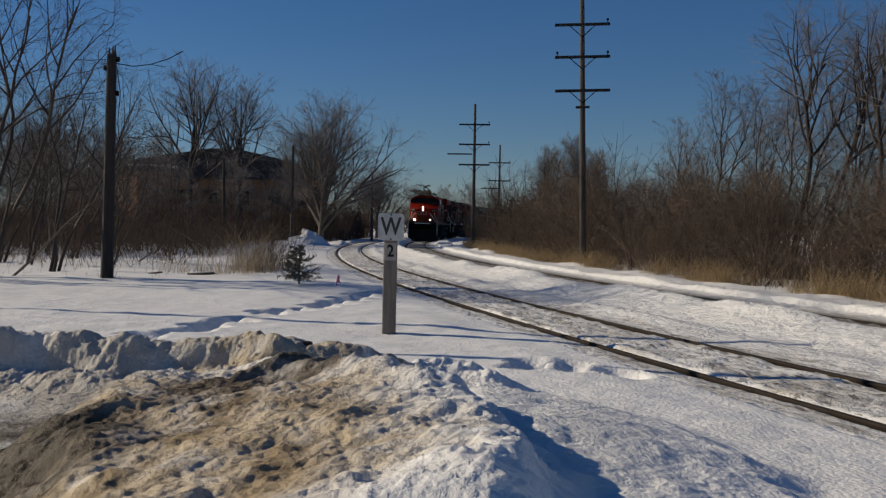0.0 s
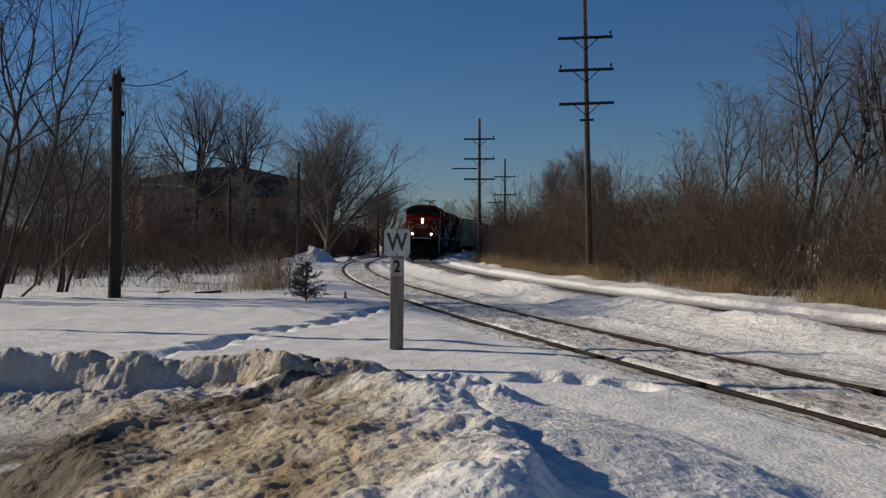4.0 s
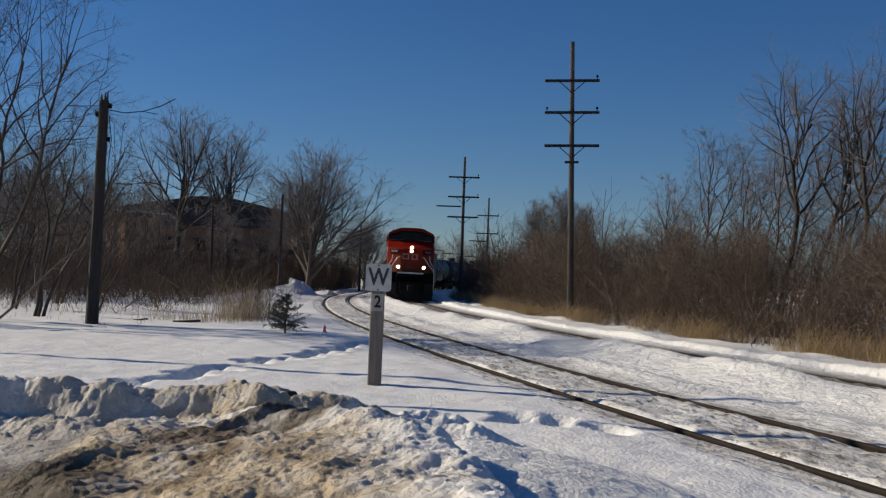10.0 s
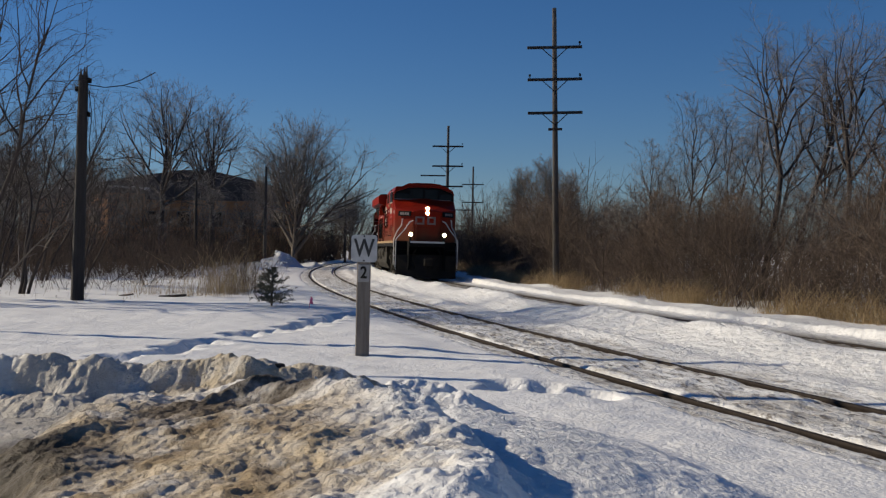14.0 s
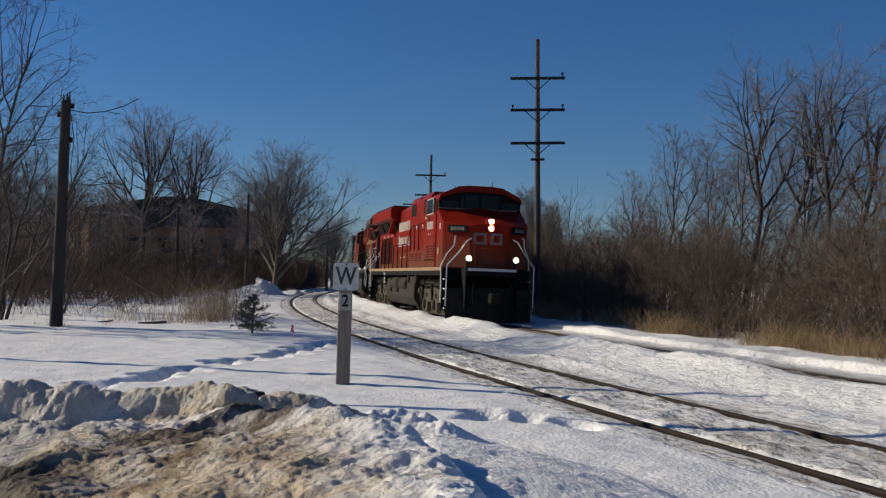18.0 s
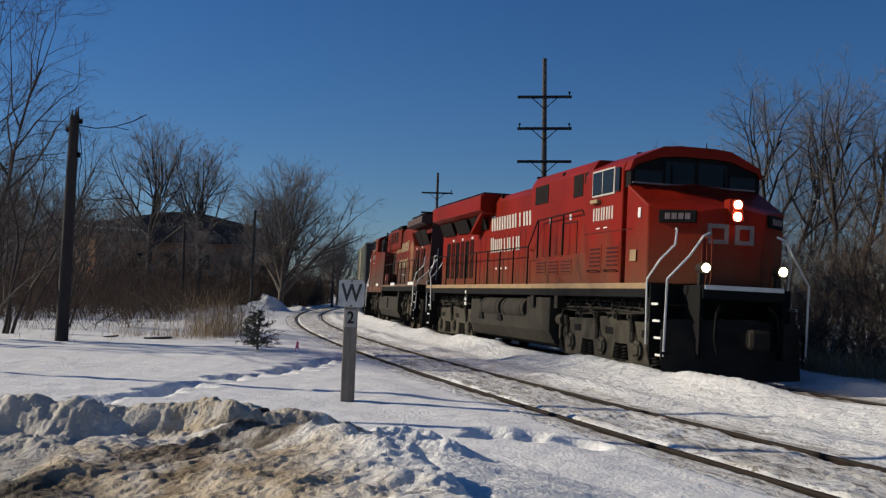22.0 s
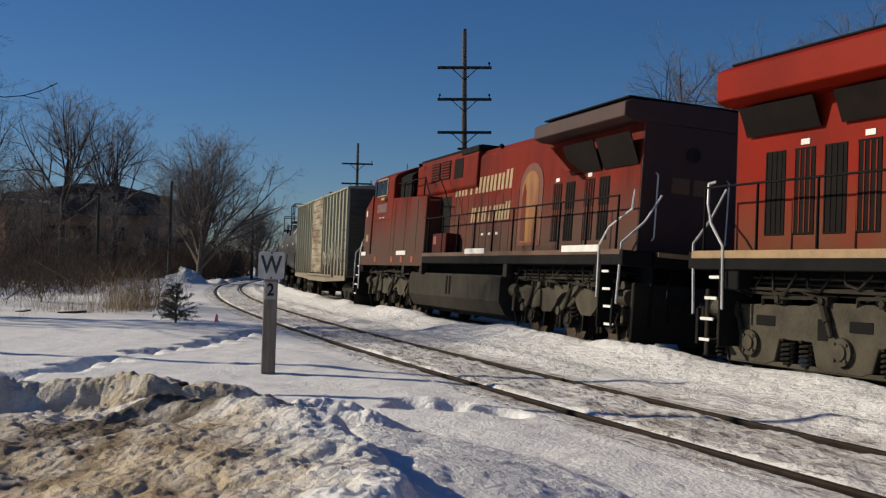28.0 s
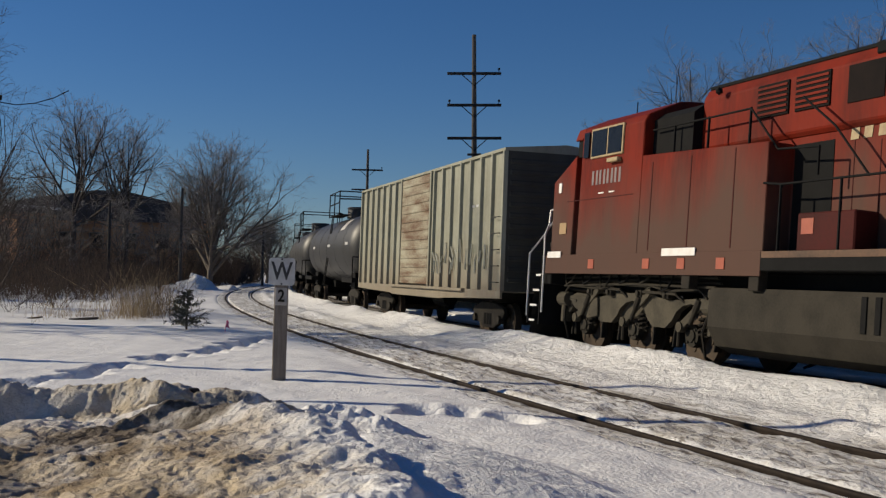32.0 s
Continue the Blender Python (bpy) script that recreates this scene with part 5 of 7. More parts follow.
def truck_piping(tr, yc):
    """Brake cylinders, sand pipes and air pipes on both sides of a truck."""
    for s in (-1, 1):
        for q in (-1, 1):
            bm = bmesh.new()
            y = yc + q * 2.62
            rod(bm, (s * 1.12, y - 0.17, 1.02), (s * 1.12, y + 0.17, 1.02), 0.15, 0.15, 14)
            rod(bm, (s * 1.12, y - q * 0.17, 1.02), (s * 1.14, y - q * 0.52, 1.0), 0.035, 0.03, 6)
            box(bm, s * 1.0, s * 1.2, y - 0.05, y + 0.05, 0.55, 0.9, 0.01)
            part("brake_cylinder", bm, FRAME_DUST, tr)
            bm = bmesh.new()
            pipe(bm, [(s * 1.2, y - q * 0.1, 1.16), (s * 1.22, y - q * 0.3, 1.3), (s * 1.2, y - q * 1.3, 1.26), (s * 1.22, y - q * 1.8, 1.34), (s * 1.15, y - q * 2.2, 1.22)], 0.022, 5)
            part("brake_rod", bm, GRIME_LIGHT, tr)
            bm = bmesh.new()
            pipe(bm, [(s * 1.16, y - q * 0.05, 0.98), (s * 1.22, y - q * 0.16, 0.6), (s * 1.1, y - q * 0.2, 0.2), (s * 0.9, y - q * 0.24, 0.12)], 0.026, 5)
            part("sand_pipe", bm, GRIME, tr)
        for a, b, z in ((-1.7, -0.4, 1.21), (0.2, 1.6, 1.25), (-0.8, 0.7, 1.33)):
            bm = bmesh.new()
            pipe(bm, [(s * 1.1, yc + a, z - 0.12), (s * 1.2, yc + a + 0.12, z), (s * 1.2, yc + b - 0.12, z + 0.02), (s * 1.08, yc + b, z - 0.08)], 0.027, 5)
            part("air_pipe", bm, GRIME_LIGHT, tr)
        for a in (-1.25, -0.35, 0.75, 1.5):
            bm = bmesh.new()
            box(bm, s * 1.02, s * 1.2, yc + a - 0.09, yc + a + 0.09, 1.13, 1.26, 0.01)
            rod(bm, (s * 1.2, yc + a, 1.2), (s * 1.24, yc + a, 1.2), 0.05, 0.05, 8)
            part("valve", bm, GRIME_LIGHT, tr)


def loco_truck(parent, yc, steel, old):
    """Three-axle truck. New: a deep plate frame with coil springs; old: an open frame arched over the wheels with slanting arms."""
    axles = (-1.9, 0.0, 1.9)
    bm = bmesh.new()
    for s in (-1, 1):
        if old:
            under = [(-2.7, 0.78)]
            for k in axles:
                under += [(k + 0.60 * math.cos(a), 0.56 + 0.50 * math.sin(a)) for a in np.linspace(math.pi, 0, 9)[1:-1]]
                if k < 1.5:
                    under += [(k + 0.74, 0.62), (k + 1.16, 0.62)]
            outline = under + [(2.7, 0.78), (2.75, 1.0), (2.2, 1.16), (1.2, 1.10), (0.6, 1.20), (-0.6, 1.20), (-1.2, 1.10), (-2.2, 1.16), (-2.75, 1.0)]
            prism(bm, [(yc + a, z) for a, z in outline], s * 0.98, s * 1.10, 0.0)
            prism(bm, [(yc + 1.25, 1.08), (yc + 2.5, 1.10), (yc + 2.2, 0.86), (yc + 1.6, 0.66), (yc + 1.22, 0.72)], s * 1.10, s * 1.15, 0.012)
        else:
            outline = [(-2.72, 0.62)]
            for k in axles:
                outline += [(k - 0.62, 0.62), (k - 0.52, 0.30), (k - 0.34, 0.24), (k + 0.34, 0.24), (k + 0.52, 0.30), (k + 0.62, 0.62)]
            outline += [(2.72, 0.62), (2.78, 0.92), (2.35, 1.10), (0.7, 1.12), (0.5, 1.18), (-0.5, 1.18), (-0.7, 1.12), (-2.35, 1.10), (-2.78, 0.92)]
            prism(bm, [(yc + a, z) for a, z in outline], s * 0.98, s * 1.13, 0.012)
            box(bm, s * 0.99, s * 1.12, yc - 2.5, yc + 2.5, 0.22, 0.29, 0.01)
    box(bm, -1.0, 1.0, yc - 0.7, yc + 0.7, 0.75, 1.15, 0.03)
    for q in (-2.55, 2.4):
        box(bm, -1.0, 1.0, yc + q, yc + q + 0.15, 0.75, 1.02, 0.02)
    tr = part("truck", bm, steel, parent, "dusty cast steel three-axle truck")
    for k in axles:
        wheelset(tr, yc + k, 0.53)
        for s in (-1, 1):
            bm = bmesh.new()
            out = 1.13 if not old else 0.98
            rod(bm, (s * (out - 0.06), yc + k, 0.53), (s * (out + 0.06), yc + k, 0.53), 0.20, 0.19, 16)
            rod(bm, (s * (out + 0.06), yc + k, 0.53), (s * (out + 0.09), yc + k, 0.53), 0.12, 0.11, 12)
            for a in range(4):
                rod(bm, (s * (out + 0.06), yc + k + 0.15 * math.cos(a * 1.571 + 0.78), 0.53 + 0.15 * math.sin(a * 1.571 + 0.78)), (s * (out + 0.085), yc + k + 0.15 * math.cos(a * 1.571 + 0.78), 0.53 + 0.15 * math.sin(a * 1.571 + 0.78)), 0.025, 0.025, 6)
            part("journal_box", bm, steel if not old else GRIME_LIGHT, tr)
            if not old:
                for a, b, z0 in ((0.10, 0.52, 0.80), (-0.50, -0.30, 0.66)):
                    # no hole is cut: a black plate paints the shade of the pocket
                    bm = bmesh.new()
                    box(bm, s * 1.125, s * 1.14, yc + k + a, yc + k + b, z0, 0.95, 0.004)
                    part("frame_pocket", bm, NEAR_BLACK, tr, "black patch for the shade inside a frame opening")
                for q in (-0.76, 0.76):
                    coil(tr, s * 1.06, yc + k + q, 0.28, 0.62)
            else:
                coil(tr, s * 1.05, yc + k - 0.36, 0.52, 0.86, 0.085, 4)
                bm = bmesh.new()
                prism(bm, [(yc + k + 0.12, 0.62), (yc + k + 0.26, 0.70), (yc + k - 0.62, 1.30), (yc + k - 0.76, 1.22)], s * 1.12, s * 1.17, 0.01)
                rod(bm, (s * 1.08, yc + k + 0.18, 0.66), (s * 1.2, yc + k + 0.18, 0.66), 0.09, 0.09, 10)
                rod(bm, (s * 1.08, yc + k - 0.68, 1.24), (s * 1.2, yc + k - 0.68, 1.24), 0.08, 0.08, 10)
                part("swing_arm", bm, FRAME_DUST, tr)
            for q in (-1, 1):
                bm = bmesh.new()
                box(bm, s * 0.84, s * 0.96, yc + k + q * 0.57 - 0.05, yc + k + q * 0.57 + 0.05, 0.3, 0.75, 0.02)
                rod(bm, (s * 0.95, yc + k + q * 0.60, 0.85), (s * 0.98, yc + k + q * 0.62, 0.30), 0.03, 0.03, 6)
                part("brake_shoe", bm, GRIME, tr)
            bm = bmesh.new()
            rod(bm, (s * 1.17, yc + k - 0.34, 1.10), (s * 1.20, yc + k - 0.16, 0.72), 0.04, 0.04, 8)
            rod(bm, (s * 1.17, yc + k - 0.36, 1.13), (s * 1.185, yc + k - 0.26, 0.92), 0.06, 0.06, 8)
            part("damper", bm, GRIME_LIGHT, tr)
    truck_piping(tr, yc)
    return tr


def word(parent, n, x, y0, y1, z0, z1, material, slant=0.10, narrow=(), side=1):
    """Plain slanted bars in the size and colour of a painted word, two for each letter, on a side wall."""
    w = (y1 - y0) / n
    for i in range(n):
        a, b = y0 + i * w + 0.10 * w, y0 + (i + 1) * w - 0.12 * w
        top = z1 + (0.06 if i == 0 else 0)
        bars = [(a + w * 0.26, b - w * 0.26)] if i in narrow else [(a, a + w * 0.30), (b - w * 0.30, b)]
        for p, q in bars:
            bm = bmesh.new()
            prism(bm, [(p, z0), (q, z0), (q - side * slant * 0.5, top), (p - side * slant * 0.5, top)], x, x + 0.006)
            part("lettering", bm, material, parent)


def locomotive(name, label, m, old):
    """Six-axle diesel locomotive; old: the faded one with a full-width side wall and an emblem."""
    red = RED_OLD if old else RED
    top = thing(name, m, label, "locomotive", "locomotives")
    rear = -20.55
    # frame and deck
    bm = bmesh.new()
    box(bm, -1.5, 1.5, rear, -1.35, 1.60, 1.87, 0.012)
    box(bm, -0.9, 0.9, rear + 0.4, -1.4, 1.25, 1.60, 0.01)
    deck = part("deck", bm, NEAR_BLACK, top, "dark steel underframe and walkway")
    if not old:
        for s in (-1, 1):
            bm = bmesh.new()
            box(bm, s * 1.498, s * 1.51, rear + 0.1, -1.4, 1.77, 1.885)
            part("stripe", bm, GOLD, deck, "dusty gold stripe along the deck edge")
    else:
        for s in (-1, 1):
            bm = bmesh.new()
            box(bm, s * 1.498, s * 1.508, rear + 0.1, -8.6, 1.79, 1.885)
            part("stripe", bm, DECK_BROWN, deck, "dusty brown deck edge")
            bm = bmesh.new()
            box(bm, s * 1.47, s * 1.503, -8.58, -1.4, 1.52, 1.90, 0.006)
            part("valance", bm, RED_OLD, deck, "dirty red skirt below the cab")
            for a, b in ((-2.1, -1.5), (-6.9, -5.9), (-13.6, -12.2), (-19.6, -18.0)):
                bm = bmesh.new()
                box(bm, s * 1.506, s * 1.522, a, b, 1.84, 1.97, 0.004)
                part("reflector_strip", bm, WHITE, deck, "white reflective strip")
            for a in (-7.6, -6.5, -5.4, -3.4):
                bm = bmesh.new()
                box(bm, s * 1.504, s * 1.518, a - 0.11, a + 0.11, 1.62, 1.8, 0.004)
                part("reflector", bm, ORANGE, deck, "orange reflector")
    # nose and cab
    nose_a = [(0.62, 1.87), (0.66, 3.30), (0.3, 3.36), (0.0, 3.37)]
    nose_b = [(1.46, 1.87), (1.48, 3.42), (0.6, 3.56), (0.0, 3.58)]
    nose_c = [(1.5, 1.87), (1.5, 3.90), (0.6, 4.0), (0.0, 4.02)]
    t = loft([section(nose_a, -0.82), section(nose_b, -1.52), section(nose_c, -2.5)])
    bmesh.ops.bevel(t, geom=[e for e in t.edges if e.calc_length() > 0.5], offset=0.03, segments=2, affect="EDGES", profile=0.5)
    part("nose", merge(bmesh.new(), t), red, top, "sloping red nose")
    cab_lo = [(1.5, 1.87), (1.5, 4.28), (1.42, 4.42), (0.78, 4.72), (0.4, 4.76), (0.0, 4.77)]
    end = -5.05 if old else -4.85
    t = loft([section(cab_lo, -2.72), section(cab_lo, end)])
    bmesh.ops.bevel(t, geom=[e for e in t.edges if abs(e.verts[0].co.y - e.verts[1].co.y) > 1 or True], offset=0.018, segments=1, affect="EDGES", profile=0.5)
    cab = part("cab", merge(bmesh.new(), t), red, top, "red cab")
    bm = bmesh.new()
    merge(bm, loft([section([(1.45, 3.86), (1.45, 4.18), (1.35, 4.30), (0.78, 4.50), (0.4, 4.53), (0, 4.53)], -2.46), section([(1.45, 3.86), (1.45, 4.18), (1.35, 4.30), (0.78, 4.50), (0.4, 4.53), (0, 4.53)], -2.73)]))
    part("windscreen_frame", bm, NEAR_BLACK, cab, "dark windscreen surround")
    visor = [(1.5, 4.2), (1.42, 4.42), (0.78, 4.72), (0.4, 4.76), (-0.4, 4.76), (-0.78, 4.72), (-1.42, 4.42), (-1.5, 4.2), (-1.452, 4.19), (-1.36, 4.31), (-0.78, 4.51), (-0.4, 4.54), (0.4, 4.54), (0.78, 4.51), (1.36, 4.31), (1.452, 4.19)]
    part("roof_visor", merge(bmesh.new(), loft([[(x, yy, z) for x, z in visor] for yy in (-2.70, -2.40)])), red, cab)
    for x0, x1 in ((-1.36, -0.76), (-0.7, -0.04), (0.04, 0.7), (0.76, 1.36)):
        bm = bmesh.new()
        box(bm, x0, x1, -2.47, -2.445, 3.95, 4.22 if abs(x0 + x1) > 1.5 else 4.44, 0.004)
        part("windscreen", bm, GLASS, cab)
    for x in (-0.65, 0.55):
        bm = bmesh.new()
        pipe(bm, [(x, -2.42, 3.95), (x + 0.02, -2.43, 4.36)], 0.012, 5)
        part("wiper", bm, NEAR_BLACK, cab)
    for a, b in ((-1.3, -0.2), (0.3, 1.45)):
        bm = bmesh.new()
        box(bm, a, b, -2.4, -2.36, 3.92, 3.955)
        part("sill_trim", bm, LOGO_GREY, cab)
    for s in (-1, 1):
        bm = bmesh.new()
        box(bm, s * 1.49, s * 1.53, -4.36, -3.12, 3.76, 4.34, 0.01)
        frame_ = part("side_window", bm, LETTER if not old else CREAM, cab, "sliding cab window in a pale frame")
        for a, b in ((-4.31, -3.80), (-3.75, -3.17), (-3.05, -2.84)):
            bm = bmesh.new()
            box(bm, s * 1.515, s * 1.54, a, b, 3.80, 4.30, 0.004)
            part("pane", bm, GLASS, frame_)
        bm = bmesh.new()
        box(bm, s * 1.5, s * 1.6, -4.3, -3.9, 3.62, 3.70, 0.01)
        part("arm_rest", bm, CREAM, cab)
        # road number as plain bars
        for i in range(8):
            bm = bmesh.new()
            box(bm, s * 1.5, s * 1.507, -4.31 + i * 0.145 + 0.012 * (i % 2), -4.23 + i * 0.145 + 0.012 * (i % 2), 3.24, 3.52, 0.003)
            part("number_bar", bm, LOGO_GREY if old else LETTER, cab, "pale painted bar in place of a number")
        for i in range(2):
            bm = bmesh.new()
            box(bm, s * 1.5, s * 1.506, -4.1 + i * 0.4, -3.9 + i * 0.4, 3.06, 3.085)
            part("stencil_bar", bm, WHITE, cab)
        # grab irons and lockers low on the cab side
        for a, b in () if old else ((-4.45, -3.75), (-3.5, -2.8)):
            bm = bmesh.new()
            box(bm, s * 1.498, s * 1.512, a, b, 2.15, 2.72, 0.006)
            lk = part("louvre_door", bm, RED_DARK if old else red, cab, "louvred locker door")
            for k in range(5):
                bm = bmesh.new()
                box(bm, s * 1.508, s * 1.522, a + 0.06, b - 0.06, 2.24 + k * 0.09, 2.28 + k * 0.09)
                part("slat", bm, RED_DARK, lk)
            bm = bmesh.new()
            pipe(bm, [(s * 1.51, a + 0.05, 2.12), (s * 1.57, a + 0.05, 2.16), (s * 1.57, b - 0.05, 2.16), (s * 1.51, b - 0.05, 2.12)], 0.012, 5)
            part("grab_iron", bm, NEAR_BLACK, cab)
        bm = bmesh.new()
        box(bm, s * 1.5, s * 1.508, -2.25, -1.95, 2.32, 2.55, 0.003)
        part("builder_plate", bm, GOLD, cab)
        bm = bmesh.new()
        box(bm, s * 1.496, s * 1.505, -4.8, -2.2, 2.97, 2.985)
        part("panel_seam", bm, RED_DARK, cab)
        bm = bmesh.new()
        box(bm, s * 1.492, s * 1.506, -1.92, -1.80, 3.18, 3.38)
        part("stencil_bar", bm, WHITE, cab)
    # front of the nose: number boards, headlamps, logo plate, door, ditch lamps
    ny = -0.80
    for s in (-1, 1):
        t = bmesh.new()
        box(t, -0.36, 0.36, -0.02, 0.06, -0.12, 0.12, 0.01)
        bm = merge(bmesh.new(), t, Matrix.Translation((s * 1.03, -1.12, 3.18)) @ Matrix.Rotation(radians(-s * 40), 4, "Z") @ Matrix.Rotation(radians(4), 4, "X"))
        nb = part("number_board", bm, NEAR_BLACK, top, "black number board")
        for i in range(4):
            t = bmesh.new()
            box(t, -0.25 + i * 0.13, -0.15 + i * 0.13, 0.06, 0.068, -0.06, 0.06)
            part("number_bar", merge(bmesh.new(), t, Matrix.Translation((s * 1.03, -1.12, 3.18)) @ Matrix.Rotation(radians(-s * 40), 4, "Z") @ Matrix.Rotation(radians(4), 4, "X")), LOGO_GREY, nb)
    bm = bmesh.new()
    box(bm, -0.16, 0.14, -1.0, -0.72, 3.10, 3.56, 0.03)
    lampbox = part("headlamp_housing", bm, red, top)
    lit = SILVER if old else LAMP
    for z in (3.445, 3.215):
        bm = bmesh.new()
        lamp_disc(bm, -0.01, -0.73, z, 0.078)
        part("headlamp", bm, lit, lampbox, "" if old else "lit headlamp")
    for s in (-1, 1):
        bm = bmesh.new()
        rod(bm, (s * 0.80, -0.62, 2.19), (s * 0.80, -0.36, 2.19), 0.09, 0.12, 14)
        box(bm, s * 0.80 - 0.05, s * 0.80 + 0.05, -0.6, -0.5, 1.88, 2.1)
        hs = part("ditch_lamp", bm, GRIME, top, "ditch lamp on a bracket")
        bm = bmesh.new()
        lamp_disc(bm, s * 0.80, -0.375, 2.19, 0.078)
        part("lens", bm, lit, hs)
    # plain blocks where the nose carries a logo
    for x0, x1, z0, z1 in ((0.12, 0.56, 2.98, 3.06), (0.47, 0.56, 2.76, 2.98), (0.12, 0.21, 2.76, 2.98), (0.12, 0.56, 2.68, 2.76), (-0.42, -0.02, 2.98, 3.06), (-0.42, -0.33, 2.76, 2.98), (-0.11, -0.02, 2.76, 2.98), (-0.42, -0.02, 2.68, 2.76)):
        bm = bmesh.new()
        box(bm, x0, x1, -0.82, -0.796, z0, z1, 0.003)
        part("logo_block", bm, LOGO_GREY, top, "plain pale block of a painted logo")
    bm = bmesh.new()
    box(bm, -0.55, 0.55, -0.83, -0.79, 1.9, 2.55, 0.01)
    part("nose_door", bm, red, top)
    for x in (-0.72, 0.52, 0.62, 0.72):
        bm = bmesh.new()
        pipe(bm, [(x, -0.72, 1.9), (x, -0.68, 2.0), (x, -0.68, 2.5 if x < 0 else 2.75), (x, -0.76, 2.55 if x < 0 else 2.8)], 0.016, 5)
        part("grab_iron", bm, red, top)
    # front platform, pilot plough, steps and coupler
    for front in (True, False):
        y0 = 0.0 if front else rear - 0.05
        sgn = 1 if front else -1
        f = lambda d: (y0 - sgn * (0.35 + d)) if front else (y0 - sgn * d)
        bm = bmesh.new()
        box(bm, -0.85, 0.85, f(0), f(1.2), 1.62, 1.87, 0.02)
        box(bm, -1.45, 1.45, f(0.9), f(1.25), 1.3, 1.86, 0.02)
        plat = part("end_platform", bm, NEAR_BLACK, top)
        bm = bmesh.new()
        box(bm, -0.82, 0.82, f(-0.02), f(0.0), 1.79, 1.875)
        part("platform_edge", bm, SILVER if front else GOLD, plat)
        bm = bmesh.new()
        if front:
            merge(bm, loft([[(-1.45, f(0.35), 0.12), (0, f(-0.25), 0.10), (1.45, f(0.35), 0.12), (0, f(0.5), 0.12)], [(-1.45, f(0.5), 1.2), (0, f(0.15), 1.25), (1.45, f(0.5), 1.2), (0, f(0.6), 1.2)]]))
        else:
            box(bm, -1.2, 1.2, f(0.1), f(0.2), 0.25, 1.3, 0.02)
        part("pilot", bm, GRIME, top, "black pilot plough")
        bm = bmesh.new()
        box(bm, -0.14, 0.14, f(-0.55), f(0.4), 0.78, 1.02, 0.03)
        box(bm, -0.2, 0.2, f(-0.66), f(-0.42), 0.72, 1.08, 0.05)
        part("coupler", bm, GRIME, top)
        for s in (-1, 1):
            bm = bmesh.new()
            box(bm, s * 0.86, s * 1.5, f(0.86), f(0.9), 0.45, 1.86)
            box(bm, s * 1.46, s * 1.5, f(0.3), f(0.36), 0.45, 1.0)
            box(bm, s * 0.84, s * 0.88, f(0.05), f(0.9), 0.5, 1.86)
            well = part("step_well", bm, NEAR_BLACK, top)
            for i, z in enumerate((0.53, 0.85, 1.17, 1.49)):
                bm = bmesh.new()
                box(bm, s * 0.88, s * 1.46, f(0.28 + i * 0.1), f(0.62 + i * 0.08), z - 0.025, z)
                st = part("step", bm, GRIME, well)
                bm = bmesh.new()
                box(bm, s * 1.462, s * 1.478, f(0.28 + i * 0.1), f(0.62 + i * 0.08), z - 0.03, z + 0.015)
                part("step_edge", bm, WHITE, st)
            bm = bmesh.new()
            pipe(bm, [(s * 1.5, f(0.95), 1.0), (s * 1.52, f(0.95), 1.95), (s * 1.5, f(0.62), 2.3), (s * 1.28, f(0.22), 2.62), (s * 1.26, f(0.2), 2.95), (s * 1.2, f(0.3), 2.98)] if not front else [(s * 1.5, f(1.0), 0.7), (s * 1.52, f(1.0), 1.95), (s * 1.4, f(0.72), 2.32), (s * 1.2, f(0.5), 2.62), (s * 1.18, f(0.48), 2.9), (s * 1.14, f(0.6), 2.93)], 0.022, 6)
            part("end_handrail", bm, SILVER, top, "pale bent end handrail")
            bm = bmesh.new()
            pipe(bm, [(s * 1.48, f(0.25), 0.6), (s * 1.48, f(0.2), 1.95), (s * 1.1, f(0.08), 2.4), (s * 0.85, f(0.05), 2.78), (s * 0.7, f(0.1), 2.85)] if front else [(s * 1.48, f(0.2), 0.9), (s * 1.48, f(0.15), 2.0), (s * 1.1, f(0.05), 2.4), (s * 0.8, f(0.03), 2.9)], 0.022, 6)
            part("end_handrail", bm, SILVER, top, "pale bent end handrail")
            bm = bmesh.new()
            pipe(bm, [(s * 0.5, f(0.0), 1.5), (s * 0.62, f(-0.12), 1.35), (s * 0.66, f(-0.15), 0.9), (s * 0.58, f(-0.12), 0.6)], 0.03, 6)
            part("air_hose", bm, NEAR_BLACK, top)
    # hood
    hz = 4.60
    hood_half = [(1.05, 1.87), (1.05, 4.40), (0.92, hz - 0.02), (0.0, hz)]
    hood_end = -20.0 if not old else -20.2
    t = loft([section(hood_half, -6.4 if old else -8.6), section(hood_half, hood_end)])
    bmesh.ops.bevel(t, geom=t.edges[:], offset=0.02, segments=1, affect="EDGES", profile=0.5)
    hood = part("hood", merge(bmesh.new(), t), red, top, "long red engine hood")
    up = [(1.06, 3.60), (1.13, 3.68), (1.13, 4.50), (1.04, 4.68), (0.0, 4.72)] if old else [(1.32, 2.5), (1.32, 4.48), (1.18, 4.70), (0.0, 4.74)]
    y_up = (-4.86, -9.2) if not old else (-6.3, -11.6)
    t = loft([section(up, y_up[0]), section(up, y_up[1])])
    bmesh.ops.bevel(t, geom=t.edges[:], offset=0.02, segments=1, affect="EDGES", profile=0.5)
    part("equipment_hood", merge(bmesh.new(), t), red, top)
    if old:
        # recess wall in black, its shade put into the colour
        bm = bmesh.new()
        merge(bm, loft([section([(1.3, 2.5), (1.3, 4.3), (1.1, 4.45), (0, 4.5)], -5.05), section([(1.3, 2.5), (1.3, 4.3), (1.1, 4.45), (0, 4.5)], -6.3)]))
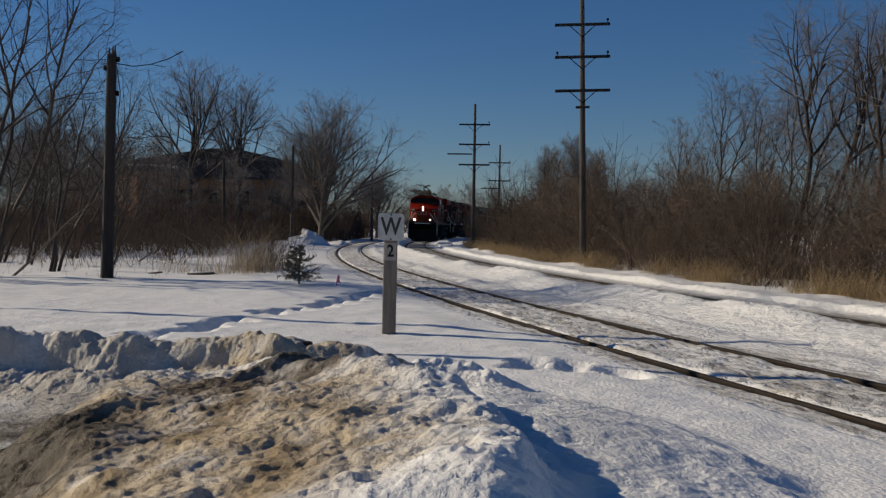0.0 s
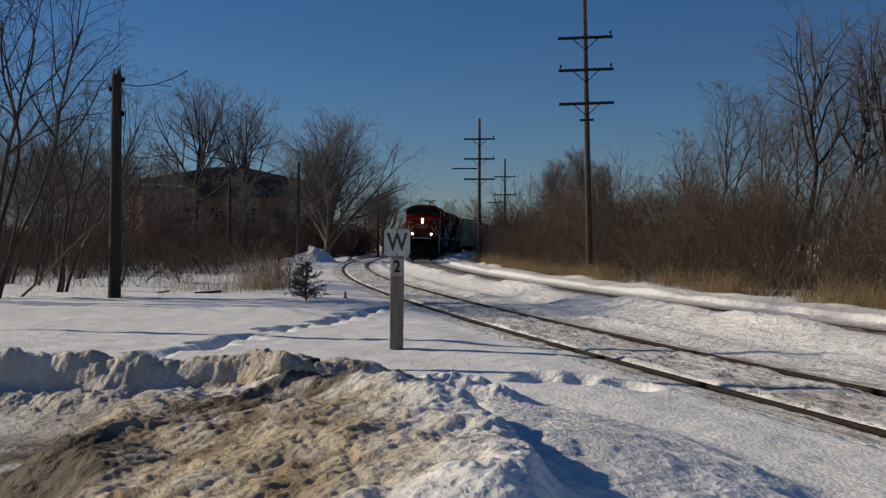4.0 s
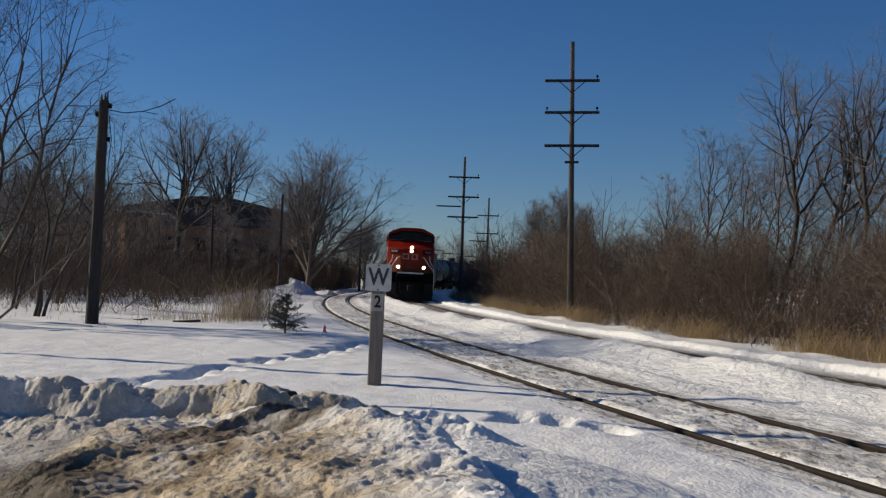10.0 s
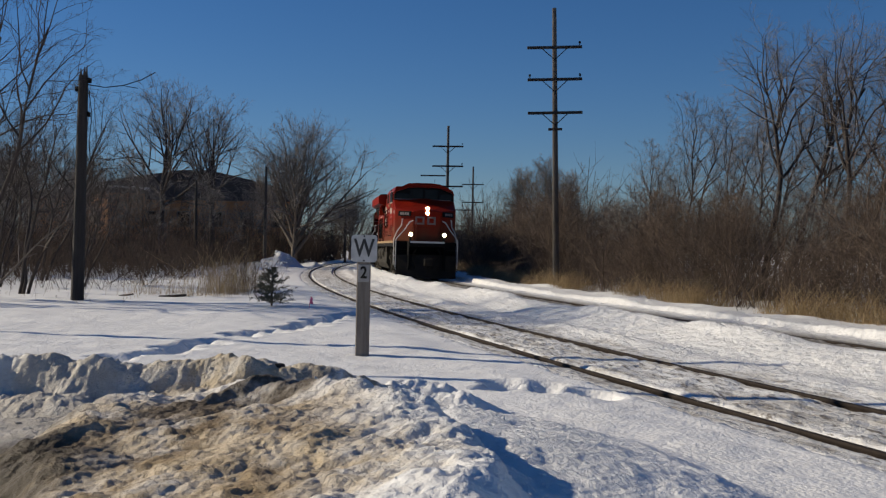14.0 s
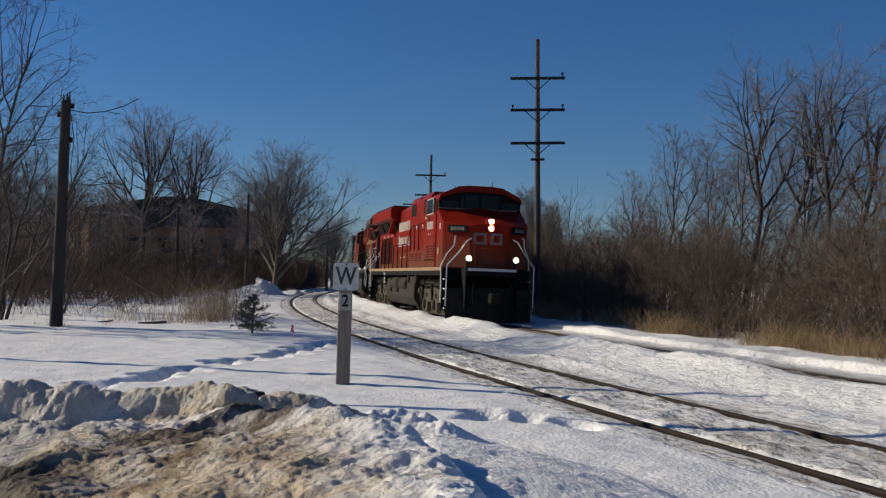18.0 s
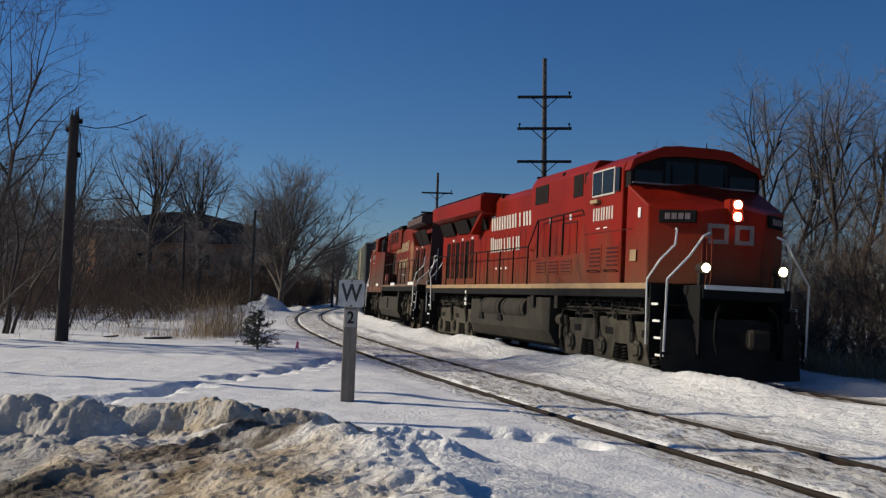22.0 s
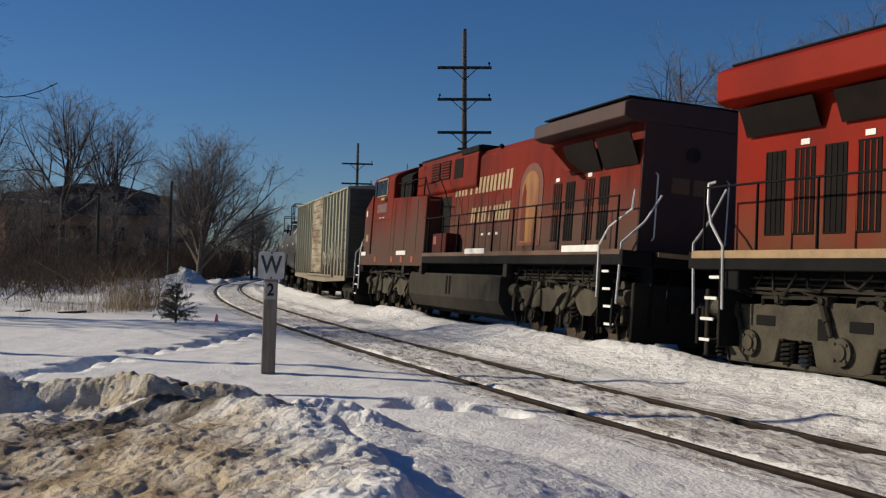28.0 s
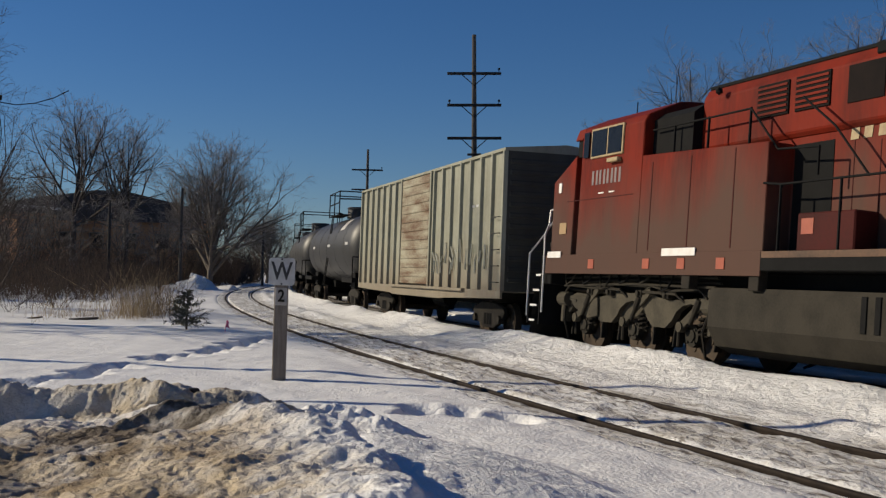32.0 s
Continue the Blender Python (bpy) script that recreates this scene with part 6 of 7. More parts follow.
        part("recess_wall", bm, NEAR_BLACK, top, "recess behind the cab, coloured black for its shade")
        bm = bmesh.new()
        prism(bm, [(-8.6, 1.87), (-4.9, 1.87), (-4.9, 3.66), (-8.6, 3.52)], -1.49, 1.49, 0.012)
        part("side_wall", bm, RED_OLD, top, "streaked full-width side wall")
        for y in (-5.4, -6.6, -7.8):
            for s in (-1, 1):
                bm = bmesh.new()
                box(bm, s * 1.485, s * 1.497, y - 0.012, y + 0.012, 1.95, 3.5)
                part("panel_seam", bm, RED_DARK, top)
        for y0, y1 in ((-8.55, -7.8), (-9.45, -8.7)):
            for s in (-1, 1):
                bm = bmesh.new()
                box(bm, s * 1.12, s * 1.155, y0, y1, 3.98, 4.5, 0.008)
                lv = part("louvre_panel", bm, GRILLE, top, "open louvre panel")
                for k in range(6):
                    bm = bmesh.new()
                    box(bm, s * 1.15, s * 1.17, y0 + 0.03, y1 - 0.03, 4.02 + k * 0.08, 4.055 + k * 0.08)
                    part("slat", bm, RED_OLD, lv)
        for s in (-1, 1):
            bm = bmesh.new()
            box(bm, s * 1.12, s * 1.145, -10.5, -9.8, 3.95, 4.48, 0.006)
            part("vent", bm, GRILLE, top, "dark mesh vent")
            bm = bmesh.new()
            box(bm, s * 1.06, s * 1.46, -10.45, -9.3, 1.875, 2.42, 0.02)
            bx = part("battery_box", bm, RED_DARK, top)
            bm = bmesh.new()
            box(bm, s * 1.46, s * 1.468, -9.65, -9.4, 2.12, 2.34)
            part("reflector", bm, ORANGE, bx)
            # flat black panel on the hood, painted shade of an open doorway
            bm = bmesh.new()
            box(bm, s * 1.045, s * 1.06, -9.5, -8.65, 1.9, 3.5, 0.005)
            part("doorway", bm, NEAR_BLACK, top, "black panel for the shaded doorway behind the side wall")
    else:
        bm = bmesh.new()
        box(bm, -1.48, 1.48, -8.25, -4.86, 1.872, 2.56, 0.015)
        part("side_locker", bm, red, top)
        for s in (-1, 1):
            for a, b, z0, z1 in ((-6.05, -5.45, 3.92, 4.44), (-5.35, -4.98, 4.2, 4.44), (-8.85, -7.85, 3.95, 4.42)):
                bm = bmesh.new()
                box(bm, s * 1.31, s * 1.335, a, b, z0, z1, 0.006)
                part("vent", bm, GRILLE, top, "dark mesh vent")
            for a, b in ((-8.1, -7.4), (-7.2, -6.5), (-6.3, -5.6)):
                bm = bmesh.new()
                box(bm, s * 1.478, s * 1.492, a, b, 2.1, 2.46, 0.004)
                lk = part("louvre_door", bm, red, top)
                for k in range(4):
                    bm = bmesh.new()
                    box(bm, s * 1.49, s * 1.50, a + 0.05, b - 0.05, 2.15 + k * 0.08, 2.18 + k * 0.08)
                    part("slat", bm, RED_DARK, lk)
            for a, z in ((-6.2, 3.4), (-7.6, 3.4), (-5.2, 3.92)):
                bm = bmesh.new()
                box(bm, s * 1.32, s * 1.33, a - 0.06, a + 0.06, z, z + 0.14)
                part("stencil_bar", bm, WHITE, top)
            for a, b, z0, z1 in ((-6.75, -6.72, 2.6, 3.33), (-5.75, -5.72, 2.6, 3.33), (-6.75, -5.72, 3.33, 3.36)):
                bm = bmesh.new()
                box(bm, s * 1.318, s * 1.334, a, b, z0, z1)
                part("panel_seam", bm, RED_DARK, top)
    if old:
        bm = bmesh.new()
        box(bm, -1.04, 1.04, y_up[1] + 0.02, y_up[0] - 0.02, 4.67, 4.745, 0.02)
        part("roof_hatch", bm, NEAR_BLACK, top, "sooty roof hatch")
        bm = bmesh.new()
        box(bm, -1.14, 1.14, y_up[1] - 0.02, y_up[1] + 1.3, 4.55, 4.72, 0.02)
        part("roof_hatch", bm, NEAR_BLACK, top, "sooty roof hatch")
    # hood doors, seams, latches
    for s in (-1, 1):
        for i in range(1, 12):
            y = -9.4 - i * 0.5
            bm = bmesh.new()
            box(bm, s * 1.045, s * 1.056, y - 0.007, y + 0.007, 1.95, 3.4 if i > 1 else 4.3)
            part("door_seam", bm, RED_DARK, hood)
        ys = [-15.75 - i * 0.62 for i in range(6)] if not old else [-16.35, -17.0, -17.9, -18.55]
        for i, y in enumerate(ys):
            bm = bmesh.new()
            box(bm, s * 1.048, s * 1.062, y - 0.44, y, 2.12, 3.36, 0.006)
            if old:
                bm.free()
                bm = bmesh.new()
                box(bm, s * 1.048, s * 1.062, y - 0.44, y, 2.8, 3.36, 0.006)
                box(bm, s * 1.048, s * 1.062, y - 0.44, y, 2.12, 2.68, 0.006)
            dr = part("radiator_door", bm, GRILLE, hood, "dark louvred hood door")
            for k in range(4):
                bm = bmesh.new()
                box(bm, s * 1.06, s * 1.072, y - 0.42 + k * 0.11, y - 0.40 + k * 0.11, 2.15, 3.33)
                part("slat", bm, NEAR_BLACK if i % 2 else red, dr)
            if i % 2 == 0:
                bm = bmesh.new()
                box(bm, s * 1.05, s * 1.062, y - 0.3, y - 0.12, 3.40, 3.48)
                part("stencil_bar", bm, WHITE, hood)
        for i in range(3):
            bm = bmesh.new()
            box(bm, s * 1.05, s * 1.058, -12.2 - i * 0.5, -12.05 - i * 0.5, 2.35, 2.41)
            part("stencil_bar", bm, WHITE, hood)
    # words as plain blocks
    mk = CREAM if old else LETTER
    for s in (-1, 1):
        x = 1.054 if s > 0 else -1.06
        if old:
            word(top, 8, x, -13.95, -9.75, 3.45, 3.86, mk, side=1, narrow=(5,))
            word(top, 7, x, -13.9, -11.15, 2.70, 3.08, mk, side=1, narrow=(3, 5))
            bm = bmesh.new()
            arch = lambda c, half, z0, zs: [(c - half, z0), (c + half, z0)] + [(c + half * math.cos(a), zs + half * 0.85 * math.sin(a)) for a in np.linspace(0, math.pi, 13)]
            out = x if s > 0 else x - 0.004
            prism(bm, arch(-15.15, 0.66, 2.05, 3.38), out, out + 0.005)
            em = part("emblem", bm, EMBLEM_RING, top, "faded arched emblem, olive ring round a yellow shield")
            bm = bmesh.new()
            prism(bm, arch(-15.12, 0.47, 2.12, 3.36), out + s * 0.004, out + s * 0.008 + 0.001)
            shield = part("emblem_shield", bm, GOLD_MARK, em, "worn yellow shield")
            bm = bmesh.new()
            c, e = -15.12, -s * 0.47
            prism(bm, [(c + 0.35 * e, 2.16), (c + 0.97 * e, 2.16), (c + 0.97 * e, 3.2), (c + 0.75 * e, 3.5), (c + 0.5 * e, 3.3)], out + s * 0.009, out + s * 0.012 + 0.001)
            part("emblem_patch", bm, RED_OLD, em)
        else:
            word(top, 8, x, -13.8, -9.65, 3.53, 3.93, mk, side=1, narrow=(5,))
            word(top, 7, x, -13.8, -10.85, 2.87, 3.27, mk, side=1, narrow=(3, 5))
    # end wall of the hood, its colour darkened for the shade on it
    bm = bmesh.new()
    box(bm, -1.04, 1.04, hood_end - 0.012, hood_end + 0.02, 1.9, 4.5, 0.006)
    endw = part("hood_end", bm, DARK_BROWN if old else RED_DARK, top, "end wall of the hood, darkened for shade")
    for x0 in (-0.42, 0.04):
        bm = bmesh.new()
        box(bm, x0, x0 + 0.38, hood_end - 0.03, hood_end - 0.01, 3.0, 3.3, 0.01)
        part("number_bar", bm, DECK_BROWN if old else RED_DARK, endw)
    for x0 in (-0.75, 0.75):
        bm = bmesh.new()
        pipe(bm, [(x0, hood_end - 0.01, 2.1), (x0, hood_end - 0.09, 2.15), (x0, hood_end - 0.09, 3.3), (x0, hood_end - 0.01, 3.35)], 0.016, 5)
        part("grab_iron", bm, SILVER, endw)
    bm = bmesh.new()
    rod(bm, (0, hood_end - 0.05, 3.75), (0, hood_end, 3.75), 0.14, 0.14, 14)
    part("rear_lamp", bm, GRIME, endw)
    # radiator section
    ry0, ry1 = (-13.6, -19.95) if not old else (-16.1, -20.25)
    rad = [(1.30, 4.25), (1.5, 4.31), (1.5, 4.57), (1.36, 4.64), (0, 4.67)] if old else [(1.30, 4.08), (1.5, 4.16), (1.5, 4.60), (1.36, 4.68), (0, 4.70)]
    t = loft([section(rad, ry0), section(rad, ry1)])
    bmesh.ops.bevel(t, geom=t.edges[:], offset=0.015, segments=1, affect="EDGES", profile=0.5)
    rd = part("radiator_housing", merge(bmesh.new(), t), RED if not old else DARK_BROWN, top, "overhanging radiator housing")
    bm = bmesh.new()
    box(bm, -1.35, 1.35, ry1 + 0.15, ry0 - 0.15, 4.695, 4.73, 0.01)
    part("radiator_top", bm, NEAR_BLACK, rd)
    for s in (-1, 1):
        n = 3 if not old else 2
        w = (abs(ry1 - ry0) - 0.5) / n if not old else 1.45
        for i in range(n):
            a = ry1 + 0.12 + i * (w + 0.06)
            t = bmesh.new()
            box(t, -0.012, 0.012, a + (0.0 if old else 0.14), a + w - (0.06 if old else 0.20), -0.31 if old else -0.24, 0.31 if old else 0.22, 0.004)
            bm = merge(bmesh.new(), t, Matrix.Translation((s * 1.185, 0, 3.78 if old else 3.84)) @ Matrix.Rotation(radians(s * 22), 4, "Y"))
            part("intake_screen", bm, GRILLE, rd, "slanted dark intake screen")
        bm = bmesh.new()
        prism(bm, [(ry0 - 1.7, 3.5), (ry0 - 1.5, 3.5), (ry0 - 0.3, 4.1), (ry0 - 0.6, 4.1)], s * 1.06, s * 1.35, 0.01)
        part("bracket", bm, red, rd)
    # roof details
    bm = bmesh.new()
    box(bm, -0.5, 0.5, -12.6, -11.4, 4.48, 4.66, 0.04)
    rod(bm, (0, -12.0, 4.6), (0, -12.0, 4.78), 0.3, 0.26, 14)
    part("exhaust_stack", bm, NEAR_BLACK, top)
    bm = bmesh.new()
    for x in (-0.16, 0.0, 0.16):
        rod(bm, (x, -9.7, 4.64), (x, -9.25, 4.68), 0.03, 0.075, 8)
    box(bm, -0.25, 0.25, -9.75, -9.65, 4.45, 4.66)
    part("air_horn", bm, NEAR_BLACK, top)
    bm = bmesh.new()
    box(bm, -0.35, 0.1, -3.8, -3.3, 4.69, 4.76, 0.02)
    rod(bm, (0.5, -4.2, 4.68), (0.5, -4.2, 4.84), 0.09, 0.07, 10)
    pipe(bm, [(-0.6, -3.2, 4.67), (-0.6, -3.2, 5.0)], 0.012, 5)
    part("antenna", bm, NEAR_BLACK, top)
    for s in (-1, 1):
        for y in (-9.3, -12.9, -6.9):
            bm = bmesh.new()
            bmesh.ops.create_icosphere(bm, subdivisions=1, radius=0.07, matrix=Matrix.Translation((s * (1.0 if y < -9.2 else 1.25), y, 4.56)))
            part("lifting_lug", bm, NEAR_BLACK, top)
    # side handrails
    for s in (-1, 1):
        y_h = np.linspace(-20.2, -8.9, 10)
        for y in y_h:
            bm = bmesh.new()
            rod(bm, (s * 1.46, y, 1.8), (s * 1.46, y, 2.86), 0.024, 0.02, 6)
            part("handrail_post", bm, NEAR_BLACK, top)
        bm = bmesh.new()
        if old:
            pipe(bm, [(s * 1.46, -20.2, 2.86), (s * 1.46, -8.9, 2.86), (s * 1.5, -8.55, 2.9)], 0.018, 6)
            pipe(bm, [(s * 1.4, -9.6, 2.95), (s * 1.4, -9.6, 3.35), (s * 1.4, -8.7, 3.4), (s * 1.4, -8.0, 4.1), (s * 1.4, -5.2, 4.1)], 0.018, 6)
            pipe(bm, [(s * 1.4, -10.6, 2.86), (s * 1.4, -9.9, 3.6), (s * 1.4, -9.2, 4.1)], 0.018, 6)
        else:
            pipe(bm, [(s * 1.46, -20.2, 2.86), (s * 1.46, -8.9, 2.86), (s * 1.46, -8.2, 3.5), (s * 1.46, -5.1, 3.56), (s * 1.46, -4.9, 3.4)], 0.018, 6)
        part("handrail", bm, NEAR_BLACK, top)
        if not old:
            for y in (-8.15, -7.2, -6.3):
                bm = bmesh.new()
                rod(bm, (s * 1.46, y, 2.5), (s * 1.46, y, 3.52), 0.024, 0.02, 6)
                part("handrail_post", bm, NEAR_BLACK, top)
        else:
            for y in (-8.0, -6.9, -5.9):
                bm = bmesh.new()
                rod(bm, (s * 1.4, y, 3.5), (s * 1.4, y, 4.12), 0.022, 0.02, 6)
                part("handrail_post", bm, NEAR_BLACK, top)
    # below the deck: fuel tank, air tanks, piping, trucks
    bm = bmesh.new()
    half = [(0.9, 0.30), (1.22, 0.42), (1.4, 0.72), (1.4, 1.02 if not old else 1.26), (1.36, 1.10 if not old else 1.34)]
    t = loft([section(half, -7.2), section(half, -14.5)])
    merge(bm, t)
    if not old:
        box(bm, -1.4, 1.4, -9.0, -7.2, 1.0, 1.56, 0.02)
        box(bm, -1.4, 1.4, -14.5, -13.5, 1.0, 1.45, 0.02)
    fuel = part("fuel_tank", bm, GRIME_LIGHT, top, "grimy welded fuel tank")
    if old:
        for s in (-1, 1):
            for y in (-10.9, -10.65):
                bm = bmesh.new()
                box(bm, s * 1.39, s * 1.42, y - 0.05, y + 0.05, 0.80, 1.28, 0.005)
                part("sight_gauge", bm, NEAR_BLACK, fuel)
    else:
        for s in (-1, 1):
            for a, b in ((-11.15, -9.15), (-13.3, -11.4)):
                t = bmesh.new()
                rod(t, (s * 1.18, a, 1.24), (s * 1.18, b, 1.24), 0.30, 0.30, 24)
                bmesh.ops.bevel(t, geom=[e for e in t.edges if abs(e.verts[0].co.y - e.verts[1].co.y) < 0.01], offset=0.06, segments=2, affect="EDGES", profile=0.5)
                part("air_tank", merge(bmesh.new(), t), GRIME_LIGHT, top, "rounded grey air reservoir", smooth=False)
                for y in (a + 0.25, b - 0.25):
                    bm = bmesh.new()
                    rod(bm, (s * 1.18, y - 0.03, 1.24), (s * 1.18, y + 0.03, 1.24), 0.312, 0.312, 24)
                    part("strap", bm, GRIME, top)
            for y in (-13.2, -11.3):
                bm = bmesh.new()
                prism(bm, [(y - 0.25, 0.88), (y + 0.25, 0.88), (y + 0.12, 1.05), (y - 0.12, 1.05)], s * 1.0, s * 1.46, 0.01)
                part("saddle", bm, NEAR_BLACK, top)
    for s in (-1, 1):
        for k, z in enumerate((1.42, 1.5, 1.34)):
            bm = bmesh.new()
            pipe(bm, [(s * (1.1 + 0.06 * k), -20.0, z), (s * (1.1 + 0.06 * k), -14.7, z - 0.02), (s * 1.0, -14.3, z)], 0.024, 5)
            part("air_pipe", bm, GRIME_LIGHT, top)
            bm = bmesh.new()
            pipe(bm, [(s * (1.1 + 0.06 * k), -7.1, z), (s * (1.12 + 0.06 * k), -4.5, z + 0.02), (s * (1.1 + 0.06 * k), -1.8, z - 0.05)], 0.024, 5)
            part("air_pipe", bm, GRIME_LIGHT, top)
        rng = random.Random(31)
        for k in range(14):
            y = (-19.6 + k * 0.72) if k < 7 else (-6.6 + (k - 7) * 0.72)
            bm = bmesh.new()
            z = rng.uniform(1.28, 1.5)
            pipe(bm, [(s * 1.2, y, 1.58), (s * 1.27, y + 0.1, z), (s * 1.26, y + 0.32, z - 0.06), (s * 1.2, y + 0.5, 1.56)], 0.018, 5)
            part("cable", bm, GRIME_LIGHT if k % 2 else NEAR_BLACK, top)
        for y in (-14.9, -6.6, -8.4):
            bm = bmesh.new()
            box(bm, s * 1.3, s * 1.47, y - 0.12, y + 0.12, 1.3, 1.62, 0.01)
            part("junction_box", bm, GRIME, top)
        for z in () if old else (1.66, 1.44, 1.3):
            bm = bmesh.new()
            box(bm, s * 1.47, s * 1.505, -14.95, -14.8, z - 0.06, z + 0.04)
            part("stencil_bar", bm, WHITE, top)
    loco_truck(top, -4.35, FRAME_DUST, old)
    loco_truck(top, -17.5, FRAME_DUST, old)
    return top


def car_truck(parent, yc):
    """Two-axle freight truck."""
    bm = bmesh.new()
    for s in (-1, 1):
        prism(bm, [(yc - 1.15, 0.62), (yc - 1.05, 0.74), (yc - 0.45, 0.86), (yc + 0.45, 0.86), (yc + 1.05, 0.74), (yc + 1.15, 0.62), (yc + 0.95, 0.42), (yc + 0.4, 0.22), (yc - 0.4, 0.22), (yc - 0.95, 0.42)], s * 0.95, s * 1.07, 0.02)
    box(bm, -1.0, 1.0, yc - 0.25, yc + 0.25, 0.5, 0.85, 0.03)
    tr = part("truck", bm, GRIME, parent, "dark cast steel two-axle truck")
    for k in (-0.88, 0.88):
        wheelset(tr, yc + k, 0.42)
        for s in (-1, 1):
            bm = bmesh.new()
            rod(bm, (s * 0.98, yc + k, 0.45), (s * 1.14, yc + k, 0.45), 0.11, 0.1, 12)
            part("journal_box", bm, GRIME_LIGHT, tr)
    for s in (-1, 1):
        for q in (-0.2, 0.0, 0.2):
            bm = bmesh.new()
            rod(bm, (s * 1.02, yc + q, 0.3), (s * 1.02, yc + q, 0.58), 0.085, 0.085, 8)
            part("spring", bm, NEAR_BLACK, tr)
    return tr


def couplers(parent, y0, y1):
    for y, d in ((y0, 1), (y1, -1)):
        bm = bmesh.new()
        box(bm, -0.13, 0.13, y - d * 0.5, y + d * 0.5, 0.76, 0.98, 0.03)
        box(bm, -0.2, 0.2, y + d * 0.4, y + d * 0.62, 0.7, 1.04, 0.05)
        part("coupler", bm, GRIME, parent)


def boxcar(m):
    """Outside-braced boxcar: y from 0 (leading end) to -14.8."""
    ln, w = 14.8, 1.52
    top = thing("boxcar", m, "pale grey-green ribbed boxcar with a rusting sliding door", "freight car", "freight cars")
    bm = bmesh.new()
    box(bm, -w + 0.05, w - 0.05, -ln, 0, 1.12, 4.42, 0.02)
    body = part("body", bm, BOX, top, "pale green steel body")
    bm = bmesh.new()
    prism(bm, [(-w - 0.02, 4.40), (w + 0.02, 4.40), (w + 0.02, 4.47), (0, 4.62), (-w - 0.02, 4.47)], -ln - 0.03, 0.03, 0, "y")
    part("roof", bm, BOX, top, "low ridged steel roof")
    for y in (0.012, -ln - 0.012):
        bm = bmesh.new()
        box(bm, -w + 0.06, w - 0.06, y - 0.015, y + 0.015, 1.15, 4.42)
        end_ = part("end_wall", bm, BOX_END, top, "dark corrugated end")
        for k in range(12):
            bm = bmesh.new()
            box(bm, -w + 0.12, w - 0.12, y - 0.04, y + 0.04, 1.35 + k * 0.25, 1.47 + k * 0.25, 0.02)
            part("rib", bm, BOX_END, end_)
    for s in (-1, 1):
        for y in [-0.06 - i * 0.80 for i in range(8)] + [-ln + 0.06 + i * 0.80 for i in range(8)]:
            bm = bmesh.new()
            prism(bm, [(s * (w - 0.06), y - 0.085), (s * (w + 0.03), y - 0.05), (s * (w + 0.03), y + 0.05), (s * (w - 0.06), y + 0.085)], 1.16, 4.42)
            bmesh.ops.transform(bm, matrix=Matrix(((0, 1, 0, 0), (0, 0, 1, 0), (1, 0, 0, 0), (0, 0, 0, 1))), verts=bm.verts)
            part("side_post", bm, BOX, top)
        bm = bmesh.new()
        box(bm, s * (w - 0.06), s * (w + 0.05), -8.95, -5.85, 1.22, 4.36, 0.015)
        door = part("door", bm, RUST_DOOR, top, "sliding door with flaking paint and rust")
        for k in range(11):
            bm = bmesh.new()
            box(bm, s * (w + 0.045), s * (w + 0.075), -8.85, -5.95, 1.42 + k * 0.27, 1.50 + k * 0.27, 0.012)
            part("rib", bm, RUST_DOOR, door)
        for y in (-9.0, -5.8):
            bm = bmesh.new()
            box(bm, s * (w - 0.02), s * (w + 0.085), y - 0.06, y + 0.06, 1.15, 4.42, 0.01)
            part("door_post", bm, BOX, top)
        bm = bmesh.new()
        prism(bm, [(-ln, 1.16), (0, 1.16), (0, 0.98), (-1.6, 0.95), (-4.6, 0.88), (-4.8, 0.86), (-9.9, 0.86), (-10.2, 0.90), (-13.2, 0.95), (-ln, 0.98)], s * (w - 0.03), s * (w + 0.03), 0.008)
        part("side_sill", bm, BOX, top)
        bm = bmesh.new()
        box(bm, s * (w + 0.02), s * (w + 0.12), -10.0, -2.6, 1.10, 1.17)
        part("door_track", bm, BOX, top)
        for k in range(5):
            bm = bmesh.new()
            z = 1.35 + k * 0.38
            pipe(bm, [(s * (w + 0.0), -0.55, z), (s * (w + 0.08), -0.55, z), (s * (w + 0.08), -0.12, z), (s * (w + 0.0), -0.12, z)], 0.014, 5)
            part("ladder_rung", bm, BOX_END, top)
        # paint scrawl as loose pale strokes
        rng = random.Random(7)
        for k in range(14):
            y, z = -5.4 + k * 0.34 + rng.uniform(-0.1, 0.1), 1.75 + rng.uniform(0, 0.5)
            bm = bmesh.new()
            pipe(bm, [(s * (w + 0.0), y, z - 0.25), (s * (w + 0.0), y + rng.uniform(-0.12, 0.12), z + 0.05), (s * (w + 0.0), y + rng.uniform(-0.25, 0.25), z + rng.uniform(0.2, 0.45))], 0.028, 4)
            part("paint_scrawl", bm, CHALK, body, "faded white paint stroke")
        for k in range(4):
            bm = bmesh.new()
            box(bm, s * (w - 0.05), s * (w - 0.035), -2.7 + k * 0.3, -2.5 + k * 0.3, 3.2, 3.26)
            part("stencil_bar", bm, SIGN, body)
    bm = bmesh.new()
    box(bm, -0.3, 0.3, -ln + 0.1, -0.1, 0.75, 1.15, 0.02)
    for y in (-4.5, -6.2, -8.6, -10.4):
        box(bm, -1.4, 1.4, y - 0.06, y + 0.06, 0.92, 1.14)
    rod(bm, (0.5, -7.0, 0.8), (0.5, -8.2, 0.8), 0.22, 0.22, 12)
    part("underframe", bm, NEAR_BLACK, top)
    couplers(top, 0, -ln)
    car_truck(top, -2.1)
    car_truck(top, -ln + 2.1)
    return top


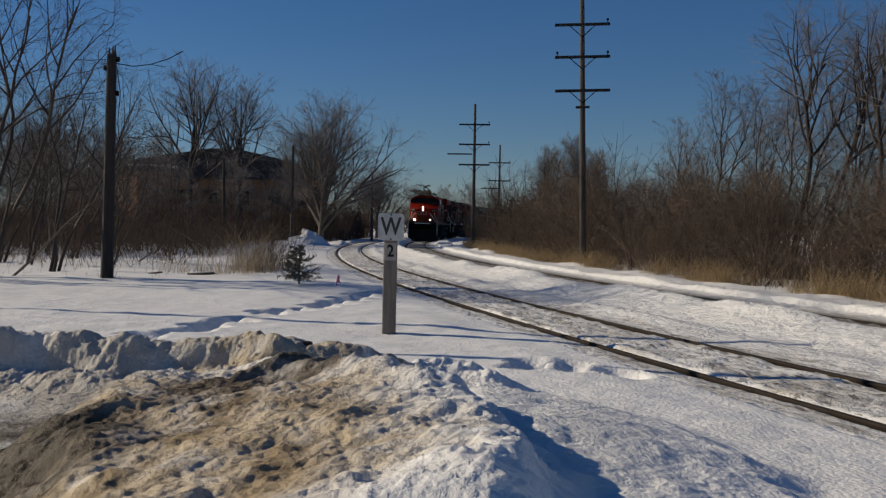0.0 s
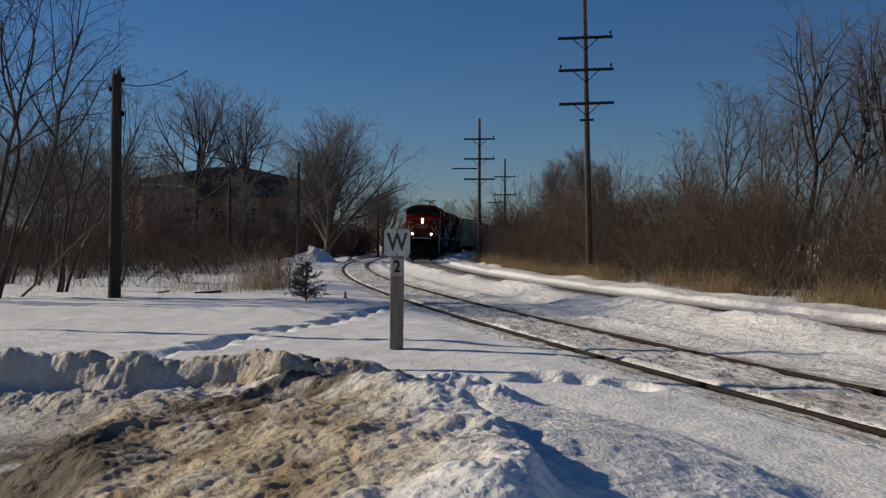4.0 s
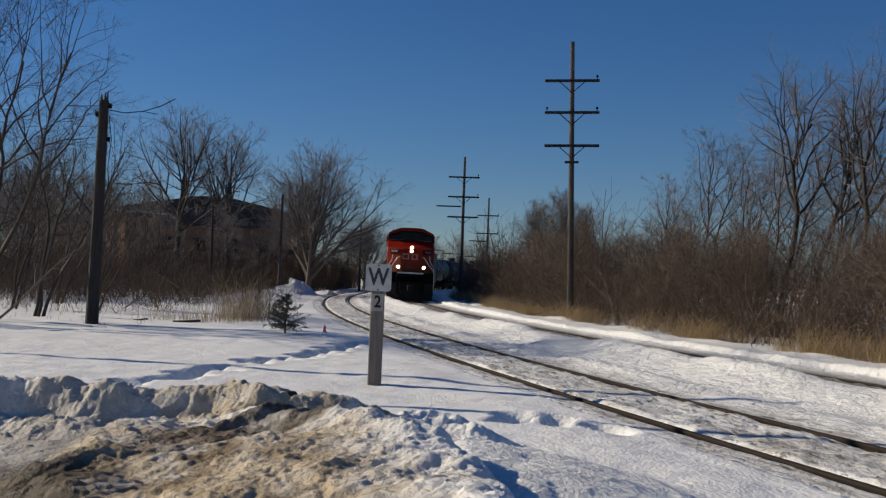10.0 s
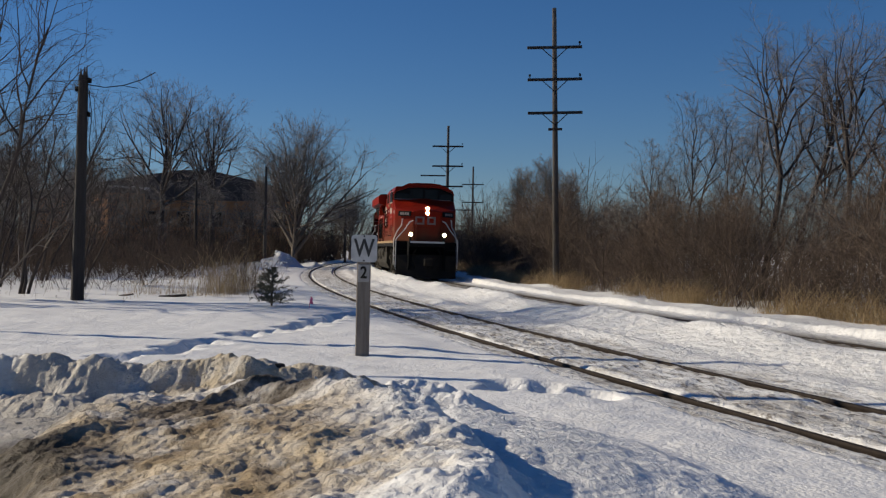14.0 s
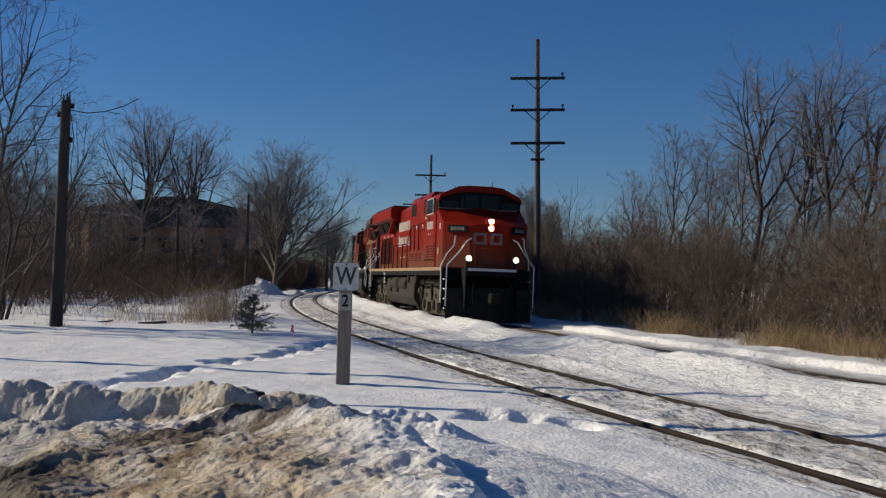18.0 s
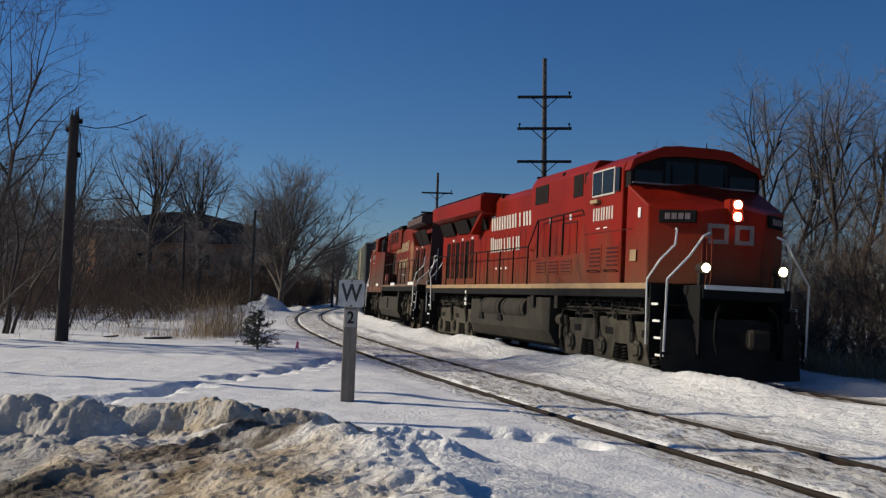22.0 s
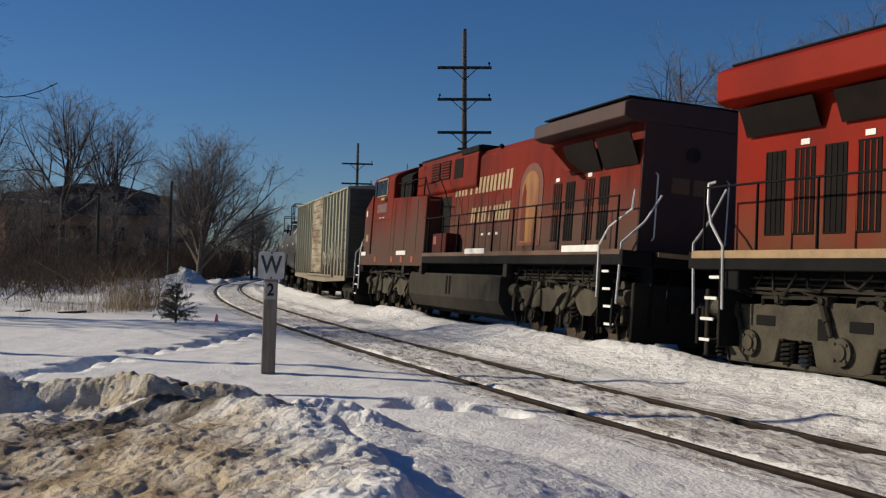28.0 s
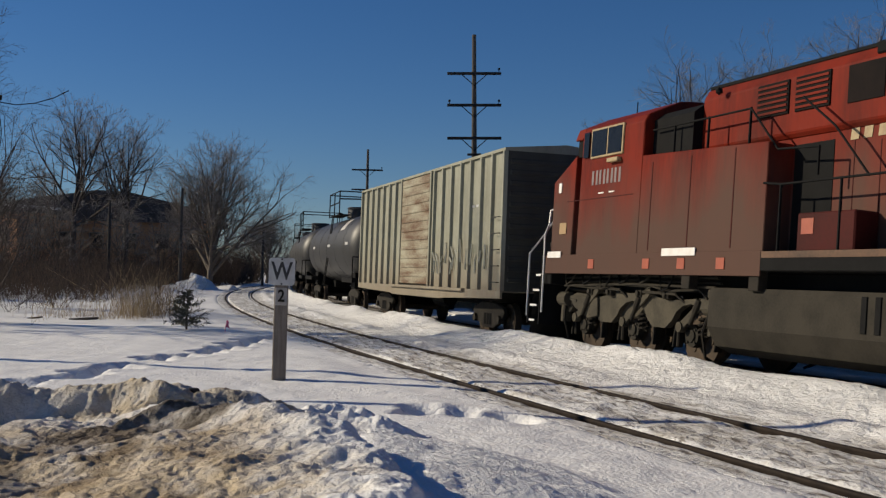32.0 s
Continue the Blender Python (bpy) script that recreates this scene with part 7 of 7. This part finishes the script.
def tank_car(m, patch):
    """Black tank car: y from 0 to -15.6."""
    ln, r, zc = 15.6, 1.44, 2.55
    top = thing("tank_car", m, "black tank car with a railed top platform", "freight car", "freight cars")
    rings = []
    for y, k in ((-0.75, 0.12), (-0.8, 0.45), (-0.95, 0.75), (-1.2, 0.92), (-1.5, 1.0), (-ln + 1.5, 1.0), (-ln + 1.2, 0.92), (-ln + 0.95, 0.75), (-ln + 0.8, 0.45), (-ln + 0.75, 0.12)):
        rings.append([(r * k * math.cos(a), y, zc + r * k * math.sin(a)) for a in np.arange(32) * math.pi / 16])
    shell = part("shell", merge(bmesh.new(), loft(rings)), TANK, top, "dusty black cylindrical tank shell", smooth=True)
    for y in (-3.0, -5.4, -7.8, -10.2, -12.6):
        bm = bmesh.new()
        rod(bm, (0, y - 0.02, zc), (0, y + 0.02, zc), r + 0.006, r + 0.006, 32)
        part("weld_band", bm, TANK, shell)
    bm = bmesh.new()
    rod(bm, (0, -ln / 2, zc + r - 0.05), (0, -ln / 2, zc + r + 0.38), 0.55, 0.52, 18)
    rod(bm, (0, -ln / 2, zc + r + 0.38), (0, -ln / 2, zc + r + 0.46), 0.58, 0.5, 18)
    rod(bm, (0, -ln / 2 - 1.1, zc + r - 0.05), (0, -ln / 2 - 1.1, zc + r + 0.22), 0.28, 0.28, 14)
    part("manway", bm, TANK, top)
    for s in (-1, 1):
        bm = bmesh.new()
        box(bm, s * 0.6, s * 1.15, -ln / 2 - 1.5, -ln / 2 + 1.5, zc + r + 0.02, zc + r + 0.06)
        part("platform", bm, NEAR_BLACK, top)
    bm = bmesh.new()
    for s in (-1, 1):
        for y in (-1.5, 0, 1.5):
            rod(bm, (s * 1.14, -ln / 2 + y, zc + r), (s * 1.14, -ln / 2 + y, zc + r + 1.05), 0.028, 0.028, 6)
        for z in (0.55, 1.05):
            rod(bm, (s * 1.14, -ln / 2 - 1.5, zc + r + z), (s * 1.14, -ln / 2 + 1.5, zc + r + z), 0.026, 0.026, 6)
    for y in (-1.5, 1.5):
        rod(bm, (-1.14, -ln / 2 + y, zc + r + 1.05), (1.14, -ln / 2 + y, zc + r + 1.05), 0.026, 0.026, 6)
    part("platform_railing", bm, NEAR_BLACK, top)
    for s in (-1, 1):
        bm = bmesh.new()
        for q in (-0.2, 0.2):
            rod(bm, (s * 1.5, -ln / 2 + q, 0.9), (s * 1.18, -ln / 2 + q, zc + r), 0.022, 0.022, 6)
        for k in range(8):
            u = k / 8
            rod(bm, (s * (1.5 - 0.32 * u), -ln / 2 - 0.2, 1.0 + 3 * u), (s * (1.5 - 0.32 * u), -ln / 2 + 0.2, 1.0 + 3 * u), 0.014, 0.014, 5)
        part("ladder", bm, NEAR_BLACK, top)
        for a, b in ((-ln + 0.4, -ln + 2.9), (-2.9, -0.4)):
            bm = bmesh.new()
            box(bm, s * 0.9, s * 1.45, a, b, 1.12, 1.3, 0.01)
            part("side_sill", bm, NEAR_BLACK, top)
        if patch:
            t = bmesh.new()
            a0 = 0.52
            pts = [(s * (r + 0.012) * math.cos(a0 + k * 0.06), zc + (r + 0.012) * math.sin(a0 + k * 0.06)) for k in range(8)]
            rows_ = [[t.verts.new((x, y, z)) for x, z in pts] for y in (-3.9, -5.0)]
            for i in range(7):
                t.faces.new((rows_[0][i], rows_[0][i + 1], rows_[1][i + 1], rows_[1][i]))
            bmesh.ops.solidify(t, geom=t.faces[:], thickness=0.004)
            part("placard", merge(bmesh.new(), t), WHITE, shell, "white placard panel")
            for y in (-2.0, -7.0, -12.0):
                bm = bmesh.new()
                box(bm, s * (r - 0.01), s * (r + 0.02), y - 0.35, y + 0.35, zc + 0.05, zc + 0.16)
                part("stencil_bar", bm, SIGN, shell)
    for y in (-2.2, -ln + 2.2):
        bm = bmesh.new()
        box(bm, -1.1, 1.1, y - 0.45, y + 0.45, 0.88, 1.5, 0.02)
        part("saddle", bm, NEAR_BLACK, top)
    for y, e in ((-3.6, -0.3), (-ln, -ln + 0.3)):
        bm = bmesh.new()
        box(bm, -0.35, 0.35, y, y + 3.6, 0.8, 1.15, 0.02)
        part("stub_sill", bm, NEAR_BLACK, top)
        for s in (-1, 1):
            bm = bmesh.new()
            pipe(bm, [(s * 1.45, e, 1.25), (s * 1.45, e, 2.1), (0, e, 2.1)], 0.022, 5)
            part("end_rail", bm, NEAR_BLACK, top)
    couplers(top, 0, -ln)
    car_truck(top, -2.2)
    car_truck(top, -ln + 2.2)
    return top


def head(t):
    """How far along the track the head of the train is at t seconds."""
    u, s = t / 32, 0.0
    for c in (575.791, -2130.942, 3083.058, -2177.576, 762.526, -128.084, 144.112, 1.115):
        s = s * u + c
    return s


def on_track(s_front, a, b, turned=False):
    """Pose of a vehicle whose truck centres lie a and b metres behind s_front; turned: it faces backwards."""
    xa, ya = line_at(s_front - a)
    xb, yb = line_at(s_front - b)
    h = math.atan2(-(xa - xb), ya - yb)
    k = math.hypot(xa - xb, ya - yb)
    fx, fy = xa + (xa - xb) / k * a, ya + (ya - yb) / k * a
    m = pose(fx, fy, 0.012, 0, 0, math.degrees(h)) @ pose(0, 0, 0, 0, -1.2, 0)
    if turned:
        m = m @ pose(0, -(a + b), 0, 0, 2.4, 180)
    return m


TRAIN = [(locomotive("locomotive", "red diesel locomotive with lit headlamps and gold deck stripe", pose(0, 0, 0), False), 0.0, 4.35, 17.5, False),
         (locomotive("locomotive", "faded grimy red diesel locomotive with a yellow emblem", pose(0, 0, 0), True), 21.35, 4.35, 17.5, True)]
TRAIN.append((boxcar(pose(0, 0, 0)), 44.0, 2.1, 12.7, False))
for k in range(7):
    TRAIN.append((tank_car(pose(0, 0, 0), k % 2 == 0), 60.2 + 17.0 * k, 2.2, 13.4, False))


def motions():
    times = [0.5 * i for i in range(65)]
    for ob, back, a, b, turned in TRAIN:
        walk(ob, [(t, on_track(head(t) - back, a, b, turned)) for t in times])
    spin = [i * 4 / 30 for i in range(241)]
    for w, r in WHEELS:
        x, y, z = w.location
        sgn = -1
        if w.parent.parent is TRAIN[1][0]:
            sgn = 1
        walk(w, [(t, pose(x, y, z, math.degrees(sgn * (head(t) - head(0)) / r) )) for t in spin])


motions()
